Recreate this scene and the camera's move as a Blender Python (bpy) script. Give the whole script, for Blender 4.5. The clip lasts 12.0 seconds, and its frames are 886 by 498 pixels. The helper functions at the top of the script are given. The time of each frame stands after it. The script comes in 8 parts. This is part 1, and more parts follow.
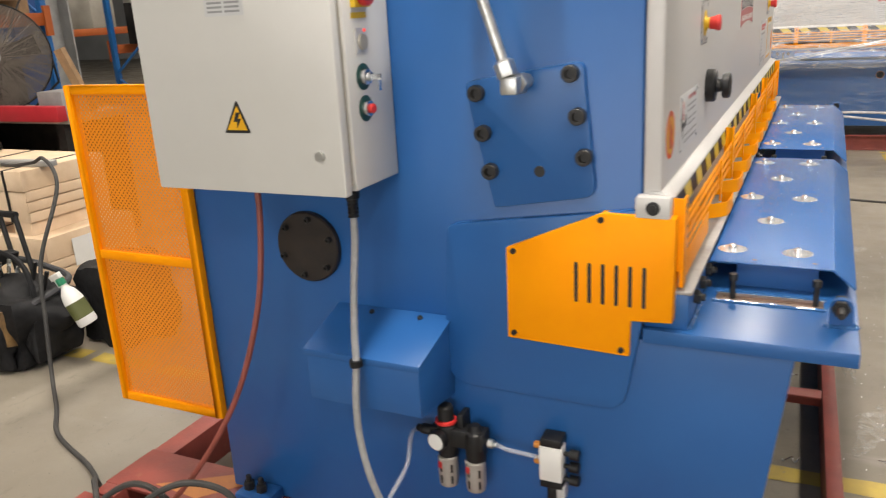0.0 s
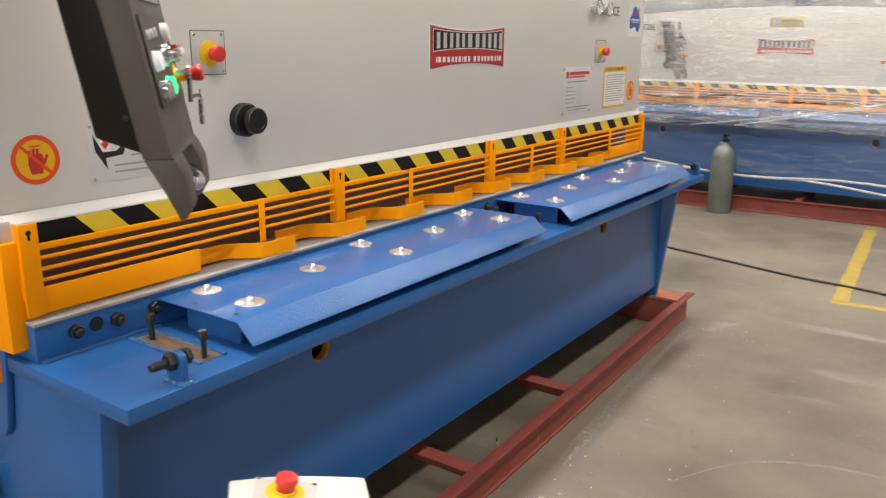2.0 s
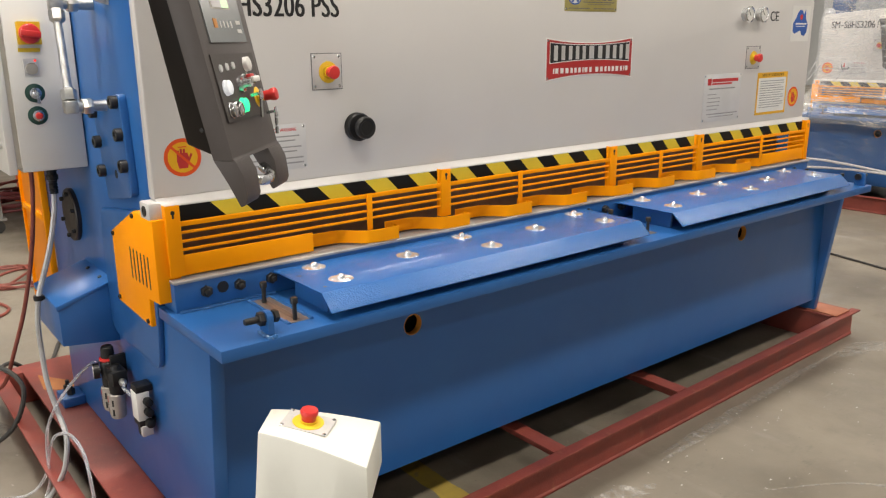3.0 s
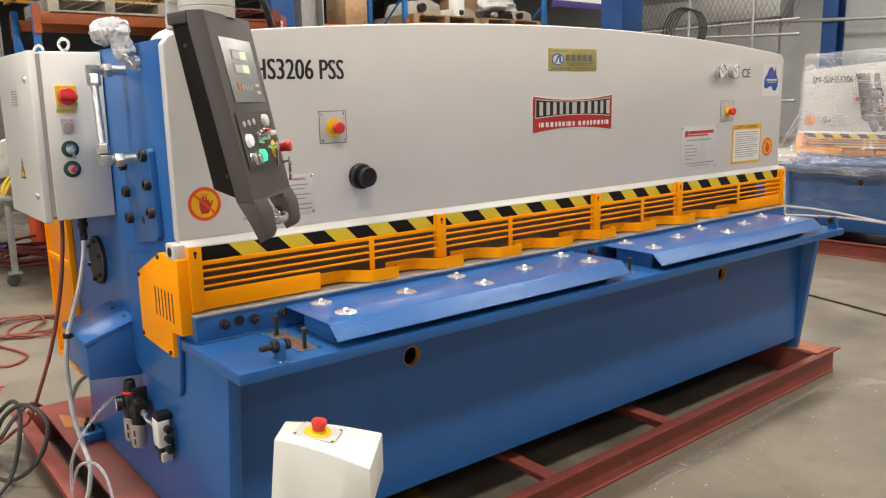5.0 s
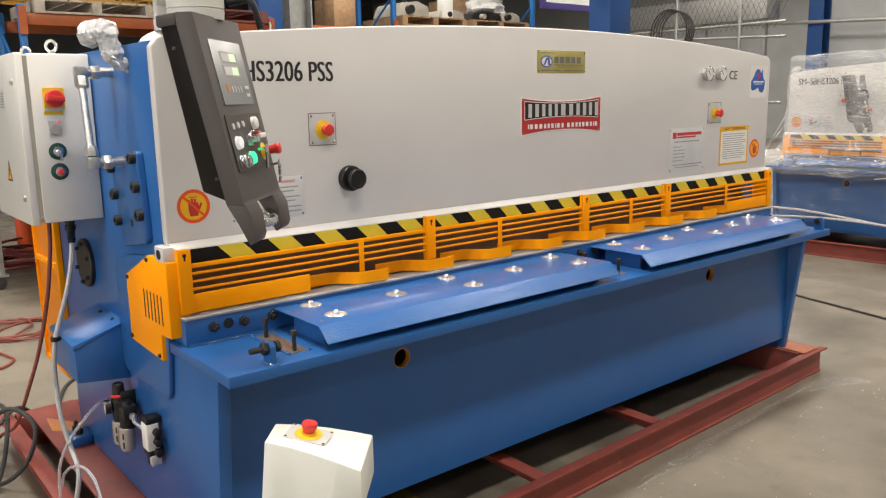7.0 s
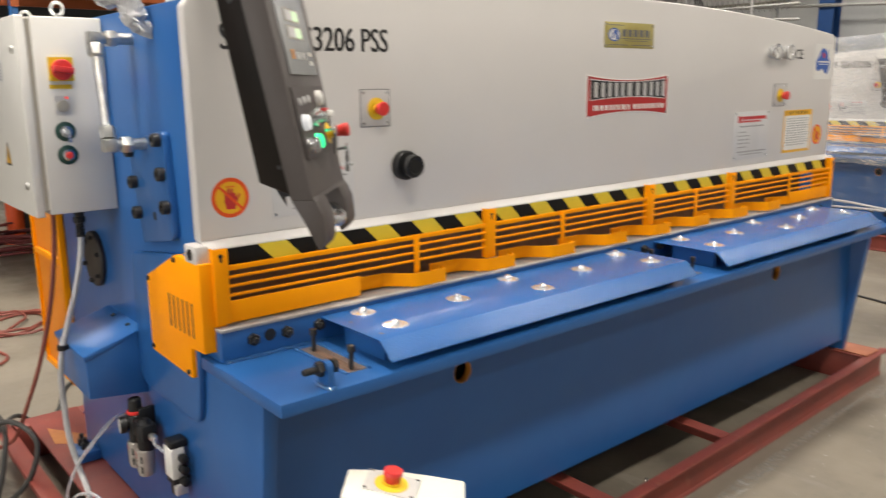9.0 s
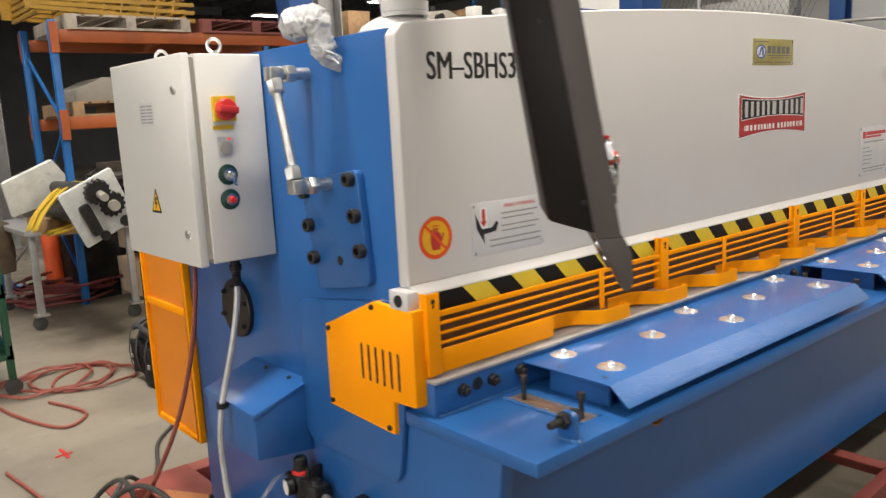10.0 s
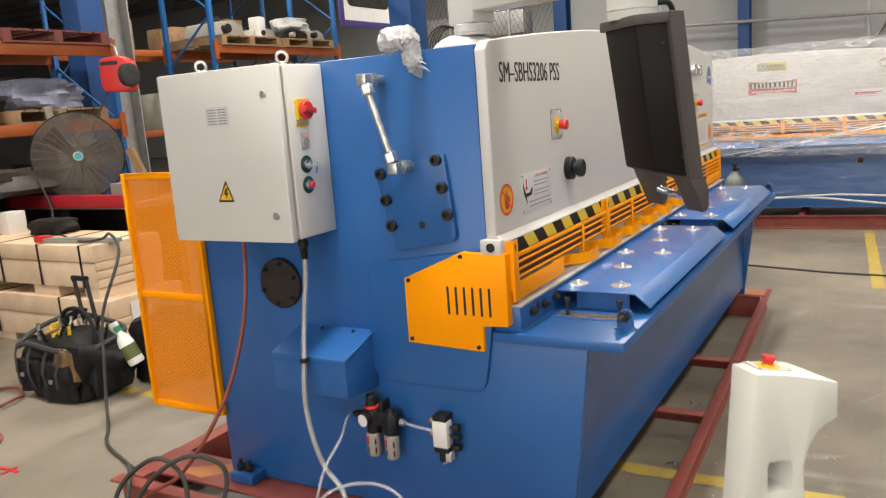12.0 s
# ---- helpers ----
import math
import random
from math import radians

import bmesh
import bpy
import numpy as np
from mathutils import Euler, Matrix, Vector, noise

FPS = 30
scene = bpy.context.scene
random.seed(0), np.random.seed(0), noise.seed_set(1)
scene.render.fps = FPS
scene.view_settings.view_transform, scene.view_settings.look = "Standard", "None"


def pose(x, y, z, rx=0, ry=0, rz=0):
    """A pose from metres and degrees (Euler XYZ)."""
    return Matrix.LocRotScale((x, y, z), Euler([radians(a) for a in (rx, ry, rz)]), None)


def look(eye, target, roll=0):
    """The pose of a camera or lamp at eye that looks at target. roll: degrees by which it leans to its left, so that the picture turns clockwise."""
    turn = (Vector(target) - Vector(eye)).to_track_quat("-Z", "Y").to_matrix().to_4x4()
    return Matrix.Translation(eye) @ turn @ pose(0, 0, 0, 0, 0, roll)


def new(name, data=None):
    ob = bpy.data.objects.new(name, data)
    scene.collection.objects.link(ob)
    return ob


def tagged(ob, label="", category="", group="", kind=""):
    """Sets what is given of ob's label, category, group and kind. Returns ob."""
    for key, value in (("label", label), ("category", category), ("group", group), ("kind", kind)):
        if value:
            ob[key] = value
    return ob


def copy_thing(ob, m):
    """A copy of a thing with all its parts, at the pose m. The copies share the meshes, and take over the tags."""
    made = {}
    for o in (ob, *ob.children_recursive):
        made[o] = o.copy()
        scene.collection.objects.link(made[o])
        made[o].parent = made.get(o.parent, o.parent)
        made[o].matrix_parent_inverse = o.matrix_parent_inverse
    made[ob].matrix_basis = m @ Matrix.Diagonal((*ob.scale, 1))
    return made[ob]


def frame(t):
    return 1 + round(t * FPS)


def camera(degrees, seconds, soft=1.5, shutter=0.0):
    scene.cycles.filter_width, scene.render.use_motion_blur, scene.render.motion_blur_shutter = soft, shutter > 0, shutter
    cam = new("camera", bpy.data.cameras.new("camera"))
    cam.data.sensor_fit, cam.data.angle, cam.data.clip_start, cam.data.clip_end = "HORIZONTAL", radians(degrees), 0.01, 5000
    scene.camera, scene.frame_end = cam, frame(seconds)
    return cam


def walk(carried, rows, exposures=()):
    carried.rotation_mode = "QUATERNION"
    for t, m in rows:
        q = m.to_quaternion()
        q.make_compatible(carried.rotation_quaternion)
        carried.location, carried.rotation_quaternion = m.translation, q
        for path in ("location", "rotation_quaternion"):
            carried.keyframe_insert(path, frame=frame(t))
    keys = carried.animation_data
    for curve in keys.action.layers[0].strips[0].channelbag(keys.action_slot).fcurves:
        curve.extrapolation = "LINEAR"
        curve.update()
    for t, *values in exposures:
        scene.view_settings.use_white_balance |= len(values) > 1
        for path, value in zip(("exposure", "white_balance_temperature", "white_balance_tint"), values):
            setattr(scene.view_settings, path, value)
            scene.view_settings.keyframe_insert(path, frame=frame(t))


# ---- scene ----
cam = camera(58.4, 12.0, soft=1.2, shutter=0.4)
PATH = [
    (0, (0.062, -0.015, 1.569), (-0.776, 1.702, 0.979), -3.3),
    (0.5, (0.399, 0.024, 1.558), (-0.525, 1.706, 0.995), -2.7),
    (1, (0.675, 0.281, 1.567), (-0.222, 1.983, 1.022), -2.7),
    (1.5, (1.084, 0.571, 1.546), (0.152, 2.261, 1.022), -2.6),
    (2, (1.41, 0.869, 1.521), (0.304, 2.456, 1.013), 0.6),
    (2.5, (1.665, 0.973, 1.537), (0.286, 2.318, 1.0), 0.2),
    (2.7, (1.806, 0.971, 1.581), (0.305, 2.179, 1.04), -0.2),
    (4.3, (2.044, 0.802, 1.557), (0.531, 2.05, 1.166), -1.1),
    (4.5, (2.105, 0.818, 1.579), (0.567, 2.042, 1.206), -0.8),
    (5, (2.105, 0.814, 1.579), (0.562, 2.03, 1.202), -1.1),
    (5.5, (2.105, 0.81, 1.587), (0.567, 2.03, 1.202), -0.9),
    (6, (2.098, 0.816, 1.584), (0.566, 2.046, 1.209), -0.9),
    (6.5, (2.101, 0.81, 1.589), (0.573, 2.044, 1.215), -0.9),
    (7, (2.106, 0.81, 1.581), (0.58, 2.048, 1.207), -1.1),
    (8.8, (1.751, 0.859, 1.562), (0.293, 2.161, 1.14), -1.0),
    (9, (1.677, 0.852, 1.56), (0.175, 2.106, 1.146), -0.6),
    (9.5, (1.47, 0.745, 1.562), (-0.085, 1.943, 1.183), -0.6),
    (10, (1.208, 0.529, 1.567), (-0.293, 1.807, 1.227), -2.9),
    (10.5, (0.922, 0.39, 1.542), (-0.47, 1.792, 1.228), -3.6),
    (11, (0.734, 0.107, 1.536), (-0.374, 1.739, 1.205), -2.6),
    (11.5, (0.724, -0.215, 1.589), (-0.273, 1.485, 1.245), -3.8),
    (12, (0.856, -0.568, 1.591), (-0.132, 1.133, 1.231), -4.3),
]
walk(cam, [(t, look(eye, target, roll)) for t, eye, target, roll in PATH])

# ---- world and light ----
world = bpy.data.worlds.new("hall")
scene.world = world
world.use_nodes = True
world.node_tree.nodes["Background"].inputs[0].default_value = (0.75, 0.85, 1.0, 1)
world.node_tree.nodes["Background"].inputs[1].default_value = 0.3
ROOF = 6.8
# rows of linear high-bay lamps under the roof: x, y, watts
LAMPS = [
    (-9.6, 1.3, 130), (-9.6, 8.5, 240), (-9.0, 20.5, 420), (-14.0, 20.5, 300),
    (-5.4, -4.4, 110), (-5.4, 1.3, 195), (-5.4, 7.0, 240), (-5.4, 12.7, 240),
    (-0.4, -4.4, 110), (-0.4, 1.3, 300), (-0.4, 7.0, 150),
    (2.7, -4.4, 165), (2.7, 1.3, 165), (2.7, 7.0, 195), (2.7, 12.7, 190),
    (6.6, 2.5, 70), (6.6, 9.0, 110),
]
for lx, ly, watts in LAMPS:
    ld = bpy.data.lights.new("high_bay", "AREA")
    ld.shape, ld.size, ld.size_y, ld.energy, ld.color = "RECTANGLE", 0.5, 1.2 if lx < 2 else 2.4, watts, (1.0, 0.92, 0.82)
    lo = new("high_bay_light", ld)
    lo.matrix_world = pose(lx, ly, ROOF - 0.92, 0, 0, 0)

# unseen south and east fill, added to brighten the machine's end and front
for name, m, w, h, watts in (("south_door_daylight", look((0.5, -8.9, 2.4), (0.5, 0, 2.2)), 9.0, 4.4, 450), ("east_door_daylight", look((9.9, -1.0, 2.2), (0, -1.0, 2.0)), 6.0, 4.0, 36)):
    ld = bpy.data.lights.new(name, "AREA")
    ld.shape, ld.size, ld.size_y, ld.energy, ld.color = "RECTANGLE", w, h, watts, (1.0, 0.97, 0.93)
    new(name, ld).matrix_world = m

# ---- building helpers ----
ORIG = {}


def thing(name, loc, label, category, group="", kind=""):
    e = new(name)
    e.location = loc
    e.empty_display_size = 0.1
    ORIG[e] = Vector(loc)
    return tagged(e, label, category, group, kind)


def finish(name, bm, material, bevel=0.0, smooth=True, seg=2):
    bmesh.ops.remove_doubles(bm, verts=bm.verts, dist=1e-6)
    bmesh.ops.recalc_face_normals(bm, faces=bm.faces)
    if bevel:
        edges = [e for e in bm.edges if len(e.link_faces) == 2 and e.calc_face_angle(0) > 0.6]
        bmesh.ops.bevel(bm, geom=edges, offset=bevel, segments=seg, profile=0.5, affect="EDGES", clamp_overlap=True)
    me = bpy.data.meshes.new(name)
    bm.to_mesh(me)
    bm.free()
    if smooth and len(me.polygons):
        me.polygons.foreach_set("use_smooth", [True] * len(me.polygons))
        me.set_sharp_from_angle(angle=radians(35))
    me.materials.append(material)
    return me


def part(name, bm, material, parent, label="", bevel=0.0, smooth=True, seg=2):
    o = ORIG[parent]
    bmesh.ops.translate(bm, verts=bm.verts, vec=-o)
    ob = new(name, finish(name, bm, material, bevel, smooth, seg))
    ob.parent = parent
    ORIG[ob] = o
    return tagged(ob, label)


def place(name, me, parent, loc, rot=(0, 0, 0), label="", scale=None):
    """Another part on shared mesh data, at a place in the hall."""
    ob = new(name, me)
    ob.parent = parent
    ob.location = Vector(loc) - ORIG[parent]
    ob.rotation_euler = [radians(a) for a in rot]
    if scale:
        ob.scale = scale
    return tagged(ob, label)


def solo(name, bm, material, label, category, group="", kind="", bevel=0.0, base=None, smooth=True):
    """A thing that is one mesh, its origin at its base."""
    if base is None:
        base = Vector((0, 0, 0))
    base = Vector(base)
    bmesh.ops.translate(bm, verts=bm.verts, vec=-base)
    ob = new(name, finish(name, bm, material, bevel, smooth))
    ob.location = base
    ORIG[ob] = base
    return tagged(ob, label, category, group, kind)


def box(bm, x0, x1, y0, y1, z0, z1):
    v = [bm.verts.new((x, y, z)) for x in (x0, x1) for y in (y0, y1) for z in (z0, z1)]
    for f in ((0, 1, 3, 2), (4, 6, 7, 5), (0, 4, 5, 1), (2, 3, 7, 6), (0, 2, 6, 4), (1, 5, 7, 3)):
        bm.faces.new([v[i] for i in f])
    return v


def boxm(bm, m, x0, x1, y0, y1, z0, z1):
    for w in box(bm, x0, x1, y0, y1, z0, z1):
        w.co = m @ w.co


def prism(bm, pts, axis, a, b):
    """Extrude a 2D outline along an axis; 'x': (y, z), 'y': (x, z), 'z': (x, y)."""
    def at(p, d):
        return {"x": (d, p[0], p[1]), "y": (p[0], d, p[1]), "z": (p[0], p[1], d)}[axis]
    lo = [bm.verts.new(at(p, a)) for p in pts]
    hi = [bm.verts.new(at(p, b)) for p in pts]
    n = len(pts)
    bm.faces.new(lo)
    bm.faces.new(hi[::-1])
    for i in range(n):
        bm.faces.new((lo[i], hi[i], hi[(i + 1) % n], lo[(i + 1) % n]))
    return lo + hi


def prismm(bm, m, pts, axis, a, b):
    for w in prism(bm, pts, axis, a, b):
        w.co = m @ w.co


def rounded(pts, rads, n=5):
    """Round the corners of a 2D outline."""
    out = []
    k = len(pts)
    for i in range(k):
        p, r = Vector(pts[i]), rads[i] if isinstance(rads, (list, tuple)) else rads
        if r <= 0:
            out.append(tuple(p))
            continue
        a, b = (Vector(pts[i - 1]) - p), (Vector(pts[(i + 1) % k]) - p)
        r = min(r, a.length * 0.49, b.length * 0.49)
        s, e = p + a.normalized() * r, p + b.normalized() * r
        for j in range(n + 1):
            t = j / n
            q = s * (1 - t) ** 2 + p * 2 * t * (1 - t) + e * t * t
            out.append(tuple(q))
    return out


def rect(cx, cy, w, h, r=0.0, n=4):
    p = [(cx - w / 2, cy - h / 2), (cx + w / 2, cy - h / 2), (cx + w / 2, cy + h / 2), (cx - w / 2, cy + h / 2)]
    return rounded(p, r, n) if r else p


def disc(cx, cy, r, n=24, a0=0.0, a1=360.0):
    full = abs(a1 - a0) >= 360
    return [(cx + r * math.cos(radians(a0 + (a1 - a0) * i / (n if full else n - 1))), cy + r * math.sin(radians(a0 + (a1 - a0) * i / (n if full else n - 1)))) for i in range(n)]


def cyl(bm, p0, p1, r, n=16, r2=None):
    p0, p1 = Vector(p0), Vector(p1)
    r2 = r if r2 is None else r2
    q = (p1 - p0).to_track_quat("Z", "Y").to_matrix()
    ring = [[bm.verts.new(p + q @ Vector((rr * math.cos(2 * math.pi * i / n), rr * math.sin(2 * math.pi * i / n), 0))) for i in range(n)] for p, rr in ((p0, r), (p1, r2))]
    bm.faces.new(ring[0][::-1])
    bm.faces.new(ring[1])
    for i in range(n):
        bm.faces.new((ring[0][i], ring[0][(i + 1) % n], ring[1][(i + 1) % n], ring[1][i]))


def lathe(bm, p, axis, prof, n=20):
    """Turn a profile of (along, radius) round an axis from the point p."""
    p = Vector(p)
    q = Vector(axis).to_track_quat("Z", "Y").to_matrix()
    rings = []
    for d, r in prof:
        r = max(r, 1e-4)
        rings.append([bm.verts.new(p + q @ Vector((r * math.cos(2 * math.pi * i / n), r * math.sin(2 * math.pi * i / n), d))) for i in range(n)])
    bm.faces.new(rings[0][::-1])
    bm.faces.new(rings[-1])
    for a, b in zip(rings, rings[1:]):
        for i in range(n):
            bm.faces.new((a[i], a[(i + 1) % n], b[(i + 1) % n], b[i]))


def spline(pts, per=6, closed=False):
    p = [Vector(q) for q in pts]
    out = []
    k = len(p)
    for i in range(k if closed else k - 1):
        a, b, c, d = (p[(i - 1) % k] if closed or i else p[0]), p[i], p[(i + 1) % k], (p[(i + 2) % k] if closed or i + 2 < k else p[-1])
        for j in range(per):
            t = j / per
            out.append(0.5 * ((2 * b) + (c - a) * t + (2 * a - 5 * b + 4 * c - d) * t * t + (3 * b - a - 3 * c + d) * t ** 3))
    if not closed:
        out.append(p[-1])
    return out


def tube(bm, pts, r, n=8, closed=False):
    pts = [Vector(q) for q in pts]
    k = len(pts)
    up = Vector((0, 0, 1))
    rings = []
    for i in range(k):
        t = (pts[(i + 1) % k] if closed or i + 1 < k else pts[i]) - (pts[i - 1] if closed or i else pts[i])
        t.normalize()
        side = t.cross(up)
        if side.length < 0.1:
            side = t.cross(Vector((1, 0, 0)))
        side.normalize()
        up = side.cross(t).normalized()
        rr = r(i / (k - 1)) if callable(r) else r
        rings.append([bm.verts.new(pts[i] + rr * (math.cos(2 * math.pi * j / n) * side + math.sin(2 * math.pi * j / n) * up)) for j in range(n)])
    for i in range(k if closed else k - 1):
        a, b = rings[i], rings[(i + 1) % k]
        for j in range(n):
            bm.faces.new((a[j], a[(j + 1) % n], b[(j + 1) % n], b[j]))
    if not closed:
        bm.faces.new(rings[0][::-1])
        bm.faces.new(rings[-1])


def ball(bm, c, r, sx=1, sy=1, sz=1, u=14, v=8):
    res = bmesh.ops.create_uvsphere(bm, u_segments=u, v_segments=v, radius=1)
    for w in res["verts"]:
        w.co = Vector(c) + Vector((w.co.x * r * sx, w.co.y * r * sy, w.co.z * r * sz))


ON_BEAM = Matrix(((0, 0, 1, 0), (1, 0, 0, 0), (0, 1, 0, 0), (0, 0, 0, 1)))      # faces +x
ON_END = Matrix(((1, 0, 0, 0), (0, 0, -1, 0), (0, 1, 0, 0), (0, 0, 0, 1)))       # faces -y


def letters(text, width, height, depth=0.0008, spacing=1.0, bold=0.06):
    """A bmesh of writing, from (0, 0) to (width, height), in its own xy plane."""
    cu = bpy.data.curves.new("writing", "FONT")
    cu.body, cu.size, cu.extrude, cu.space_character = text, 1.0, 0.0, spacing
    cu.resolution_u = 3
    ob = new("writing", cu)
    me = bpy.data.meshes.new_from_object(ob.evaluated_get(bpy.context.evaluated_depsgraph_get()))
    bpy.data.objects.remove(ob)
    bm = bmesh.new()
    bm.from_mesh(me)
    bpy.data.meshes.remove(me)
    xs, ys = [v.co.x for v in bm.verts], [v.co.y for v in bm.verts]
    for v in bm.verts:
        v.co = Vector(((v.co.x - min(xs)) * width / (max(xs) - min(xs)), (v.co.y - min(ys)) * height / (max(ys) - min(ys)), depth))
    if bold:
        # heavier strokes: a second copy set over by a hair
        more = bmesh.ops.duplicate(bm, geom=bm.verts[:] + bm.edges[:] + bm.faces[:])
        for v in more["geom"]:
            if isinstance(v, bmesh.types.BMVert):
                v.co += Vector((bold * height, 0, depth * 0.25 + 0.00005))
    return bm


# ---- materials ----
def material(name, col, rough=0.5, metal=0.0, col2=None, scale=6.0, mix=0.5, bump=0.0, bump_scale=200.0, rvar=0.1, coat=0.0, spec=0.5, emit=None, power=0.0, fine=None, fine_scale=60.0, fine_mix=0.3, wave=0.0):
    m = bpy.data.materials.new(name)
    m.use_nodes = True
    nt = m.node_tree
    b = nt.nodes["Principled BSDF"]
    b.inputs["Base Color"].default_value = (*col, 1)
    b.inputs["Roughness"].default_value = rough
    b.inputs["Metallic"].default_value = metal
    b.inputs["Specular IOR Level"].default_value = spec
    b.inputs["Coat Weight"].default_value = coat
    tc = nt.nodes.new("ShaderNodeTexCoord")
    no = nt.nodes.new("ShaderNodeTexNoise")
    no.inputs["Scale"].default_value, no.inputs["Detail"].default_value, no.inputs["Roughness"].default_value = scale, 6, 0.6
    nt.links.new(tc.outputs["Object"], no.inputs["Vector"])
    ramp = nt.nodes.new("ShaderNodeValToRGB")
    ramp.color_ramp.elements[0].position, ramp.color_ramp.elements[1].position = 0.5 - 0.3 * mix, 0.5 + 0.3 * mix
    c2 = col2 or tuple(c * 0.82 for c in col)
    ramp.color_ramp.elements[0].color, ramp.color_ramp.elements[1].color = (*c2, 1), (*col, 1)
    nt.links.new(no.outputs["Fac"], ramp.inputs["Fac"])
    out = ramp.outputs["Color"]
    if fine:
        n2 = nt.nodes.new("ShaderNodeTexNoise")
        n2.inputs["Scale"].default_value, n2.inputs["Detail"].default_value = fine_scale, 4
        nt.links.new(tc.outputs["Object"], n2.inputs["Vector"])
        r2 = nt.nodes.new("ShaderNodeValToRGB")
        r2.color_ramp.elements[0].position, r2.color_ramp.elements[1].position = 0.62, 0.75
        r2.color_ramp.elements[0].color, r2.color_ramp.elements[1].color = (0, 0, 0, 1), (fine_mix,) * 3 + (1,)
        nt.links.new(n2.outputs["Fac"], r2.inputs["Fac"])
        mx = nt.nodes.new("ShaderNodeMix")
        mx.data_type = "RGBA"
        nt.links.new(r2.outputs["Color"], mx.inputs["Factor"])
        nt.links.new(out, mx.inputs["A"])
        mx.inputs["B"].default_value = (*fine, 1)
        out = mx.outputs["Result"]
    nt.links.new(out, b.inputs["Base Color"])
    mr = nt.nodes.new("ShaderNodeMapRange")
    mr.inputs["To Min"].default_value, mr.inputs["To Max"].default_value = max(0.02, rough - rvar), min(1, rough + rvar)
    nt.links.new(no.outputs["Fac"], mr.inputs["Value"])
    nt.links.new(mr.outputs["Result"], b.inputs["Roughness"])
    if bump:
        n3 = nt.nodes.new("ShaderNodeTexNoise")
        n3.inputs["Scale"].default_value, n3.inputs["Detail"].default_value = bump_scale, 3
        nt.links.new(tc.outputs["Object"], n3.inputs["Vector"])
        bp = nt.nodes.new("ShaderNodeBump")
        bp.inputs["Strength"].default_value, bp.inputs["Distance"].default_value = bump, 0.002
        nt.links.new(n3.outputs["Fac"], bp.inputs["Height"])
        nt.links.new(bp.outputs["Normal"], b.inputs["Normal"])
        if wave:
            # slight unevenness of plate and paint
            n4 = nt.nodes.new("ShaderNodeTexNoise")
            n4.inputs["Scale"].default_value, n4.inputs["Detail"].default_value = 5.0, 2
            nt.links.new(tc.outputs["Object"], n4.inputs["Vector"])
            bw = nt.nodes.new("ShaderNodeBump")
            bw.inputs["Strength"].default_value, bw.inputs["Distance"].default_value = wave, 0.02
            nt.links.new(n4.outputs["Fac"], bw.inputs["Height"])
            nt.links.new(bw.outputs["Normal"], bp.inputs["Normal"])
    if emit:
        b.inputs["Emission Color"].default_value = (*emit, 1)
        b.inputs["Emission Strength"].default_value = power
    return m


BLUE = material("blue_paint", (0.022, 0.110, 0.325), 0.31, col2=(0.019, 0.098, 0.305), scale=3, bump=0.05, bump_scale=260, rvar=0.07, spec=0.42, wave=0.12)
BLUE_TEX = material("blue_textured_paint", (0.025, 0.114, 0.345), 0.24, col2=(0.022, 0.104, 0.315), scale=3, bump=0.8, bump_scale=170, rvar=0.05)
CREAM = material("cream_paint", (0.605, 0.588, 0.570), 0.35, col2=(0.585, 0.568, 0.550), scale=2, bump=0.08, bump_scale=260, rvar=0.05)
CAB = material("cabinet_grey_paint", (0.64, 0.63, 0.595), 0.42, col2=(0.61, 0.60, 0.565), scale=4, bump=0.15, bump_scale=500, rvar=0.05)
ORANGE = material("orange_paint", (0.98, 0.345, 0.001), 0.46, col2=(0.93, 0.315, 0.001), scale=4, bump=0.1, bump_scale=300, rvar=0.06, spec=0.10)
PRIMER = material("red_oxide_primer", (0.27, 0.055, 0.038), 0.55, col2=(0.19, 0.038, 0.028), scale=7, bump=0.4, bump_scale=120, fine=(0.28, 0.10, 0.06), fine_scale=25, fine_mix=0.6)
BLACK = material("black_plastic", (0.009, 0.009, 0.010), 0.42, spec=0.3, col2=(0.014, 0.014, 0.014), scale=30, bump=0.1, bump_scale=400)
BLACK_OX = material("black_oxide_steel", (0.012, 0.012, 0.013), 0.38, spec=0.35, col2=(0.03, 0.028, 0.026), scale=60, bump=0.1)
RUBBER = material("black_rubber", (0.045, 0.042, 0.038), 0.65, col2=(0.025, 0.024, 0.023), scale=15)
DISC = material("dark_brown_casting", (0.022, 0.014, 0.010), 0.5, col2=(0.012, 0.009, 0.008), scale=20, bump=0.3, bump_scale=90)
SHELL = material("console_grey", (0.080, 0.070, 0.067), 0.5, spec=0.3, col2=(0.072, 0.063, 0.060), scale=10, bump=0.15, bump_scale=600)
HOUSING = material("console_black", (0.012, 0.009, 0.008), 0.45, spec=0.14, col2=(0.009, 0.008, 0.007), scale=5, bump=0.12, bump_scale=500)
STEEL = material("bright_steel", (0.72, 0.74, 0.76), 0.26, metal=1.0, col2=(0.5, 0.5, 0.49), scale=30, rvar=0.1)
ZINC = material("zinc_plated", (0.68, 0.68, 0.66), 0.34, metal=0.9, col2=(0.52, 0.52, 0.5), scale=40, rvar=0.12)
BLADE = material("ground_steel", (0.40, 0.40, 0.39), 0.5, metal=0.3, col2=(0.30, 0.29, 0.28), scale=12, rvar=0.12)
RUST = material("brown_oiled_steel", (0.20, 0.12, 0.08), 0.6, metal=0.0, col2=(0.12, 0.075, 0.05), scale=14)
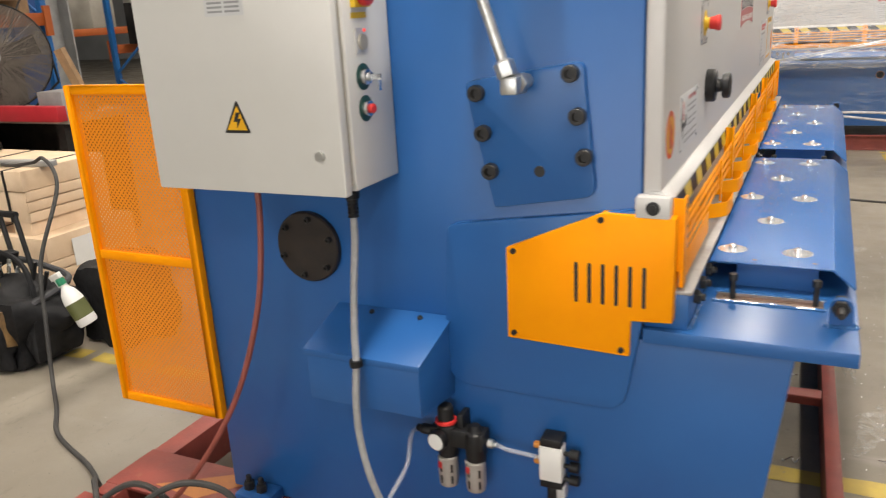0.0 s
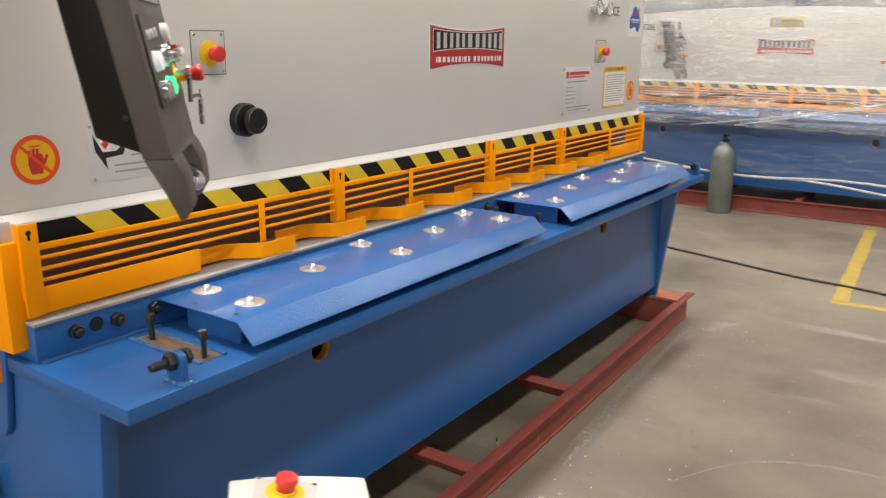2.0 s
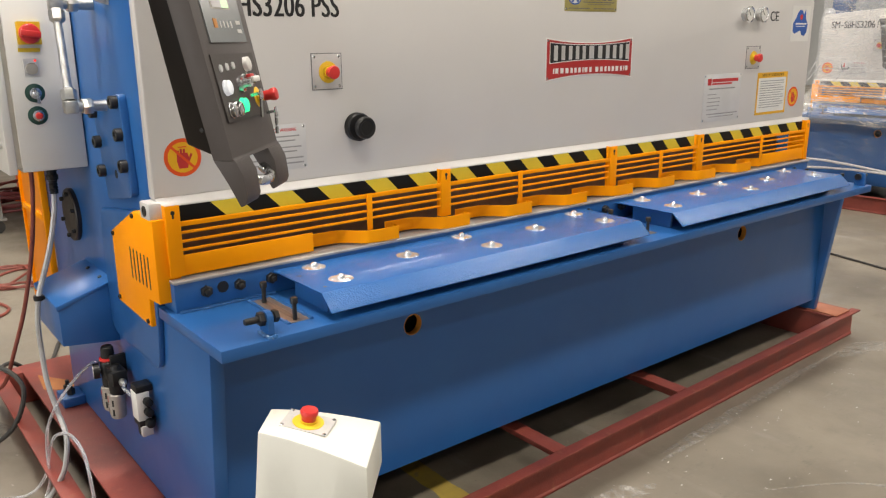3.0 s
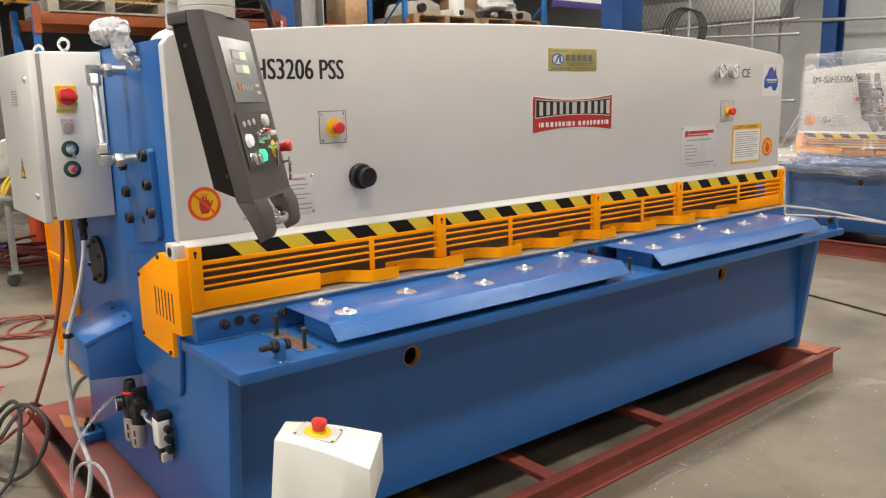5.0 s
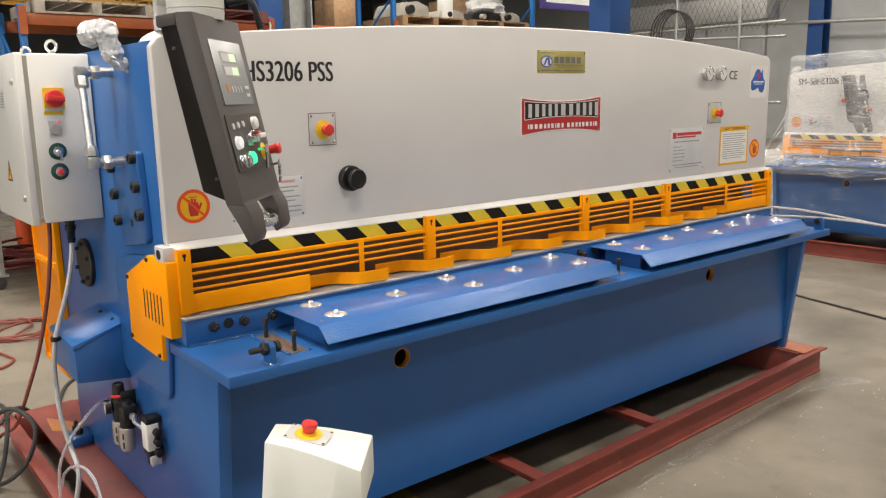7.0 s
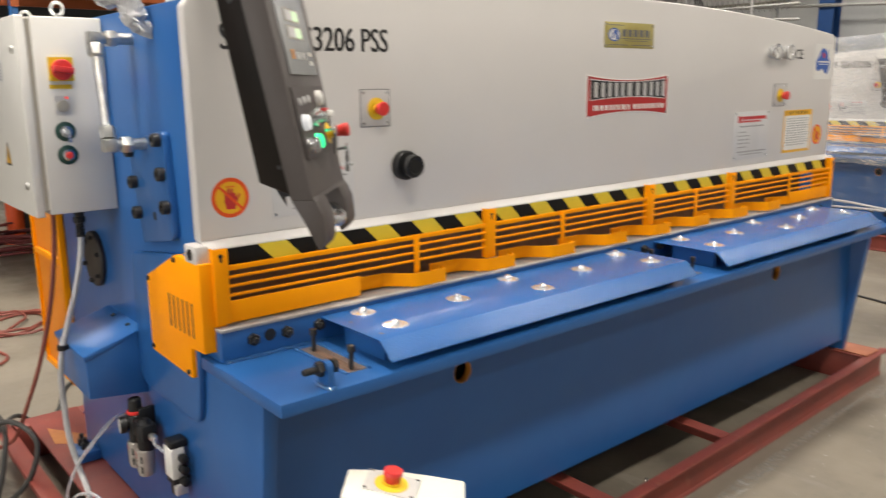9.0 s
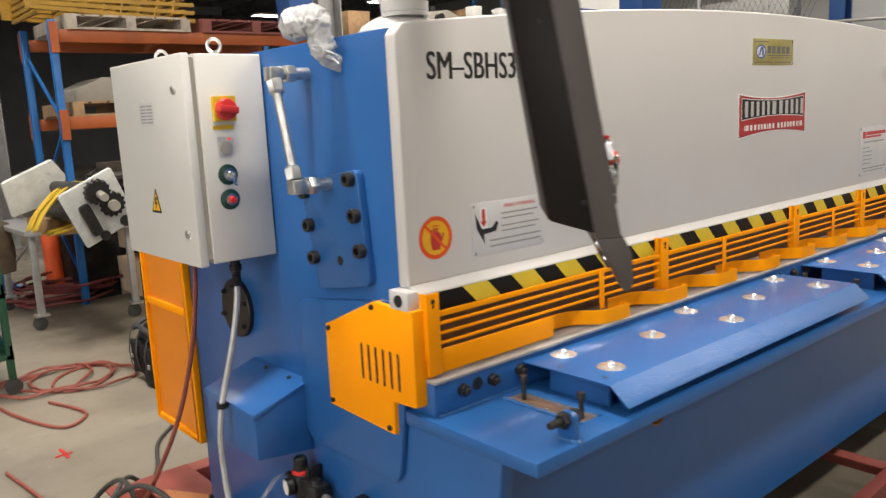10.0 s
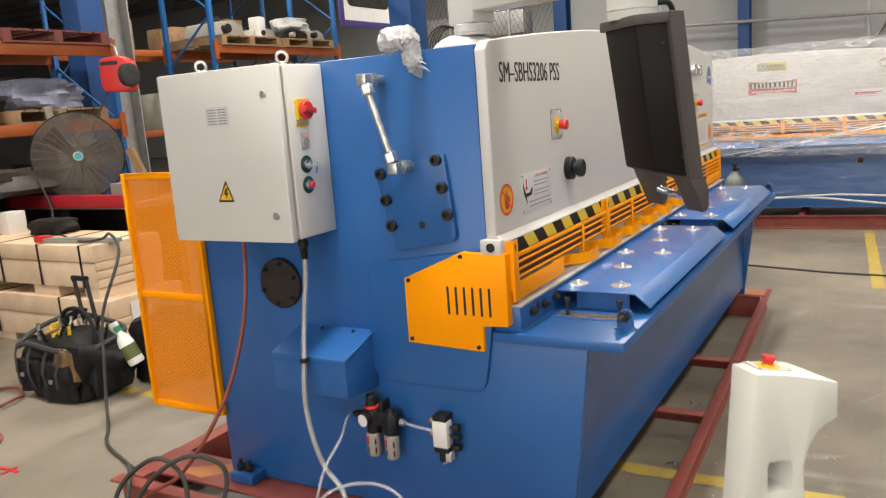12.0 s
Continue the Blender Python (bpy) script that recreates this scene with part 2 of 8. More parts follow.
COPPER = material("raw_steel_slot", (0.44, 0.34, 0.27), 0.36, metal=0.7, col2=(0.36, 0.27, 0.21), scale=25)
RED = material("red_plastic", (0.62, 0.035, 0.03), 0.36, col2=(0.55, 0.03, 0.028), scale=20)
YELLOW = material("yellow_plastic", (0.78, 0.52, 0.02), 0.42, col2=(0.70, 0.46, 0.02), scale=20)
TAPE_Y = material("hazard_yellow", (0.74, 0.58, 0.04), 0.38, col2=(0.66, 0.51, 0.035), scale=8)
TAPE_K = material("hazard_black", (0.009, 0.009, 0.009), 0.42, spec=0.15, col2=(0.011, 0.011, 0.011), scale=8)
WHITE = material("white_print", (0.75, 0.74, 0.71), 0.42, col2=(0.70, 0.69, 0.66), scale=8)
PALE_INK = material("pale_grey_ink", (0.30, 0.30, 0.30), 0.5)
PLATE_W = material("pale_aluminium_plate", (0.60, 0.60, 0.60), 0.4, metal=0.1, col2=(0.55, 0.55, 0.55), scale=12)
SILVER = material("brushed_aluminium", (0.58, 0.57, 0.56), 0.42, metal=0.25, col2=(0.53, 0.52, 0.51), scale=30)
GOLD = material("gold_plate", (0.55, 0.49, 0.20), 0.35, metal=0.5, col2=(0.45, 0.37, 0.10), scale=10)
GREEN = material("dark_green_plastic", (0.015, 0.06, 0.045), 0.4)
INK = material("black_ink", (0.012, 0.012, 0.013), 0.5)
RED_INK = material("red_ink", (0.55, 0.03, 0.03), 0.42)
RED_ORANGE = material("red_orange_ink", (0.80, 0.09, 0.01), 0.42)
YEL_INK = material("yellow_ink", (0.85, 0.45, 0.01), 0.42)
BLUE_INK = material("blue_ink", (0.02, 0.10, 0.42), 0.42)
GREY_INK = material("grey_ink", (0.16, 0.16, 0.16), 0.5)
LOGO_RED = material("sign_red_enamel", (0.45, 0.03, 0.03), 0.35)
CONDUIT = material("grey_conduit", (0.42, 0.42, 0.42), 0.4, metal=0.3, col2=(0.34, 0.34, 0.34), scale=40)
HOSE_RED = material("brown_red_hose", (0.29, 0.072, 0.05), 0.5, col2=(0.20, 0.05, 0.036), scale=12)
PANEL = material("membrane_panel", (0.19, 0.205, 0.21), 0.22, col2=(0.17, 0.185, 0.19), scale=8)
IVORY = material("ivory_powder_coat", (0.68, 0.68, 0.62), 0.42, col2=(0.64, 0.64, 0.58), scale=5, bump=0.1, bump_scale=400)
CUT_ORANGE = material("orange_primer_edge", (0.55, 0.22, 0.03), 0.6)
LED_G = material("green_lamp", (0.05, 0.6, 0.25), 0.3, emit=(0.02, 1.0, 0.35), power=1.2)
LED_W = material("white_lamp", (0.8, 0.8, 0.8), 0.3, emit=(0.9, 0.95, 1.0), power=0.35)
LCD = material("lcd_window", (0.5, 0.62, 0.4), 0.25, emit=(0.55, 0.9, 0.45), power=0.55)
LED_R = material("red_lamp", (0.7, 0.05, 0.03), 0.3, emit=(1, 0.05, 0.03), power=1.0)
WOOD = material("pallet_wood", (0.36, 0.22, 0.11), 0.75, col2=(0.24, 0.15, 0.08), scale=9, bump=0.5, bump_scale=80)
WOOD_G = material("grey_weathered_wood", (0.42, 0.37, 0.31), 0.8, col2=(0.26, 0.22, 0.18), scale=9, bump=0.5, bump_scale=80)
WOOD_R = material("red_stained_wood", (0.20, 0.05, 0.04), 0.75, col2=(0.13, 0.04, 0.03), scale=9, bump=0.4, bump_scale=80)
PLY = material("plywood", (0.74, 0.57, 0.40), 0.7, col2=(0.63, 0.46, 0.30), scale=4, bump=0.3, bump_scale=60)
RACK_B = material("rack_blue", (0.012, 0.125, 0.37), 0.45, col2=(0.010, 0.10, 0.31), scale=5)
FRAME_Y = material("dull_yellow_enamel", (0.36, 0.20, 0.015), 0.5, col2=(0.26, 0.145, 0.012), scale=9)
RACK_O = material("rack_orange", (0.37, 0.088, 0.015), 0.5, col2=(0.29, 0.065, 0.012), scale=5)
COL_B = material("column_blue", (0.015, 0.07, 0.24), 0.5, col2=(0.013, 0.06, 0.2), scale=3)
GALV = material("galvanised_steel", (0.42, 0.42, 0.41), 0.45, metal=0.5, col2=(0.34, 0.34, 0.33), scale=10)
# near-black for dark goods; also paints the shade inside the machine bed
DARK = material("dark_clutter_and_inside", (0.010, 0.009, 0.009), 0.7, spec=0.2, col2=(0.03, 0.026, 0.023), scale=6)
GREYBOX = material("grey_sheet_metal", (0.36, 0.34, 0.29), 0.5, col2=(0.30, 0.28, 0.24), scale=5)
CLOTH = material("blue_grey_rag", (0.22, 0.24, 0.32), 0.9, col2=(0.15, 0.16, 0.22), scale=12, bump=0.5, bump_scale=60)

# ---- the hall ----
def concrete():
    m = bpy.data.materials.new("worn_concrete")
    m.use_nodes = True
    nt = m.node_tree
    b = nt.nodes["Principled BSDF"]
    tc = nt.nodes.new("ShaderNodeTexCoord")

    def noise_fac(scale, detail, lo, hi, stretch=(1, 1, 1), rough=0.6):
        mp = nt.nodes.new("ShaderNodeMapping")
        mp.inputs["Scale"].default_value = stretch
        nt.links.new(tc.outputs["Object"], mp.inputs["Vector"])
        n = nt.nodes.new("ShaderNodeTexNoise")
        n.inputs["Scale"].default_value, n.inputs["Detail"].default_value, n.inputs["Roughness"].default_value = scale, detail, rough
        nt.links.new(mp.outputs["Vector"], n.inputs["Vector"])
        r = nt.nodes.new("ShaderNodeMapRange")
        r.inputs["From Min"].default_value, r.inputs["From Max"].default_value = lo, hi
        nt.links.new(n.outputs["Fac"], r.inputs["Value"])
        return r.outputs["Result"]

    def mixc(fac, a, bcol):
        x = nt.nodes.new("ShaderNodeMix")
        x.data_type = "RGBA"
        nt.links.new(fac, x.inputs["Factor"])
        if isinstance(a, tuple):
            x.inputs["A"].default_value = (*a, 1)
        else:
            nt.links.new(a, x.inputs["A"])
        x.inputs["B"].default_value = (*bcol, 1)
        return x.outputs["Result"]

    c = mixc(noise_fac(0.7, 8, 0.35, 0.65), (0.112, 0.098, 0.076), (0.240, 0.209, 0.163))
    c = mixc(noise_fac(3.0, 10, 0.52, 0.75), c, (0.135, 0.115, 0.093))
    c = mixc(noise_fac(1.3, 12, 0.60, 0.72, (0.35, 2.2, 1)), c, (0.30, 0.28, 0.25))
    c = mixc(noise_fac(0.45, 5, 0.54, 0.68), c, (0.108, 0.093, 0.072))
    c = mixc(noise_fac(0.23, 4, 0.50, 0.68), c, (0.285, 0.250, 0.198))
    c = mixc(noise_fac(5.5, 9, 0.58, 0.80, (1.6, 0.7, 1), 0.72), c, (0.10, 0.088, 0.07))
    c = mixc(noise_fac(17, 6, 0.68, 0.74), c, (0.36, 0.335, 0.29))
    c = mixc(noise_fac(1.1, 14, 0.60, 0.80, (3.0, 0.5, 1), 0.75), c, (0.33, 0.305, 0.265))
    c = mixc(noise_fac(38, 8, 0.60, 0.70), c, (0.20, 0.18, 0.15))
    c = mixc(noise_fac(60, 3, 0.68, 0.74), c, (0.08, 0.07, 0.06))
    nt.links.new(c, b.inputs["Base Color"])
    r = nt.nodes.new("ShaderNodeMapRange")
    r.inputs["To Min"].default_value, r.inputs["To Max"].default_value = 0.32, 0.62
    nt.links.new(noise_fac(2.2, 6, 0.35, 0.65), r.inputs["Value"])
    nt.links.new(r.outputs["Result"], b.inputs["Roughness"])
    n = nt.nodes.new("ShaderNodeTexNoise")
    n.inputs["Scale"].default_value, n.inputs["Detail"].default_value = 90, 5
    nt.links.new(tc.outputs["Object"], n.inputs["Vector"])
    bp = nt.nodes.new("ShaderNodeBump")
    bp.inputs["Strength"].default_value, bp.inputs["Distance"].default_value = 0.18, 0.003
    nt.links.new(n.outputs["Fac"], bp.inputs["Height"])
    nt.links.new(bp.outputs["Normal"], b.inputs["Normal"])
    return m


def worn_line_paint():
    m = material("worn_yellow_line", (0.46, 0.335, 0.06), 0.6, col2=(0.36, 0.26, 0.06), scale=10, fine=(0.22, 0.2, 0.15), fine_scale=18, fine_mix=0.9)
    return m


CONCRETE = concrete()
LINE = worn_line_paint()
WALL = material("grey_precast_wall", (0.44, 0.45, 0.45), 0.8, col2=(0.37, 0.38, 0.38), scale=0.8, bump=0.3, bump_scale=30)
# WALL_D's dark colour paints in the dim depth of the hall
WALL_D = material("dimmed_far_wall", (0.12, 0.12, 0.122), 0.85, col2=(0.09, 0.09, 0.092), scale=0.7)
WALL_M = material("shaded_grey_wall", (0.22, 0.22, 0.225), 0.8, col2=(0.16, 0.16, 0.165), scale=0.6)
ROOFM = material("roof_sheet", (0.24, 0.24, 0.245), 0.6, col2=(0.12, 0.12, 0.123), scale=1.0)
X0, X1, Y0, Y1 = -36.0, 10.0, -9.0, 17.0
XR, Y2 = -5.95, 27.0            # the hall runs deeper west of XR

bm = bmesh.new()
box(bm, X0, X1, Y0, Y1, -0.2, 0.0)
box(bm, X0, XR, Y1, Y2, -0.2, 0.0)
solo("floor", bm, CONCRETE, "worn grey-brown concrete workshop floor", "floor", kind="structure", smooth=False)
for name, dims, mt, lab in (
    ("wall_north", (XR, X1 + 0.2, Y1, Y1 + 0.2, -0.2, ROOF + 0.2), WALL, "pale grey precast concrete panel wall"),
    ("wall_return", (XR, XR + 0.2, Y1 + 0.2, Y2, -0.2, ROOF + 0.2), WALL, "pale grey precast concrete return wall"),
    ("wall_far_north", (X0 - 0.2, XR + 0.2, Y2, Y2 + 0.2, -0.2, ROOF + 0.2), WALL, "grey sheet-metal wall deep in the hall"),
    # the openings in the unseen south and east walls are added with the fill
    ("wall_south", (X0 - 0.2, -4.0, Y0 - 0.2, Y0, -0.2, ROOF + 0.2), WALL, "pale grey precast concrete wall beside an unseen opening"),
    ("wall_south", (5.0, X1 + 0.2, Y0 - 0.2, Y0, -0.2, ROOF + 0.2), WALL, "pale grey precast concrete wall beside an unseen opening"),
    ("wall_south", (-4.0, 5.0, Y0 - 0.2, Y0, 4.6, ROOF + 0.2), WALL, "pale grey precast concrete wall over an unseen opening"),
    ("wall_west", (X0 - 0.2, X0, Y0, Y2, -0.2, ROOF + 0.2), WALL_D, "far end wall coloured dark for the dim depth of the hall"),
    ("wall_east", (X1, X1 + 0.2, Y0, -4.0, -0.2, ROOF + 0.2), WALL, "pale grey precast concrete wall beside an unseen opening"),
    ("wall_east", (X1, X1 + 0.2, 2.0, Y1, -0.2, ROOF + 0.2), WALL, "pale grey precast concrete wall beside an unseen opening"),
    ("wall_east", (X1, X1 + 0.2, -4.0, 2.0, 4.2, ROOF + 0.2), WALL, "pale grey precast concrete wall over an unseen opening"),
):
    bm = bmesh.new()
    box(bm, *dims)
    solo(name, bm, mt, lab, "wall", kind="structure", smooth=False)
bm = bmesh.new()
box(bm, X0, X1, Y0, Y1, ROOF, ROOF + 0.15)
box(bm, X0, XR, Y1, Y2 + 0.2, ROOF, ROOF + 0.15)
for i in range(23):
    y = Y0 + 0.8 + i * 1.55
    box(bm, X0, X1 if y < Y1 else XR, y, y + 0.08, ROOF - 0.22, ROOF)
for x in (-32.5, -26.0, -19.5, -13.0, -6.3, 0.5, 7.0):
    box(bm, x, x + 0.18, Y0, Y1, ROOF - 0.55, ROOF - 0.22)
solo("ceiling", bm, ROOFM, "dark ribbed steel roof with purlins and rafters", "ceiling", kind="structure", smooth=False)

# panel joints proud of the far wall, and its columns
for x in (-3.6, 0.3, 4.2):
    bm = bmesh.new()
    box(bm, x, x + 0.06, Y1 - 0.03, Y1 - 0.003, 0, ROOF - 0.6)
    solo("wall_trim", bm, GALV, "grey joint cover strip on the precast wall", "trim", kind="structure", smooth=False)


def steel_column(x, y, w, d, h, mt, lab):
    bm = bmesh.new()
    t = 0.018
    box(bm, x - w / 2, x + w / 2, y - d / 2, y - d / 2 + t, 0.02, h)
    box(bm, x - w / 2, x + w / 2, y + d / 2 - t, y + d / 2, 0.02, h)
    box(bm, x - t / 2, x + t / 2, y - d / 2 + t, y + d / 2 - t, 0.02, h)
    box(bm, x - w * 0.75, x + w * 0.75, y - d * 0.75, y + d * 0.75, 0.0, 0.02)
    return solo("steel_column", bm, mt, lab, "column", kind="structure", base=(x, y, 0))


def box_column(x, y, w, d, h, mt, lab):
    bm = bmesh.new()
    box(bm, x - w / 2, x + w / 2, y - d / 2, y + d / 2, 0.02, h)
    box(bm, x - w * 0.75, x + w * 0.75, y - d * 0.75, y + d * 0.75, 0.0, 0.02)
    return solo("steel_column", bm, mt, lab, "column", kind="structure", base=(x, y, 0), bevel=0.01)


box_column(-7.25, 5.62, 0.30, 0.32, ROOF - 0.6, COL_B, "large dark blue boxed roof column")
box_column(-6.2, 11.0, 0.42, 0.5, ROOF - 0.6, COL_B, "large dark blue boxed roof column")
box_column(-7.95, 1.98, 0.36, 0.6, ROOF - 0.6, COL_B, "dark blue boxed roof column beside the trolley")
steel_column(-5.72, 16.82, 0.3, 0.3, ROOF - 0.6, COL_B, "blue steel column against the grey wall")
steel_column(-1.86, 16.82, 0.22, 0.3, ROOF - 0.6, COL_B, "blue steel column against the grey wall")
steel_column(2.2, 16.82, 0.22, 0.3, ROOF - 0.6, COL_B, "blue steel column against the grey wall")
steel_column(-7.45, 6.15, 0.30, 0.33, ROOF - 0.6, GALV, "grey galvanised steel post beside the blue column")
steel_column(-11.0, 3.05, 0.2, 0.2, ROOF - 0.6, GALV, "grey steel post far behind the blue column")


# painted floor lines, worn
def floor_line(x0, x1, y0, y1, lean=0.0):
    """A strip of line paint with a ragged edge."""
    bm = bmesh.new()
    rng = random.Random(int(x0 * 31 + y0 * 17))
    along = (x1 - x0) > (y1 - y0)
    n = int(max(x1 - x0, y1 - y0) / 0.06)
    va, vb = [], []
    for i in range(n + 1):
        t = i / n
        j0, j1 = rng.uniform(-0.006, 0.006), rng.uniform(-0.006, 0.006)
        if along:
            d = lean * (x1 - x0) * t
            va.append(bm.verts.new((x0 + (x1 - x0) * t, y0 + j0 + d, 0.002)))
            vb.append(bm.verts.new((x0 + (x1 - x0) * t, y1 + j1 + d, 0.002)))
        else:
            d = lean * (y1 - y0) * t
            va.append(bm.verts.new((x1 + j0 + d, y0 + (y1 - y0) * t, 0.002)))
            vb.append(bm.verts.new((x0 + j1 + d, y0 + (y1 - y0) * t, 0.002)))
    for i in range(n):
        if rng.random() > 0.06:
            bm.faces.new((va[i], va[i + 1], vb[i + 1], vb[i]))
    solo("floor_line", bm, LINE, "worn yellow painted line on the concrete floor", "floor line", kind="structure", smooth=False)


floor_line(-4.35, -2.3, 2.425, 2.515)
floor_line(-1.5, 4.5, 2.49, 2.58)
floor_line(0.72, 0.81, 6.05, 8.45, -0.055)
floor_line(0.72, 3.5, 5.98, 6.06, 0.06)

# lamp housings over the hall
TUBE = material("lamp_tube", (0.9, 0.9, 0.9), 0.4, emit=(1.0, 0.93, 0.84), power=17.0)
for lx, ly, watts in LAMPS + [(x, y, 0) for x in (-15.8, -20.5) for y in (-4.4, 1.3, 7.0)] + [(-24.4, 19.9, 0), (-29.4, 17.6, 0), (-24.0, 13.0, 0), (-29.4, 10.0, 0)]:
    h = thing("high_bay_lamp", (lx, ly, ROOF - 0.9), "white linear high-bay lamp hanging from the roof", "ceiling lamp", "high-bay lamps")
    bm = bmesh.new()
    e = 0.63 if lx < 2 else 1.23
    box(bm, lx - 0.28, lx + 0.28, ly - e, ly + e, ROOF - 0.9, ROOF - 0.82)
    part("housing", bm, WHITE, h, bevel=0.01)
    if not watts:
        bm = bmesh.new()
        box(bm, lx - 0.24, lx + 0.24, ly - 0.58, ly + 0.58, ROOF - 0.915, ROOF - 0.901)
        part("diffuser", bm, TUBE, h, "glowing lamp diffuser")
    for s in (-0.4, 0.4):
        bm = bmesh.new()
        cyl(bm, (lx, ly + s, ROOF - 0.82), (lx, ly + s, ROOF), 0.006, 6)
        part("hanger", bm, GALV, h)


# pale scrape marks along the skid, and a crack in the slab
def faded(name, col, lo, hi, scale):
    m = material(name, col, 0.8)
    nt = m.node_tree
    tc = nt.nodes.new("ShaderNodeTexCoord")
    n = nt.nodes.new("ShaderNodeTexNoise")
    n.inputs["Scale"].default_value, n.inputs["Detail"].default_value, n.inputs["Roughness"].default_value = scale, 7, 0.7
    nt.links.new(tc.outputs["Object"], n.inputs["Vector"])
    r = nt.nodes.new("ShaderNodeMapRange")
    r.inputs["From Min"].default_value, r.inputs["From Max"].default_value = lo, hi
    nt.links.new(n.outputs["Fac"], r.inputs["Value"])
    nt.links.new(r.outputs["Result"], nt.nodes["Principled BSDF"].inputs["Alpha"])
    return m


CHALK = faded("chalky_scrape", (0.50, 0.48, 0.44), 0.44, 0.72, 28)
STAIN = faded("oily_stain", (0.06, 0.055, 0.045), 0.45, 0.85, 5)


def scrape(pts, w, mt, name, label, seed):
    """A ragged flat mark along a line on the floor."""
    rg = random.Random(seed)
    sp = spline([(x, y, 0) for x, y in pts], 8)
    bm = bmesh.new()
    rows = []
    for i, q in enumerate(sp):
        d = (sp[min(i + 1, len(sp) - 1)] - sp[max(i - 1, 0)]).normalized()
        s = Vector((-d.y, d.x, 0))
        taper = min(1.0, 0.15 + 3.0 * min(i, len(sp) - 1 - i) / len(sp))
        a, b = w * taper * rg.uniform(0.3, 0.65), w * taper * rg.uniform(0.3, 0.65)
        rows.append([bm.verts.new((q + s * a).to_tuple()[:2] + (0.0016,)), bm.verts.new((q - s * b).to_tuple()[:2] + (0.0016,))])
    for a, b in zip(rows, rows[1:]):
        bm.faces.new((a[0], b[0], b[1], a[1]))
    return solo(name, bm, mt, label, "floor mark", kind="structure", smooth=False)



# ---- the guillotine shear ----
shear = thing("guillotine_shear", (-0.70, 3.36, 0.15), "blue and cream hydraulic guillotine shear with orange guards on a skid", "guillotine shear", "guillotine shears")
YN, YF = 1.65, 5.05           # outer faces of the end plates
ZT = 0.855                    # top of the worktable

END = [(-1.53, 0.152), (-0.03, 0.152), (0.052, 0.820), (-0.272, 0.822), (-0.272, 1.762), (-1.32, 1.762), (-1.53, 1.55)]
for a, b in ((YN, YN + 0.04), (YF - 0.04, YF)):
    bm = bmesh.new()
    prism(bm, END, "y", a, b)
    part("end_plate", bm, BLUE, shear, "thick blue painted steel side plate", bevel=0.004)

# front panel with two round holes
def holed_panel(bm, x0, x1, y0, y1, z0, z1, holes, r, n=24):
    """Upright panel across x with round holes right through; holes are (y, z)."""
    s = r * 1.6
    ys = [y0]
    for hy, hz in holes:
        ys += [hy - s, hy + s]
    ys.append(y1)
    for k in range(len(ys) - 1):
        if k % 2 == 0:
            box(bm, x0, x1, ys[k], ys[k + 1], z0, z1)
        else:
            hy, hz = holes[k // 2]
            box(bm, x0, x1, ys[k], ys[k + 1], z0, hz - s)
            box(bm, x0, x1, ys[k], ys[k + 1], hz + s, z1)
            ring = []
            for i in range(n):
                a = 2 * math.pi * i / n
                c, d = math.cos(a), math.sin(a)
                m = s / max(abs(c), abs(d))
                ring.append([(hy + r * c, hz + r * d), (hy + m * c, hz + m * d)])
            for i in range(n):
                (p, q), (p2, q2) = ring[i], ring[(i + 1) % n]
                v = [bm.verts.new((x, *w)) for x in (x1, x0) for w in (p, q, q2, p2)]
                bm.faces.new((v[0], v[1], v[2], v[3]))
                bm.faces.new((v[7], v[6], v[5], v[4]))
                bm.faces.new((v[0], v[3], v[7], v[4]))


HOLES = [(2.353, 0.697), (4.244, 0.697)]
bm = bmesh.new()
holed_panel(bm, -0.055, -0.033, YN + 0.04, YF - 0.04, 0.212, 0.821, HOLES, 0.036)
part("front_panel", bm, BLUE, shear, "flat blue front panel below the worktable", smooth=False)
for hy, hz in HOLES:
    bm = bmesh.new()
    for i in range(24):
        a, b = 2 * math.pi * i / 24, 2 * math.pi * (i + 1) / 24
        v = [bm.verts.new((x, hy + rr * math.cos(t), hz + rr * math.sin(t))) for t in (a, b) for x, rr in ((-0.034, 0.0355), (-0.056, 0.0355), (-0.056, 0.0325), (-0.034, 0.0325))]
        for f in ((0, 1, 5, 4), (1, 2, 6, 5), (2, 3, 7, 6), (3, 0, 4, 7)):
            bm.faces.new([v[j] for j in f])
    part("hole_lining", bm, CUT_ORANGE, shear, "raw orange edge of a drilled hole")
# near-black block: shade painted in for the bed's hollow inside
bm = bmesh.new()
box(bm, -1.35, -0.12, YN + 0.045, YF - 0.045, 0.225, 0.80)
part("inner_frame", bm, DARK, shear, "near-black block painting the shade inside the machine bed")
# unseen back, added to keep light out from behind the guard
bm = bmesh.new()
box(bm, -1.45, -1.40, YN + 0.04, YF - 0.04, 0.16, 1.55)
part("back_panel", bm, BLUE, shear, "unseen blue back panel added to close the machine")

# worktable
bm = bmesh.new()
prism(bm, [(-0.262, 1.634), (0.170, 1.634), (0.170, 5.05), (-0.262, 5.05)], "z", 0.822, ZT)
part("worktable", bm, BLUE, shear, "blue painted steel worktable plate", bevel=0.003)
bm = bmesh.new()
box(bm, -0.262, -0.168, YN + 0.002, YF - 0.002, ZT, 0.938)
part("bed_rail", bm, BLUE, shear, "blue rail carrying the lower blade", bevel=0.003)
bm = bmesh.new()
box(bm, -0.235, -0.160, YN, YF, 0.938, 0.946)
part("lower_blade", bm, BLADE, shear, "bright ground steel lower blade edge", bevel=0.0015)
bm = bmesh.new()
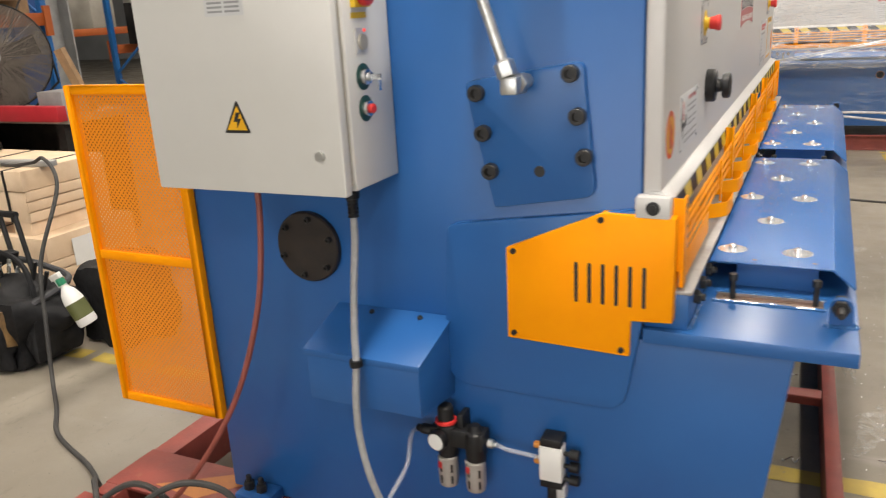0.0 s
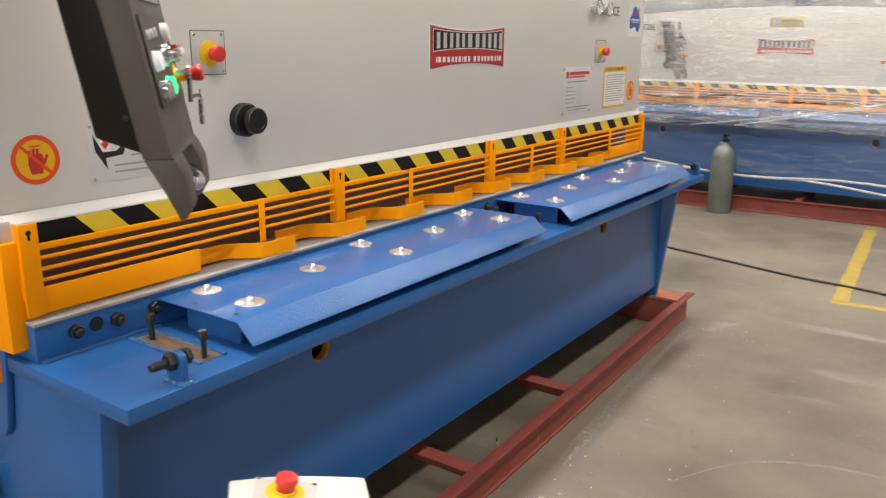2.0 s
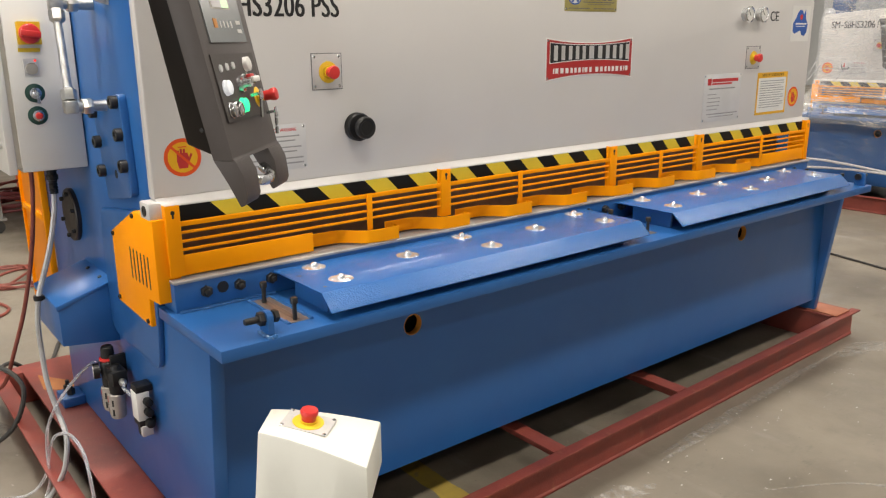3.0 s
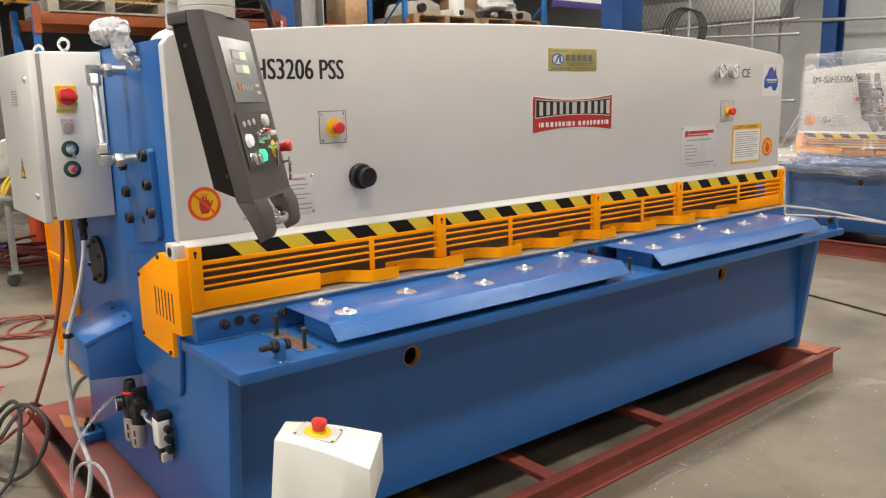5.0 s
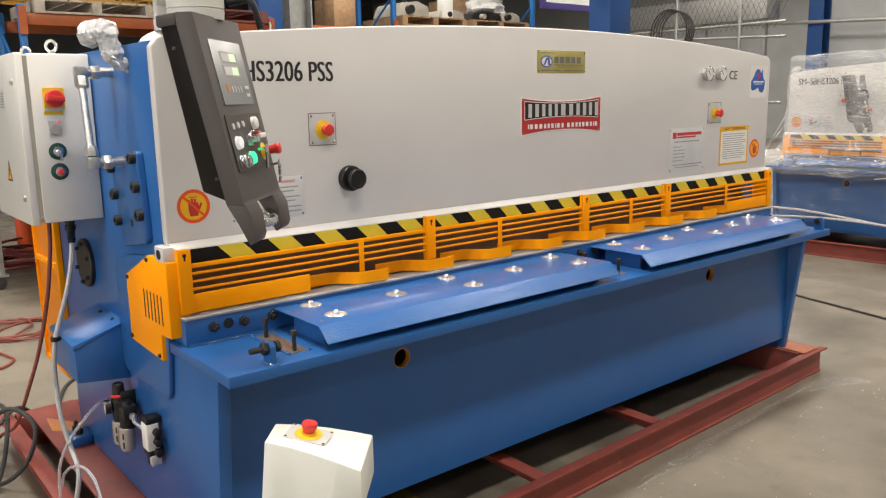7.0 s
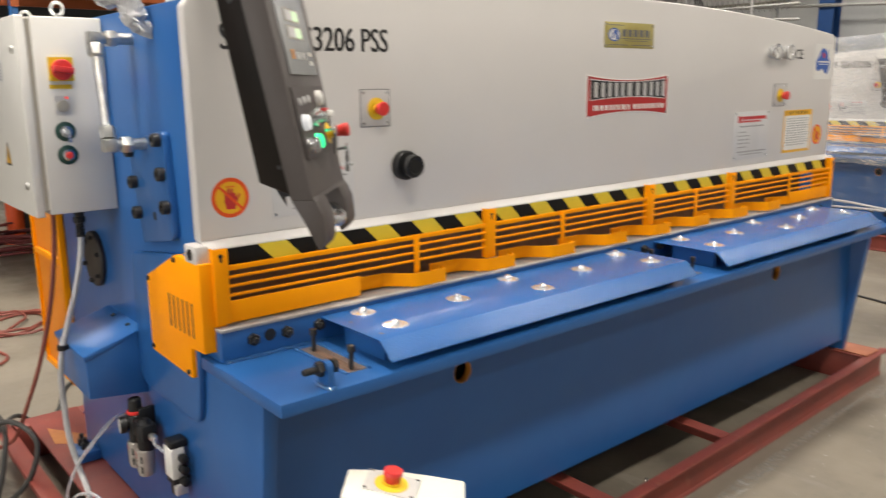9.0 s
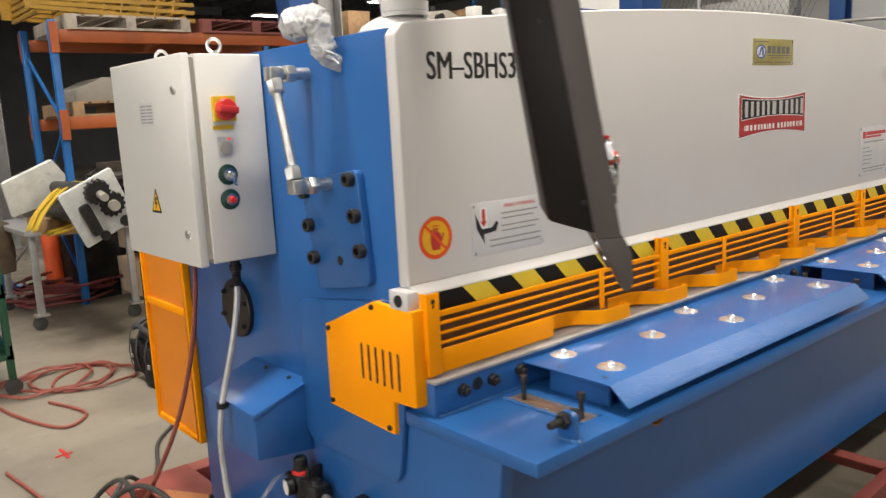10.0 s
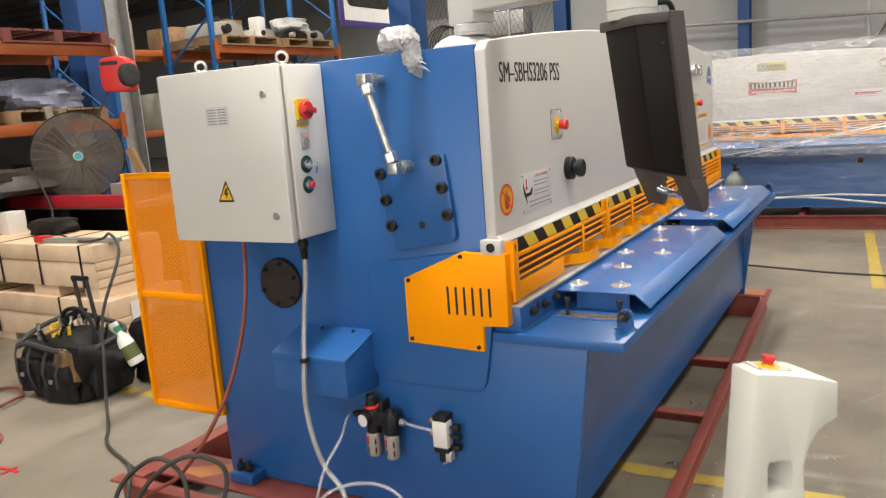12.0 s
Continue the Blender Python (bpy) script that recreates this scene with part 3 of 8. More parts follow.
box(bm, -0.36, -0.236, YN + 0.042, YF - 0.042, 0.915, 0.944)
part("bed_strip", bm, RUST, shear, "brown oiled steel strip behind the blade")
bm = bmesh.new()
box(bm, -0.40, -0.33, YN + 0.042, YF - 0.042, 0.934, 1.10)
part("upper_blade_holder", bm, RUST, shear, "dark blade holder behind the guard")

# bolts along the bed rail
def cap_screw_mesh(r, h, name="cap_screw"):
    b = bmesh.new()
    lathe(b, (0, 0, 0), (0, 0, 1), [(0, r), (h * 0.9, r), (h, r * 0.9), (h, r * 0.55), (h * 0.45, r * 0.5)], 14)
    return finish(name, b, BLACK_OX)


def hex_mesh(r, h, mt=None):
    b = bmesh.new()
    lathe(b, (0, 0, 0), (0, 0, 1), [(0, r), (h * 0.85, r), (h, r * 0.86)], 6)
    lathe(b, (0, 0, h), (0, 0, 1), [(0, r * 0.5), (h * 0.7, r * 0.5), (h * 0.8, r * 0.4)], 10)
    return finish("hex_bolt", b, mt or BLACK_OX)


CAP_BIG = cap_screw_mesh(0.0185, 0.020)
CAP_FLAT = cap_screw_mesh(0.015, 0.003)
CAP_S = cap_screw_mesh(0.007, 0.006)
HEXB = hex_mesh(0.017, 0.014)
for i in range(33):
    y = 1.740 + i * 0.099
    if y > 4.98:
        break
    place("rail_bolt", HEXB, shear, (-0.168, y, 0.904), (0, 90, 0))
bm = bmesh.new()
cyl(bm, (-0.1682, 1.790, 0.906), (-0.1672, 1.790, 0.906), 0.017, 16)
part("bolt_hole", bm, INK, shear)

# roller-ball plates on the table
def ball_mat(y0, y1, bally):
    bm = bmesh.new()
    t = 0.005
    prof = [(-0.163, 0.926), (0.117, 0.926), (0.168, 0.882), (0.168 - t, 0.878), (0.115, 0.921), (-0.163, 0.921)]
    prism(bm, prof, "y", y0, y1)
    mat = part("ball_plate", bm, BLUE_TEX, shear, "folded blue steel plate set with transfer balls", bevel=0.0015)
    for ya, yb in ((y0 + 0.035, y0 + 0.045), (y1 - 0.045, y1 - 0.035)):
        bm = bmesh.new()
        prism(bm, [(-0.10, ZT), (0.085, ZT), (0.085, 0.921), (-0.10, 0.921)], "y", ya, yb)
        part("plate_support", bm, BLUE, mat)
    for k, yy in enumerate(bally):
        for x in ((-0.119, 0.035) if k % 2 == 0 else (-0.046,)):
            place("transfer_ball", TBALL, mat, (x, yy, 0.926))
    for x, yy in ((-0.06, y0 + 0.03), (0.075, y0 + 0.035), (-0.06, (y0 + y1) / 2), (0.075, y1 - 0.03)):
        place("drilled_hole", DOT, mat, (x, yy, 0.9262))
    return mat


b = bmesh.new()
lathe(b, (0, 0, 0), (0, 0, 1), [(0, 0.036), (0.0008, 0.0355), (0.0008, 0.031), (0.0022, 0.021), (0.0022, 0.0135)], 24)
for k in range(3):
    a = 0.5 + k * 2.0944
    ball(b, (0.0265 * math.cos(a), 0.0265 * math.sin(a), 0.001), 0.0035, sz=0.6, u=8, v=5)
ball(b, (0, 0, 0.004), 0.0115)
TBALL = finish("transfer_ball", b, material("nickel_plate", (0.78, 0.79, 0.80), 0.24, metal=0.75, col2=(0.62, 0.63, 0.64), scale=40))
b = bmesh.new()
cyl(b, (0, 0, 0), (0, 0, 0.0003), 0.006, 12)
DOT = finish("drilled_hole", b, INK)
ball_mat(1.945, 3.285, [2.055, 2.347, 2.627, 2.907, 3.186])
ball_mat(3.485, 4.825, [3.60, 3.885, 4.165, 4.44, 4.72])

# slots with clamp bolts on the table
b = bmesh.new()
lathe(b, (0, 0, 0), (0, 0, 1), [(0, 0.0062), (0.046, 0.0062), (0.046, 0.0100), (0.060, 0.0100), (0.062, 0.009)], 12)
STUD = finish("clamp_bolt", b, BLACK_OX)
for yy in (1.835, 3.335, 4.865):
    bm = bmesh.new()
    box(bm, -0.135, 0.100, yy + 0.022, yy + 0.080, ZT, ZT + 0.002)
    slot = part("table_slot", bm, COPPER, shear, "bare coppery slot strip in the worktable")
    bm = bmesh.new()
    box(bm, -0.12, 0.085, yy + 0.043, yy + 0.059, ZT + 0.002, ZT + 0.0026)
    part("slot_groove", bm, RUST, slot)
    place("clamp_bolt", STUD, slot, (-0.098, yy + 0.045, ZT + 0.002))
    place("clamp_bolt", STUD, slot, (0.083, yy + 0.045, ZT + 0.002))
for yy, s in ((1.775, -1), (5.0, 1)):
    bm = bmesh.new()
    prism(bm, rounded([(0.108, ZT), (0.158, ZT), (0.156, 0.919), (0.112, 0.919)], [0, 0, 0.02, 0.02]), "y", yy - 0.008, yy + 0.008)
    lug = part("stop_lug", bm, BLUE, shear, "small blue lug welded to the table")
    bm = bmesh.new()
    lathe(bm, (0.132, yy + 0.03 * -s, 0.900), (0, s, 0), [(0, 0.009), (0.085, 0.009), (0.09, 0.0075)], 12)
    lathe(bm, (0.132, yy + 0.009 * s, 0.900), (0, s, 0), [(0, 0.019), (0.013, 0.019), (0.015, 0.016)], 6)
    lathe(bm, (0.132, yy - 0.03 * s, 0.900), (0, s, 0), [(0, 0.017), (0.012, 0.017)], 6)
    part("stop_bolt", bm, BLACK_OX, lug, "black adjusting bolt with lock nut")

# weld beads between table, rail and lug
GLOSS_BLUE = material("glossy_blue_runs", (0.05, 0.15, 0.36), 0.10, col2=(0.03, 0.12, 0.33), scale=30, bump=0.6, bump_scale=90, coat=0.8)


def weld(pts, seed):
    rg = random.Random(seed)
    sp = spline(pts, 14)
    wob = [rg.uniform(0.7, 1.3) for _ in sp]
    bm = bmesh.new()
    tube(bm, sp, lambda t: 0.0055 * wob[min(len(wob) - 1, int(t * (len(wob) - 1)))], 7)
    return part("weld_bead", bm, GLOSS_BLUE, shear)


weld([(-0.166, 1.66, ZT + 0.001), (-0.166, 1.78, ZT + 0.001), (-0.166, 1.95, ZT + 0.001)], 1)
weld([(-0.14, 1.853, ZT + 0.001), (-0.02, 1.852, ZT + 0.001), (0.105, 1.853, ZT + 0.001)], 2)
weld([(-0.14, 1.919, ZT + 0.001), (-0.02, 1.920, ZT + 0.001), (0.105, 1.919, ZT + 0.001)], 3)
weld([(0.10, 1.766, ZT + 0.001), (0.13, 1.764, ZT + 0.001), (0.163, 1.766, ZT + 0.001), (0.163, 1.785, ZT + 0.001)], 4)

# ---- upper beam ----
def arc_z(y):
    t = (y - 3.36) / 1.72
    return 1.856 - 0.088 * t * t


B0, B1 = 1.642, 5.065
n = 36
outline = [(B0, 1.166), (B1, 1.166)] + [(B1, 1.745), (B1 - 0.02, 1.767)] + [(B1 - 0.03 - (B1 - B0 - 0.06) * i / n, arc_z(B1 - 0.03 - (B1 - B0 - 0.06) * i / n)) for i in range(n + 1)] + [(B0 + 0.02, 1.767), (B0, 1.745)]
bm = bmesh.new()
prism(bm, outline, "x", -0.268, -0.230)
part("upper_beam", bm, CREAM, shear, "cream painted steel beam with an arched top edge", bevel=0.006, seg=3)
bm = bmesh.new()
prism(bm, [(-0.268, 1.168), (-0.231, 1.168), (-0.206, 1.150), (-0.206, 1.100), (-0.268, 1.100)], "y", B0 + 0.004, B1 - 0.004)
part("beam_foot", bm, CREAM, shear, "cream sloping foot of the beam", bevel=0.002)
# hazard tape along the foot
bm = bmesh.new()
box(bm, -0.2058, -0.2048, B0 + 0.05, B1 - 0.03, 1.101, 1.146)
tape = part("hazard_tape", bm, TAPE_K, shear, "black and yellow hazard tape")
bm = bmesh.new()
y = 1.853 - 0.065 - 0.1705 * 0 
while y < B1 - 0.16:
    prism(bm, [(y, 1.146), (y + 0.085, 1.146), (y + 0.130, 1.101), (y + 0.045, 1.101)], "x", -0.2048, -0.2043)
    y += 0.1705
part("yellow_stripe", bm, TAPE_Y, tape, "slanting yellow bands")
for yy in (1.618, B1 - 0.005):
    bm = bmesh.new()
    box(bm, -0.280, -0.206, yy, yy + 0.035, 1.110, 1.160)
    blk = part("end_block", bm, CREAM, shear, "cream end block with a black bolt", bevel=0.005)
    place("cap_screw", CAP_FLAT, blk, (-0.242, yy, 1.136) if yy < 3 else (-0.242, yy + 0.035, 1.136), (90 if yy < 3 else -90, 0, 0))

# ---- orange finger guard ----
GX = -0.186
guard = None
bm = bmesh.new()
box(bm, GX - 0.004, GX, 1.652, 2.095, 0.954, 1.012)
guard = part("finger_guard", bm, ORANGE, shear, "orange slatted finger guard along the blade", bevel=0.001)
bm = bmesh.new()
box(bm, GX - 0.004, GX, 4.62, 5.055, 0.954, 1.012)
part("guard_band", bm, ORANGE, guard, bevel=0.001)
POSTS = [(1.652, 1.692), (2.592, 2.632), (3.465, 3.505), (4.068, 4.108), (5.018, 5.055)]
for k, (pa, pb) in enumerate(POSTS):
    bm = bmesh.new()
    box(bm, GX, GX + 0.005, pa, pb, 0.99 if 0 < k < 4 else 0.954, 1.152)
    box(bm, GX - 0.022, GX, pa, pa + 0.004, 0.99, 1.152)
    post = part("guard_post", bm, ORANGE, guard, bevel=0.001)
    bm = bmesh.new()
    cyl(bm, (GX + 0.005, (pa + pb) / 2, 1.133), (GX + 0.0056, (pa + pb) / 2, 1.133), 0.006, 12)
    box(bm, GX + 0.005, GX + 0.0056, (pa + pb) / 2 - 0.0028, (pa + pb) / 2 + 0.0028, 1.117, 1.131)
    part("keyhole", bm, INK, post)
for ya, yb in zip([p[1] for p in POSTS], [p[0] for p in POSTS[1:]]):
    bm = bmesh.new()
    box(bm, GX - 0.003, GX + 0.002, ya - 0.005, yb + 0.005, 1.092, 1.106)
    part("guard_bar", bm, ORANGE, guard, bevel=0.001)
    for z in (1.074, 1.050, 1.026):
        bm = bmesh.new()
        cyl(bm, (GX - 0.004, ya - 0.005, z), (GX - 0.004, yb + 0.005, z), 0.0045, 8)
        part("guard_rod", bm, ORANGE, guard)
for y in (2.30, 2.962, 3.80, 4.60):
    bm = bmesh.new()
    box(bm, GX + 0.002, GX + 0.006, y - 0.010, y + 0.010, 0.99, 1.108)
    part("guard_strut", bm, ORANGE, guard, bevel=0.001)
# curved lower bands, each swinging from behind the guard to its front
END_Y = [2.395, 2.697, 3.0, 3.302, 3.585, 3.87, 4.18, 4.475, 4.62]
y0 = 2.095
for k, ye in enumerate(END_Y):
    w = ye - y0
    path = [(-0.232, y0 - 0.005), (-0.232, y0 + w * 0.28), (-0.222, y0 + w * 0.40), (-0.176, y0 + w * 0.55), (-0.158, y0 + w * 0.66), (-0.156, ye - 0.012), (-0.160, ye - 0.002), (-0.186, ye)]
    if k == len(END_Y) - 1:
        path = [(-0.232, y0 - 0.005), (-0.232, y0 + w * 0.4), (-0.19, ye)]
    sp = spline([(px, py, 0) for px, py in path], 5)
    bm = bmesh.new()
    prev = None
    for q in sp:
        d = 0.0015
        cur = [bm.verts.new((q.x + dx, q.y, z)) for dx, z in ((-d, 0.953), (d, 0.953), (d, 0.994), (-d, 0.994))]
        if prev:
            for i in range(4):
                bm.faces.new((prev[i], prev[(i + 1) % 4], cur[(i + 1) % 4], cur[i]))
        else:
            bm.faces.new(cur)
        prev = cur
    bm.faces.new(prev[::-1])
    part("curved_band", bm, ORANGE, guard)
    y0 = ye

# orange blade-end guards
def blade_end_guard(ya, yb, slots_at):
    P = [(-0.576, 0.800), (-0.288, 0.790), (-0.286, 0.876), (-0.196, 0.881), (-0.194, 1.116), (-0.350, 1.119), (-0.574, 1.024)]
    bm = bmesh.new()
    prism(bm, P, "y", ya, yb)
    g = part("end_guard", bm, ORANGE, shear, "orange folded sheet guard over the blade end", bevel=0.003)
    for i in range(6):
        bm = bmesh.new()
        x = -0.408 + i * 0.0302
        prism(bm, rect(x, 0.957, 0.0085, 0.095, 0.004), "y", slots_at, slots_at + 0.0008)
        part("vent_slot", bm, INK, g)
    for x, z in ((-0.556, 1.018), (-0.352, 1.105), (-0.559, 0.815), (-0.305, 0.805)):
        place("cap_screw", CAP_S, g, (x, slots_at + 0.001, z), (90, 0, 0))
    return g


blade_end_guard(1.618, 1.685, 1.6172)
blade_end_guard(5.02, 5.085, 5.0852)

# ---- near end plate: bolted plates, covers, pipes ----
bm = bmesh.new()
prism(bm, rounded([(-0.757, 0.648), (-0.302, 0.643), (-0.215, 1.136), (-0.730, 1.067)], [0.085, 0.05, 0.02, 0.03], 8), "y", YN - 0.018, YN)
part("cover_plate", bm, BLUE, shear, "raised blue plate with rounded corners", bevel=0.005)
bm = bmesh.new()
prism(bm, rounded([(-0.602, 1.115), (-0.366, 1.152), (-0.394, 1.441), (-0.666, 1.400)], [0.008, 0.03, 0.02, 0.02], 6), "y", YN - 0.022, YN)
cylp = part("cylinder_plate", bm, BLUE, shear, "blue bolted plate over the cylinder end", bevel=0.003)
for x, z in ((-0.633, 1.376), (-0.418, 1.416), (-0.620, 1.288), (-0.403, 1.327), (-0.606, 1.202), (-0.389, 1.240)):
    place("cap_screw", CAP_BIG, cylp, (x, YN - 0.022, z), (90, 0, 0))
bm = bmesh.new()
lathe(bm, (-0.492, YN - 0.0222, 1.204), (0, -1, 0), [(0, 0.013), (0.0006, 0.0125)], 16)
part("tapped_hole", bm, INK, cylp)

# hydraulic pipe with elbows
bm = bmesh.new()
cyl(bm, (-0.606, 1.548, 1.650), (-0.529, 1.535, 1.435), 0.0115, 14)
pipe = part("hydraulic_pipe", bm, ZINC, shear, "zinc-plated hydraulic pipe with elbow fittings")
for c, wall, d in (((-0.617, 1.550, 1.683), YN, Vector((0.099, -0.017, -0.281))), ((-0.518, 1.533, 1.402), YN - 0.022, Vector((-0.099, 0.017, 0.281)))):
    c = Vector(c)
    d.normalize()
    bm = bmesh.new()
    box(bm, c.x - 0.018, c.x + 0.018, c.y - 0.018, c.y + 0.018, c.z - 0.018, c.z + 0.018)
    lathe(bm, c, (0, 1, 0), [(0, 0.015), (0.032, 0.015)], 14)
    part("elbow", bm, ZINC, pipe, bevel=0.004)
    bm = bmesh.new()
    lathe(bm, c + Vector((0, 0.03, 0)), (0, 1, 0), [(0, 0.022), (0.003, 0.024), (0.024, 0.024), (0.027, 0.022)], 6)
    lathe(bm, c + Vector((0, 0.055, 0)), (0, 1, 0), [(0, 0.016), (wall - c.y - 0.055, 0.016)], 14)
    part("pipe_nut", bm, ZINC, pipe)
    bm = bmesh.new()
    lathe(bm, c + d * 0.018, d, [(0, 0.02), (0.003, 0.0215), (0.03, 0.0215), (0.036, 0.015)], 6)
    part("pipe_nut", bm, ZINC, pipe)

# round dark cover
bm = bmesh.new()
lathe(bm, (-1.141, YN, 0.975), (0, -1, 0), [(0, 0.096), (0.014, 0.096), (0.018, 0.092), (0.018, 0.03), (0.016, 0.0)], 40)
disc_cover = part("round_cover", bm, DISC, shear, "dark round cast cover bolted to the side")
for k in range(6):
    a = radians(20 + 60 * k)
    place("cap_screw", cap_screw_mesh(0.008, 0.012) if k == 0 else disc_cover.children[0].data, disc_cover, (-1.141 + 0.078 * math.cos(a), YN - 0.018, 0.975 + 0.078 * math.sin(a)), (90, 0, 0))

# blue motor cover with a sloping lid and a slanting flank
def flanked(bm, plan, low, high):
    a = [bm.verts.new((x, y, low(y))) for x, y in plan]
    b = [bm.verts.new((x, y, high(y))) for x, y in plan]
    bm.faces.new(a[::-1])
    bm.faces.new(b)
    for i in range(len(plan)):
        k = (i + 1) % len(plan)
        bm.faces.new((a[i], a[k], b[k], b[i]))


def lid_z(y):
    return 0.764 + (y - 1.475) * 0.33


bm = bmesh.new()
flanked(bm, [(-1.063, YN), (-1.066, 1.478), (-0.748, 1.474), (-0.738, YN)], lambda y: 0.625 - (y - 1.474) * 0.10, lambda y: lid_z(y) - 0.004)
cover = part("motor_cover", bm, BLUE, shear, "blue sheet cover with a sloping lid", bevel=0.003)
bm = bmesh.new()
flanked(bm, [(-1.069, YN), (-1.071, 1.472), (-0.743, 1.468), (-0.733, YN)], lambda y: lid_z(y) - 0.004 - (0.012 if y < 1.5 else 0), lambda y: lid_z(y) + 0.001)
part("lid", bm, BLUE, cover, bevel=0.0015)
for x in (-0.955, -0.815):
    place("lid_screw", CAP_S, cover, (x, YN - 0.022, lid_z(YN - 0.022)), (18, 0, 0))

# foot brackets
for x in (-1.40, -0.35):
    for yy, s in ((YN, -1), (YF, 1)):
        if x > -1 and s < 0:
            continue
        bm = bmesh.new()
        box(bm, x - 0.06, x + 0.06, min(yy, yy + s * 0.085), max(yy, yy + s * 0.085), 0.15, 0.19)
        br = part("foot_bracket", bm, BLUE, shear, "blue foot bracket bolted to the skid", bevel=0.006)
        for dx in (-0.03, 0.015):
            place("hex_bolt", HEXB, br, (x + dx, yy + s * 0.045, 0.19), (0, 0, 0), scale=(1, 1, 1.8))

# ---- rivets, plates and stickers on the beam ----
b = bmesh.new()
lathe(b, (0, 0, 0), (0, 0, 1), [(0, 0.0045), (0.001, 0.004), (0.0018, 0.002)], 10)
RIVET = finish("rivet", b, STEEL)
FX = -0.230                       # face of the beam


def beam_sheet(name, pts, mt, label, d0=0.0, d1=0.0015, parent=None, bevel=0.0):
    bm = bmesh.new()
    prism(bm, pts, "x", FX + d0, FX + d1)
    return part(name, bm, mt, parent or shear, label, bevel=bevel)


def beam_rivets(parent, y0, y1, z0, z1, d=0.0015, inset=0.008):
    for y in (y0 + inset, y1 - inset):
        for z in (z0 + inset, z1 - inset):
            place("rivet", RIVET, parent, (FX + d, y, z), (0, 90, 0))


def text_on_beam(text, y, z, w, h, mt, parent, d=0.0012, label="", spacing=1.0):
    bm = letters(text, w, h, 0, spacing)
    bmesh.ops.transform(bm, matrix=Matrix.Translation((FX + d, y, z)) @ ON_BEAM, verts=bm.verts)
    return part("lettering", bm, mt, parent, label, smooth=False)


def bars(lines, mt, parent, d, name="printed_text"):
    """Unreadable writing as plain bars: (y0, y1, z, height)."""
    bm = bmesh.new()
    for y0, y1, z, h in lines:
        box(bm, FX + d, FX + d + 0.0002, y0, y1, z, z + h)
    return tagged(part(name, bm, mt, parent, "", smooth=False), kind="stuff")


text_on_beam("SM\u2013SBHS3206 PSS", 1.730, 1.643, 0.512, 0.064, INK, shear, 0.0006, "black stencilled model lettering", 1.0)
text_on_beam("CE", 4.655, 1.648, 0.075, 0.045, INK, shear, 0.0006, "black conformity mark")

# maker's sign: bow-tie outline, plain shapes in its colours
def bow(y0, y1, z0, z1, sag, inset=0.0):
    top = [(y1 - inset - (y1 - y0 - 2 * inset) * t / 12, z1 - inset - sag * (1 - (2 * t / 12 - 1) ** 2)) for t in range(13)]
    bot = [(y0 + inset + (y1 - y0 - 2 * inset) * t / 12, z0 + inset + sag * (1 - (2 * t / 12 - 1) ** 2)) for t in range(13)]
    return bot + top


sign = beam_sheet("maker_sign", bow(3.126, 3.626, 1.420, 1.579, 0.017), WHITE, "bow-tie shaped red, black and silver maker's sign", bevel=0.0003)
beam_sheet("border", bow(3.126, 3.626, 1.420, 1.579, 0.017, 0.005), LOGO_RED, "", 0.0015, 0.0021, sign)
beam_sheet("band", bow(3.144, 3.608, 1.482, 1.565, 0.010, 0.002), WHITE, "", 0.0021, 0.0024, sign)
beam_sheet("band", bow(3.147, 3.605, 1.485, 1.562, 0.010, 0.002), INK, "", 0.0024, 0.0027, sign)
y = 3.164
for w in (0.034, 0.034, 0.032, 0.032, 0.030, 0.046, 0.040, 0.036, 0.034, 0.032, 0.036):
    bm = bmesh.new()
    t = (y + w / 2 - 3.37) / 0.25
    hh = 0.048 + 0.012 * t * t
    box(bm, FX + 0.0027, FX + 0.0030, y + w * 0.12, y + w * 0.72, 1.523 - hh / 2, 1.523 + hh / 2)
    part("silver_block", bm, SILVER, sign)
    y += w + 0.0065
bm = bmesh.new()
y = 3.164
for w in (0.014, 0.03, 0.03, 0.03, 0.024, 0.024, 0.026, 0.014, 0.03, 0.024, -0.014, 0.03, 0.028, 0.024, 0.024, 0.026, 0.03, 0.022, 0.014, 0.028):
    if w > 0:
        box(bm, FX + 0.0021, FX + 0.0024, y + 0.002, y + w * 0.62, 1.448, 1.467)
        y += w - 0.0022
    else:
        y -= w
tagged(part("white_blocks", bm, WHITE, sign), kind="stuff")
beam_rivets(sign, 3.126, 3.626, 1.420, 1.579, 0.0021, 0.011)

gold = beam_sheet("dealer_plate", rect(3.368, 1.721, 0.296, 0.092), GOLD, "gold plate with a blue oval emblem", bevel=0.0004)
bm = bmesh.new()
prism(bm, [(3.275 + 0.036 * math.cos(a * math.pi / 12), 1.722 + 0.024 * math.sin(a * math.pi / 12)) for a in range(24)], "x", FX + 0.0015, FX + 0.0018)
part("emblem", bm, BLUE_INK, gold)
bm = bmesh.new()
prism(bm, [(3.275 + 0.030 * math.cos(a * math.pi / 12), 1.722 + 0.019 * math.sin(a * math.pi / 12)) for a in range(24)], "x", FX + 0.0018, FX + 0.0020)
part("emblem_field", bm, WHITE, gold)
bm = bmesh.new()
prism(bm, [(3.256, 1.708), (3.266, 1.708), (3.281, 1.732), (3.284, 1.708), (3.296, 1.708), (3.292, 1.738), (3.274, 1.738)], "x", FX + 0.0020, FX + 0.0022)
part("emblem_mark", bm, BLUE_INK, gold)
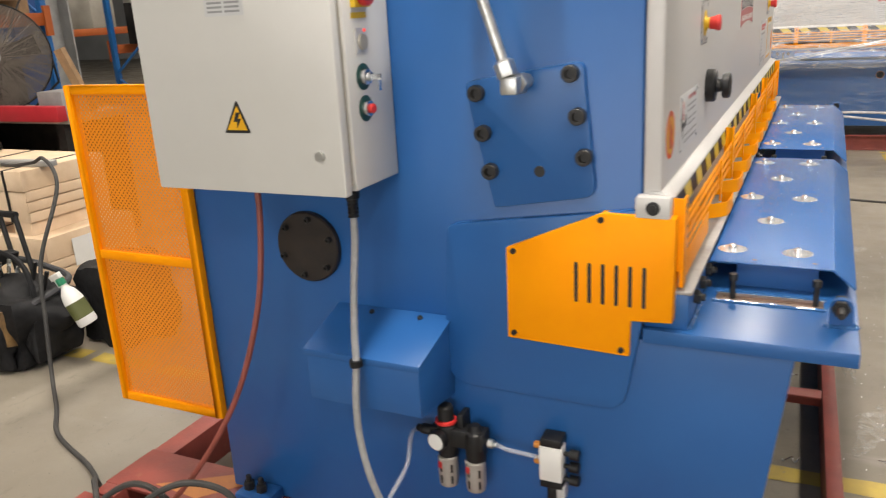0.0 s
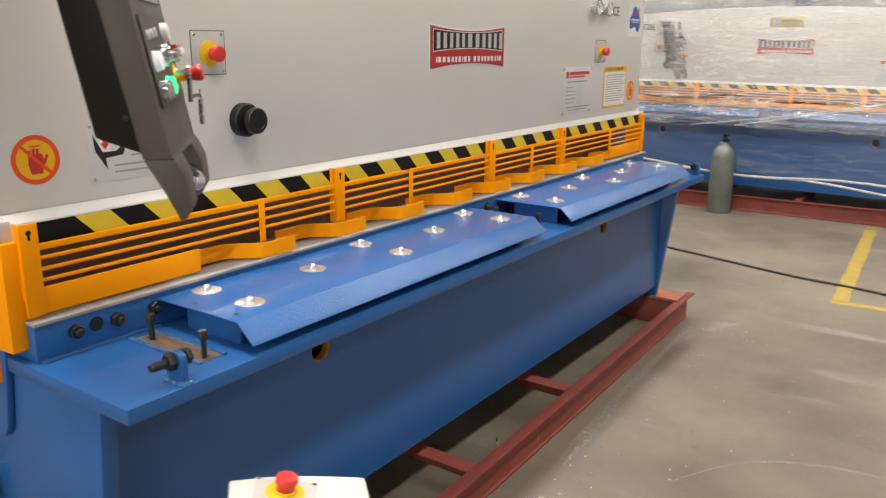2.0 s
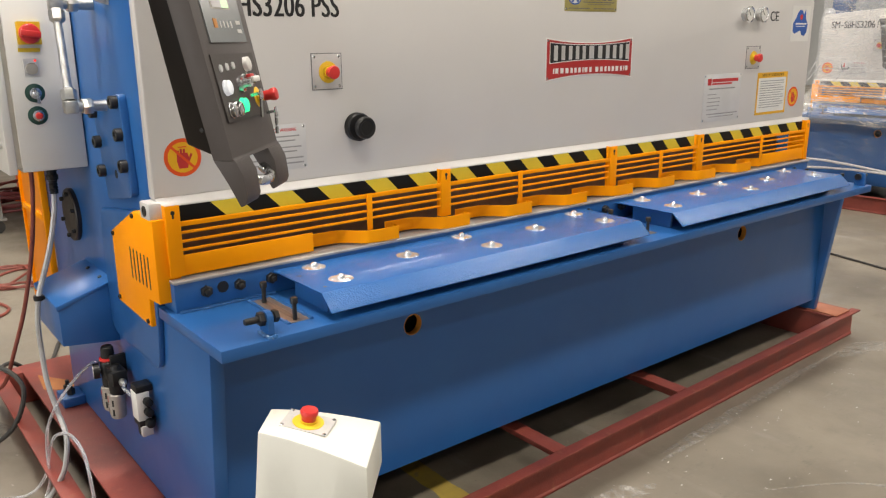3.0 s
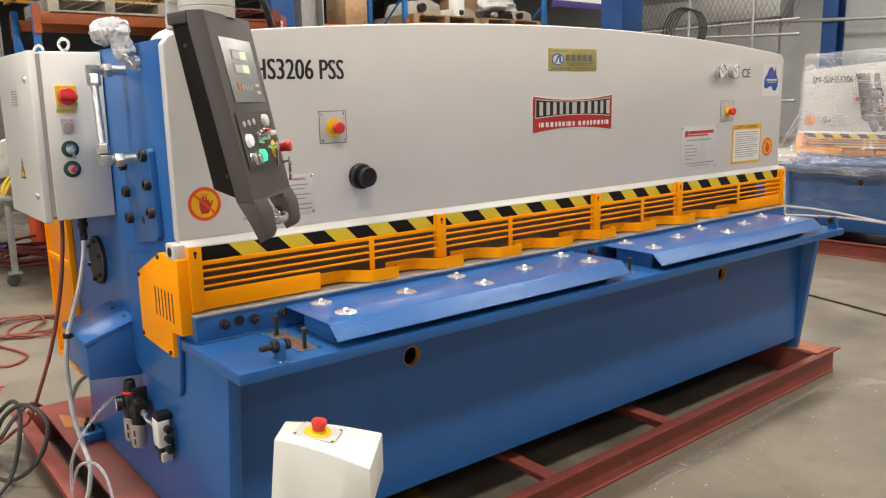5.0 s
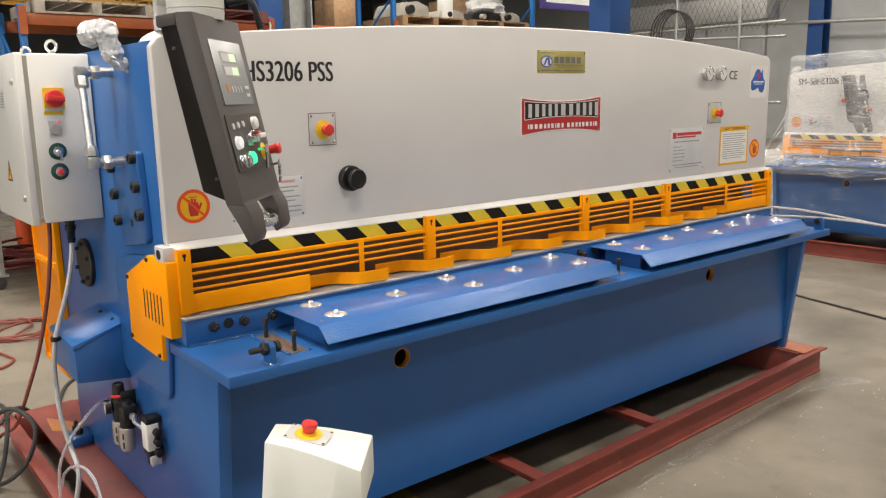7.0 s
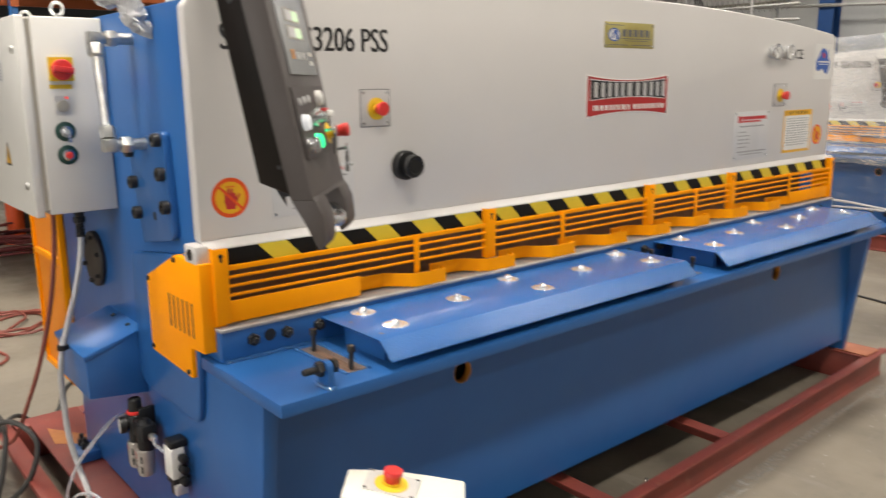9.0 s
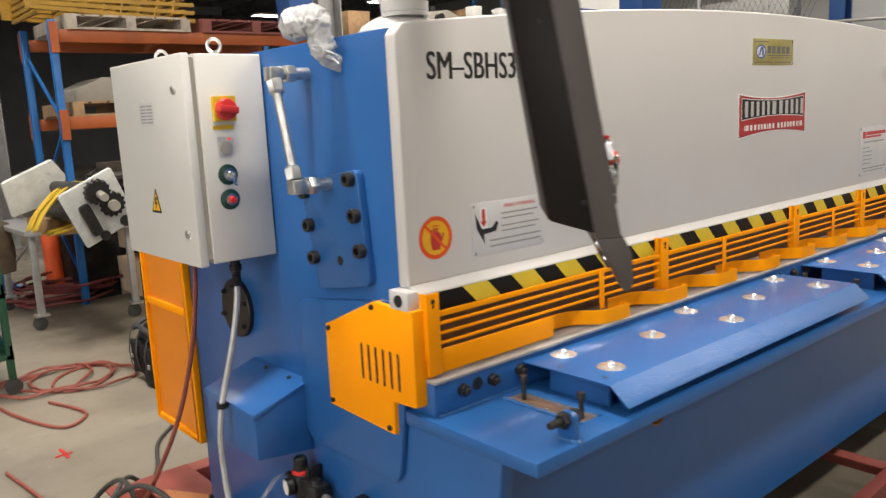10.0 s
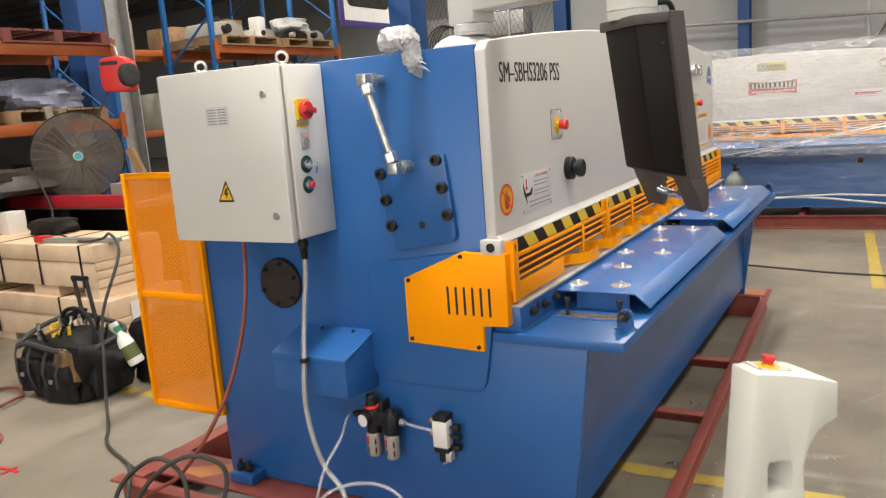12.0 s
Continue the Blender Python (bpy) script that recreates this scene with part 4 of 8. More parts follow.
bars([(3.322 + i * 0.035, 3.346 + i * 0.035, 1.716, 0.026) for i in range(5)] + [(3.322, 3.500, 1.707, 0.003), (3.345, 3.48, 1.700, 0.002), (3.24, 3.33, 1.755, 0.003), (3.24, 3.36, 1.684, 0.003), (3.38, 3.50, 1.684, 0.003)], GREY_INK, gold, 0.0015)
beam_rivets(gold, 3.220, 3.516, 1.675, 1.767)


# emergency stops on riveted plates
def estop(pos, axis, parent, r=0.020, stem=0.016, wide=1.6):
    """A red mushroom button with a yellow ring; axis is the way it faces."""
    p, a = Vector(pos), Vector(axis).normalized()
    bm = bmesh.new()
    lathe(bm, p, a, [(0, r * wide), (0.0012, r * wide), (0.0016, r * wide - 0.001)], 28)
    ring = part("yellow_ring", bm, YELLOW, parent, "yellow emergency-stop ring")
    bm = bmesh.new()
    lathe(bm, p, a, [(0.002, r * 0.95), (0.006, r * 0.95), (0.006, r * 0.68), (stem, r * 0.68)], 18)
    part("collar", bm, YELLOW, ring)
    bm = bmesh.new()
    lathe(bm, p, a, [(stem * 0.75, r * 0.76), (stem, r * 0.8), (stem + 0.007, r * 0.82), (stem + 0.013, r * 0.97), (stem + 0.016, r), (stem + 0.020, r), (stem + 0.023, r * 0.9), (stem + 0.0245, r * 0.5), (stem + 0.025, 0.0)], 22)
    part("red_button", bm, RED, ring, "red mushroom push button")
    return ring


for y0, y1, z0, z1 in ((2.144, 2.244, 1.435, 1.538), (4.474, 4.590, 1.430, 1.530)):
    edge = beam_sheet("plate_edge", rect((y0 + y1) / 2, (z0 + z1) / 2, y1 - y0 + 0.005, z1 - z0 + 0.005), GREY_INK, "", 0, 0.0012)
    pl = beam_sheet("stop_plate", rect((y0 + y1) / 2, (z0 + z1) / 2, y1 - y0, z1 - z0), SILVER, "riveted aluminium plate with an emergency stop", bevel=0.0004)
    beam_rivets(pl, y0, y1, z0, z1)
    estop((FX + 0.0015, (y0 + y1) / 2 + 0.004, (z0 + z1) / 2 - 0.002), (1, 0, 0), pl)

# black adjusting knob
bm = bmesh.new()
lathe(bm, (FX, 2.292, 1.315), (1, 0, 0), [(0, 0.044), (0.020, 0.044), (0.025, 0.040), (0.027, 0.018), (0.044, 0.016)], 32)
kb = part("knob_base", bm, BLACK, shear, "black round gap adjusting knob")
bm = bmesh.new()
lathe(bm, (FX + 0.040, 2.292, 1.315), (1, 0, 0), [(0, 0.018), (0.002, 0.031), (0.005, 0.034), (0.018, 0.034), (0.022, 0.031), (0.022, 0.024), (0.020, 0.022), (0.020, 0.0)], 32)
part("knob", bm, BLACK, kb)

# pressure gauges
for y in (4.432, 4.552):
    bm = bmesh.new()
    lathe(bm, (FX, y, 1.676), (1, 0, 0), [(0, 0.030), (0.022, 0.030), (0.024, 0.037), (0.030, 0.037), (0.032, 0.032), (0.028, 0.030)], 28)
    g = part("pressure_gauge", bm, STEEL, shear, "chrome-rimmed pressure gauge with a white dial")
    bm = bmesh.new()
    lathe(bm, (FX + 0.028, y, 1.676), (1, 0, 0), [(0, 0.030), (0.001, 0.030)], 28)
    part("dial", bm, WHITE, g)
    bm = bmesh.new()
    boxm(bm, Matrix.Translation((FX + 0.0292, y, 1.676)) @ pose(0, 0, 0, 40, 0, 0), 0, 0.0006, -0.002, 0.002, -0.006, 0.023)
    for k in range(9):
        boxm(bm, Matrix.Translation((FX + 0.0292, y, 1.676)) @ pose(0, 0, 0, -120 + 30 * k, 0, 0), 0, 0.0004, -0.0008, 0.0008, 0.021, 0.028)
    part("needle", bm, INK, g)


# round prohibition stickers: red ring, yellow field, red palm shape and bar
def palm_sticker(yc, zc, r):
    s = beam_sheet("warning_sticker", disc(yc, zc, r, 36), RED_ORANGE, "round orange and red no-touching warning sticker", 0, 0.0006)
    beam_sheet("field", disc(yc, zc, r * 0.80, 32), YEL_INK, "", 0.0006, 0.0008, s)
    k = r / 0.052
    bm = bmesh.new()
    prism(bm, [(yc + a * k, zc + c * k) for a, c in ((-0.012, -0.030), (0.012, -0.030), (0.018, -0.006), (0.014, 0.012), (-0.016, 0.012), (-0.017, -0.010))], "x", FX + 0.0008, FX + 0.0010)
    for a, hgt in ((-0.0125, 0.020), (-0.004, 0.024), (0.0045, 0.023)):
        box(bm, FX + 0.0008, FX + 0.0010, yc + (a - 0.0032) * k, yc + (a + 0.0032) * k, zc + 0.01 * k, zc + hgt * k)
    boxm(bm, Matrix.Translation((FX + 0.0008, yc + 0.02 * k, zc - 0.002 * k)) @ pose(0, 0, 0, -25, 0, 0), 0, 0.0002, -0.003 * k, 0.003 * k, -0.01 * k, 0.012 * k)
    part("palm_shape", bm, RED_INK, s)
    bm = bmesh.new()
    boxm(bm, Matrix.Translation((FX + 0.0010, yc, zc)) @ pose(0, 0, 0, 45, 0, 0), 0, 0.0002, -0.0035 * k, 0.0035 * k, -0.044 * k, 0.044 * k)
    box(bm, FX + 0.001, FX + 0.0012, yc - 0.012 * k, yc + 0.012 * k, zc + 0.027 * k, zc + 0.030 * k)
    part("crossing_bar", bm, RED_ORANGE, s)


palm_sticker(1.732, 1.272, 0.052)
palm_sticker(4.940, 1.276, 0.050)

# operator warning plate
wp = beam_sheet("warning_plate", rect(1.981, 1.272, 0.262, 0.134), PLATE_W, "riveted white operator warning plate", bevel=0.0003)
beam_rivets(wp, 1.850, 2.112, 1.205, 1.339)
text_on_beam("OPERATOR WARNING", 1.965, 1.318, 0.115, 0.010, RED_INK, wp, 0.0017)
bars([(1.955, 2.09, 1.302, 0.004), (1.955, 2.075, 1.289, 0.004), (1.955, 2.095, 1.270, 0.004), (1.955, 2.08, 1.257, 0.004), (1.91, 2.10, 1.237, 0.0045), (1.91, 2.10, 1.222, 0.0045)], PALE_INK, wp, 0.0015)
bm = bmesh.new()
prism(bm, [(1.878, 1.325), (1.904, 1.325), (1.904, 1.273), (1.878, 1.273)], "x", FX + 0.0015, FX + 0.0017)
prism(bm, [(1.880, 1.323), (1.902, 1.323), (1.902, 1.275), (1.880, 1.275)], "x", FX + 0.0017, FX + 0.0018)
part("pictogram_frame", bm, WHITE, wp)
bm = bmesh.new()
prism(bm, [(1.886, 1.322), (1.896, 1.322), (1.896, 1.292), (1.902, 1.292), (1.891, 1.277), (1.880, 1.292), (1.886, 1.292)], "x", FX + 0.0018, FX + 0.0020)
part("red_arrow", bm, RED_INK, wp)
bm = bmesh.new()
prism(bm, [(1.862, 1.313), (1.884, 1.272), (1.918, 1.272), (1.936, 1.288), (1.942, 1.282), (1.934, 1.262), (1.890, 1.258), (1.893, 1.232), (1.866, 1.275)], "x", FX + 0.0015, FX + 0.0019)
part("pictogram", bm, INK, wp)

# info plate, yellow-edged sheet and blue sticker at the far end
ip = beam_sheet("info_plate", rect(4.297, 1.304, 0.30, 0.215), PLATE_W, "aluminium information plate with a red heading", bevel=0.0003)
beam_rivets(ip, 4.147, 4.447, 1.197, 1.411)
bars([(4.175, 4.205, 1.362, 0.03), (4.21, 4.42, 1.375, 0.015), (4.21, 4.37, 1.363, 0.008)], RED_INK, ip, 0.0015, "red_heading")
bars([(4.19, 4.40, 1.342, 0.006)] + [(4.18, 4.18 + w, 1.318 - i * 0.017, 0.004) for i, w in enumerate((0.07, 0.10, 0.10, 0.10, 0.08))] + [(4.18, 4.43, 1.228, 0.005), (4.20, 4.40, 1.216, 0.004)], PALE_INK, ip, 0.0015)
yp = beam_sheet("guideline_sheet", rect(4.730, 1.303, 0.278, 0.204), YEL_INK, "yellow-edged safety guidelines sheet", 0, 0.001)
beam_sheet("white_field", rect(4.730, 1.296, 0.254, 0.166), WHITE, "", 0.001, 0.0013, yp)
text_on_beam("SAFETY GUIDELINES", 4.630, 1.386, 0.20, 0.013, INK, yp, 0.0013)
bars([(4.62, 4.84 - 0.03 * (i % 3 == 2), 1.362 - i * 0.0115, 0.0035) for i in range(12)], PALE_INK, yp, 0.0013)
bs = beam_sheet("map_sticker", rect(4.945, 1.637, 0.178, 0.172), WHITE, "white sticker with a blue map shape", 0, 0.0008)
beam_sheet("map_shape", [(4.872, 1.640), (4.872, 1.600), (4.892, 1.588), (4.920, 1.596), (4.944, 1.604), (4.962, 1.582), (4.990, 1.576), (5.010, 1.600), (5.014, 1.636), (4.992, 1.664), (4.984, 1.706), (4.970, 1.680), (4.956, 1.700), (4.932, 1.704), (4.912, 1.690), (4.896, 1.664)], BLUE_INK, "", 0.0008, 0.001, bs)
beam_sheet("red_roundel", disc(4.948, 1.668, 0.014, 16), RED_INK, "", 0.001, 0.0012, bs)
bars([(4.895, 5.0, 1.632, 0.008), (4.90, 4.99, 1.622, 0.004)], WHITE, bs, 0.001)

# ---- electrical cabinet on the side plate ----
CX0, CX1, CZ0, CZ1 = -1.394, -0.856, 1.176, 1.754
bm = bmesh.new()
prism(bm, rounded([(CX0, CZ0 + 0.006), (CX1, CZ0 + 0.006), (CX1, CZ1), (CX0, CZ1)], 0.004, 2), "y", 1.452, YN - 0.004)
cab = part("electrical_cabinet", bm, CAB, shear, "pale grey electrical cabinet with isolator and key switch", bevel=0.003)
bm = bmesh.new()
prism(bm, [(CX0 + 0.02, CZ0 + 0.02), (CX1 - 0.008, CZ0 + 0.02), (CX1 - 0.008, CZ1 - 0.008), (CX0 + 0.02, CZ1 - 0.008)], "y", 1.438, 1.452)
part("door_seal", bm, GREYBOX, cab)
bm = bmesh.new()
prism(bm, rounded([(CX0 - 0.004, CZ0), (CX1 - 0.004, CZ0), (CX1 - 0.004, CZ1 + 0.002), (CX0 - 0.004, CZ1 + 0.002)], 0.004, 2), "y", 1.413, 1.438)
door = part("cabinet_door", bm, CAB, cab, "plain pale grey cabinet door", bevel=0.003)
bm = bmesh.new()
cyl(bm, (0, 0, 0), (0, 0, 0.006), 0.012, 20)
cyl(bm, (0, 0, 0.006), (0, 0, 0.008), 0.009, 16)
box(bm, -0.002, 0.002, -0.008, 0.008, 0.008, 0.0086)
LOCK = finish("door_lock", bm, ZINC)
for z in (1.266, 1.662):
    place("door_lock", LOCK, cab, (-0.918, 1.413, z), (90, 0, 0))
bm = bmesh.new()
prism(bm, rect(-1.131, 1.603, 0.106, 0.066), "y", 1.4118, 1.413)
rp = part("rating_plate", bm, PLATE_W, cab, "small riveted rating plate")
bm = bmesh.new()
for i in range(6):
    for a, c in ((-1.176, -1.135), (-1.128, -1.088)):
        box(bm, a, c, 1.4114, 1.4118, 1.577 + i * 0.0093, 1.5815 + i * 0.0093)
tagged(part("printed_text", bm, PALE_INK, cab), kind="stuff")
# voltage warning triangle
bm = bmesh.new()
prism(bm, rounded([(-1.172, 1.314), (-1.098, 1.314), (-1.128, 1.386), (-1.132, 1.386)], 0.004, 2), "y", 1.4120, 1.413)
part("warning_triangle", bm, INK, cab, "yellow and black electric shock triangle")
bm = bmesh.new()
prism(bm, [(-1.163, 1.321), (-1.107, 1.321), (-1.130, 1.376)], "y", 1.4115, 1.4120)
part("triangle_field", bm, YEL_INK, cab)
bm = bmesh.new()
prism(bm, [(-1.134, 1.361), (-1.122, 1.361), (-1.130, 1.347), (-1.120, 1.347), (-1.136, 1.324), (-1.133, 1.340), (-1.143, 1.340)], "y", 1.4111, 1.4115)
part("lightning_mark", bm, INK, cab)
for x in (-1.321, -0.942):
    bm = bmesh.new()
    cyl(bm, (x, 1.551, CZ1), (x, 1.551, CZ1 + 0.012), 0.012, 14)
    tube(bm, [(x + 0.013 * math.cos(a * math.pi / 10), 1.551 + 0.013 * math.cos(a * math.pi / 10), CZ1 + 0.029 + 0.0185 * math.sin(a * math.pi / 10)) for a in range(20)], 0.0052, 8, closed=True)
    part("eye_bolt", bm, ZINC, cab, "zinc-plated lifting eye bolt")
# operating face, on the cabinet's side
SX = CX1


def side_plate(pts, d0, d1, mt, name, parent=None, label=""):
    bm = bmesh.new()
    prism(bm, pts, "x", SX + d0, SX + d1)
    return part(name, bm, mt, parent or cab, label)


side_plate(rect(1.520, 1.606, 0.066, 0.068, 0.003), 0, 0.012, YELLOW, "isolator_plate", label="yellow isolator plate")
bm = bmesh.new()
lathe(bm, (SX + 0.012, 1.520, 1.604), (1, 0, 0), [(0, 0.030), (0.014, 0.030), (0.018, 0.027)], 28)
boxm(bm, Matrix.Translation((SX + 0.026, 1.520, 1.604)) @ pose(0, 0, 0, 82, 0, 0), 0, 0.016, -0.009, 0.009, -0.028, 0.028)
part("isolator_handle", bm, RED, cab, "red rotary isolator handle", bevel=0.002)
side_plate(rect(1.516, 1.556, 0.062, 0.012), 0, 0.0008, YELLOW, "label_strip")
side_plate(rect(1.516, 1.504, 0.044, 0.052, 0.002), 0, 0.004, SILVER, "meter_plate", label="small square meter")
bm = bmesh.new()
lathe(bm, (SX + 0.004, 1.516, 1.500), (1, 0, 0), [(0, 0.018), (0.006, 0.017), (0.007, 0.012)], 20)
part("meter_dial", bm, GREYBOX, cab)
bm = bmesh.new()
lathe(bm, (SX + 0.004, 1.528, 1.524), (1, 0, 0), [(0, 0.004), (0.003, 0.003)], 10)
part("pilot_lamp", bm, LED_R, cab)
for z, mt in ((1.426, STEEL), (1.357, RED)):
    bm = bmesh.new()
    lathe(bm, (SX, 1.516, z), (1, 0, 0), [(0, 0.029), (0.002, 0.029), (0.003, 0.027)], 28)
    part("button_ring", bm, GREEN, cab, "dark green printed button surround")
    bm = bmesh.new()
    lathe(bm, (SX + 0.003, 1.516, z), (1, 0, 0), [(0, 0.018), (0.01, 0.017), (0.011, 0.012)], 22)
    part("button_bezel", bm, STEEL, cab)
    bm = bmesh.new()
    lathe(bm, (SX + 0.010, 1.516, z), (1, 0, 0), [(0, 0.011), (0.012, 0.0105), (0.014, 0.008)], 18)
    if mt is STEEL:
        box(bm, SX + 0.02, SX + 0.046, 1.5145, 1.5175, z - 0.008, z + 0.006)
        box(bm, SX + 0.040, SX + 0.042, 1.511, 1.521, z - 0.030, z - 0.006)
    part("push_button" if mt is RED else "key_switch", bm, mt, cab)
bm = bmesh.new()
lathe(bm, (-0.934, 1.549, CZ0 + 0.008), (0, 0, -1), [(0, 0.019), (0.014, 0.019), (0.014, 0.015), (0.026, 0.015), (0.028, 0.019), (0.044, 0.018), (0.046, 0.014)] + [(0.05 + 0.005 * k, 0.012 if k % 2 else 0.0142) for k in range(9)], 14)
part("cable_gland", bm, BLACK, cab, "black cable gland")

# ---- air service unit and valve ----
BOWL = material("grey_bowl_metal", (0.40, 0.37, 0.34), 0.32, metal=0.35, col2=(0.34, 0.32, 0.29), scale=30)
bm = bmesh.new()
box(bm, -0.785, -0.640, 1.585, 1.632, 0.476, 0.524)
lathe(bm, (-0.745, 1.605, 0.44), (0, 0, 1), [(0, 0.026), (0.04, 0.028), (0.09, 0.028), (0.095, 0.02)], 18)
lathe(bm, (-0.668, 1.605, 0.44), (0, 0, 1), [(0, 0.026), (0.04, 0.028), (0.08, 0.028), (0.085, 0.018), (0.1, 0.014)], 18)
lathe(bm, (-0.790, 1.608, 0.500), (-1, 0, 0), [(0, 0.014), (0.03, 0.014), (0.032, 0.010), (0.045, 0.010)], 14)
box(bm, -0.715, -0.700, 1.60, 1.65, 0.49, 0.56)
air = part("air_service_unit", bm, BLACK, shear, "black air regulator and filter unit with a gauge", bevel=0.003)
for x in (-0.745, -0.668):
    bm = bmesh.new()
    lathe(bm, (x, 1.598, 0.356), (0, 0, 1), [(0, 0.018), (0.004, 0.024), (0.02, 0.0265), (0.085, 0.0265), (0.088, 0.024)], 22)
    bowl = part("filter_bowl", bm, BOWL, air, "pale grey metal filter bowl")
    bm = bmesh.new()
    for a in (-0.35, 0.75):
        q = Vector((math.sin(a), -math.cos(a)))
        for z in (0.372, 0.405):
            boxm(bm, Matrix.Translation((x + q.x * 0.0262, 1.598 + q.y * 0.0262, z)) @ pose(0, 0, 0, 0, 0, math.degrees(a)), -0.003, 0.003, -0.0012, 0.0012, 0, 0.022)
    tagged(part("sight_slot", bm, INK, air), kind="stuff")
    bm = bmesh.new()
    boxm(bm, Matrix.Translation((x - 0.012, 1.598 - 0.0242, 0.415)) @ pose(0, 0, 0, 0, 0, -20), -0.006, 0.006, -0.001, 0.001, 0, 0.018)
    part("red_mark", bm, RED_INK, air)
bm = bmesh.new()
lathe(bm, (-0.748, 1.605, 0.535), (0, 0, 1), [(0, 0.028), (0.008, 0.028), (0.009, 0.024)], 20)
part("red_ring", bm, RED, air)
bm = bmesh.new()
lathe(bm, (-0.748, 1.605, 0.543), (0, 0, 1), [(0, 0.022), (0.035, 0.020), (0.04, 0.016), (0.041, 0.0)], 18)
part("regulator_knob", bm, BLACK, air)
bm = bmesh.new()
lathe(bm, (-0.752, 1.585, 0.500), (-0.18, -1, 0), [(0, 0.010), (0.01, 0.010), (0.01, 0.026), (0.028, 0.026), (0.03, 0.024)], 24)
gg = part("air_gauge", bm, BLACK, air, "round pressure gauge with a white dial")
bm = bmesh.new()
lathe(bm, (-0.7573, 1.5555, 0.500), (-0.18, -1, 0), [(0, 0.0225), (0.0006, 0.0225)], 22)
part("dial", bm, WHITE, air)
bm = bmesh.new()
lathe(bm, (-0.636, 1.612, 0.490), (1, 0, 0), [(0, 0.012), (0.014, 0.012), (0.015, 0.008), (0.022, 0.008)], 12)
part("hose_fitting", bm, ZINC, air)
air.location.z += 0.013

bm = bmesh.new()
box(bm, -0.497, -0.441, 1.596, 1.636, 0.427, 0.520)
valve = part("air_valve", bm, WHITE, shear, "white block air valve with black ends", bevel=0.002)
bm = bmesh.new()
box(bm, -0.495, -0.443, 1.598, 1.648, 0.520, 0.541)
part("valve_end", bm, BLACK, valve, bevel=0.002)
bm = bmesh.new()
box(bm, -0.497, -0.441, 1.598, 1.648, 0.407, 0.427)
part("valve_end", bm, BLACK, valve, bevel=0.002)
bm = bmesh.new()
box(bm, -0.480, -0.458, 1.602, 1.640, 0.372, 0.407)
part("valve_coil", bm, BLACK, valve, bevel=0.002)
bm = bmesh.new()
box(bm, -0.456, -0.436, 1.602, 1.636, 0.376, 0.410)
lathe(bm, (-0.468, 1.618, 0.374), (0, 0, -1), [(0, 0.008), (0.012, 0.008)], 10)
part("solenoid_plug", bm, SILVER, valve, bevel=0.002)
for z in (0.512, 0.468):
    bm = bmesh.new()
    lathe(bm, (-0.497, 1.616, z), (-1, 0, 0), [(0, 0.009), (0.016, 0.009), (0.018, 0.007)], 12)
    part("brass_silencer", bm, CUT_ORANGE, valve, "brass coloured silencer")
for z in (0.497, 0.463, 0.426):
    bm = bmesh.new()
    lathe(bm, (-0.441, 1.622, z), (1, 0, 0), [(0, 0.006), (0.014, 0.006), (0.014, 0.013), (0.036, 0.013), (0.038, 0.010)], 14)
    part("hose_elbow", bm, BLACK, valve)

valve.location.z += 0.012

# wrapped hose end at the top of the side plate
# near-white flecks in the colour paint highlights on the crumpled film
FILM = material("crumpled_film", (0.62, 0.62, 0.62), 0.2, col2=(0.40, 0.41, 0.43), scale=45, bump=1.0, bump_scale=60, coat=0.6, fine=(0.9, 0.9, 0.92), fine_scale=40, fine_mix=0.8)
bm = bmesh.new()
sp = spline([(-0.472, YN + 0.002, 1.700), (-0.470, 1.625, 1.706), (-0.465, 1.606, 1.735), (-0.466, 1.600, 1.772), (-0.480, 1.592, 1.796), (-0.499, 1.578, 1.800), (-0.514, 1.562, 1.784), (-0.520, 1.552, 1.760)], 14)
tube(bm, sp, lambda t: 0.015 + 0.024 * min(1.0, t * 1.8) + 0.004 * math.cos(t * 23) - 0.018 * max(0.0, t - 0.9) * 10, 30)
for v in bm.verts:
    q = v.co.copy()
    v.co += Vector((noise.noise(q * 45), noise.noise(q * 45 + Vector((9, 0, 0))), noise.noise(q * 45 + Vector((0, 9, 0))))) * 0.008
    v.co += Vector((noise.noise(q * 130), noise.noise(q * 130 + Vector((7, 0, 0))), noise.noise(q * 130 + Vector((0, 7, 0))))) * 0.004
for a, b, c in (((-0.448, 1.600, 1.715), (-0.425, 1.606, 1.705), (-0.408, 1.612, 1.690)), ((-0.446, 1.602, 1.722), (-0.428, 1.598, 1.722), (-0.414, 1.604, 1.714))):
    tube(bm, spline([a, b, c], 4), lambda t: 0.006 * (1.1 - t), 6)
part("wrapped_hose_end", bm, FILM, shear, "hose end wrapped in crumpled clear film")

# ---- swivel arm and operator console ----
F0 = Vector((0.411, 1.606, 0.0))
CN, CW = Vector((0.700, 0.714, 0)), Vector((-0.714, 0.700, 0))
CM = Matrix((( *CN, 0), (*CW, 0), (0, 0, 1, 0), (0, 0, 0, 1))).transposed()
LEAN = Matrix(((1, 0, 0, 0), (0, 1, -0.085, 0.106), (0, 0, 1, 0), (0, 0, 0, 1)))    # it hangs a little askew
CM = Matrix.Translation(F0) @ CM @ LEAN             # local x: forwards, y: across, z: up
W = 0.29
bm = bmesh.new()
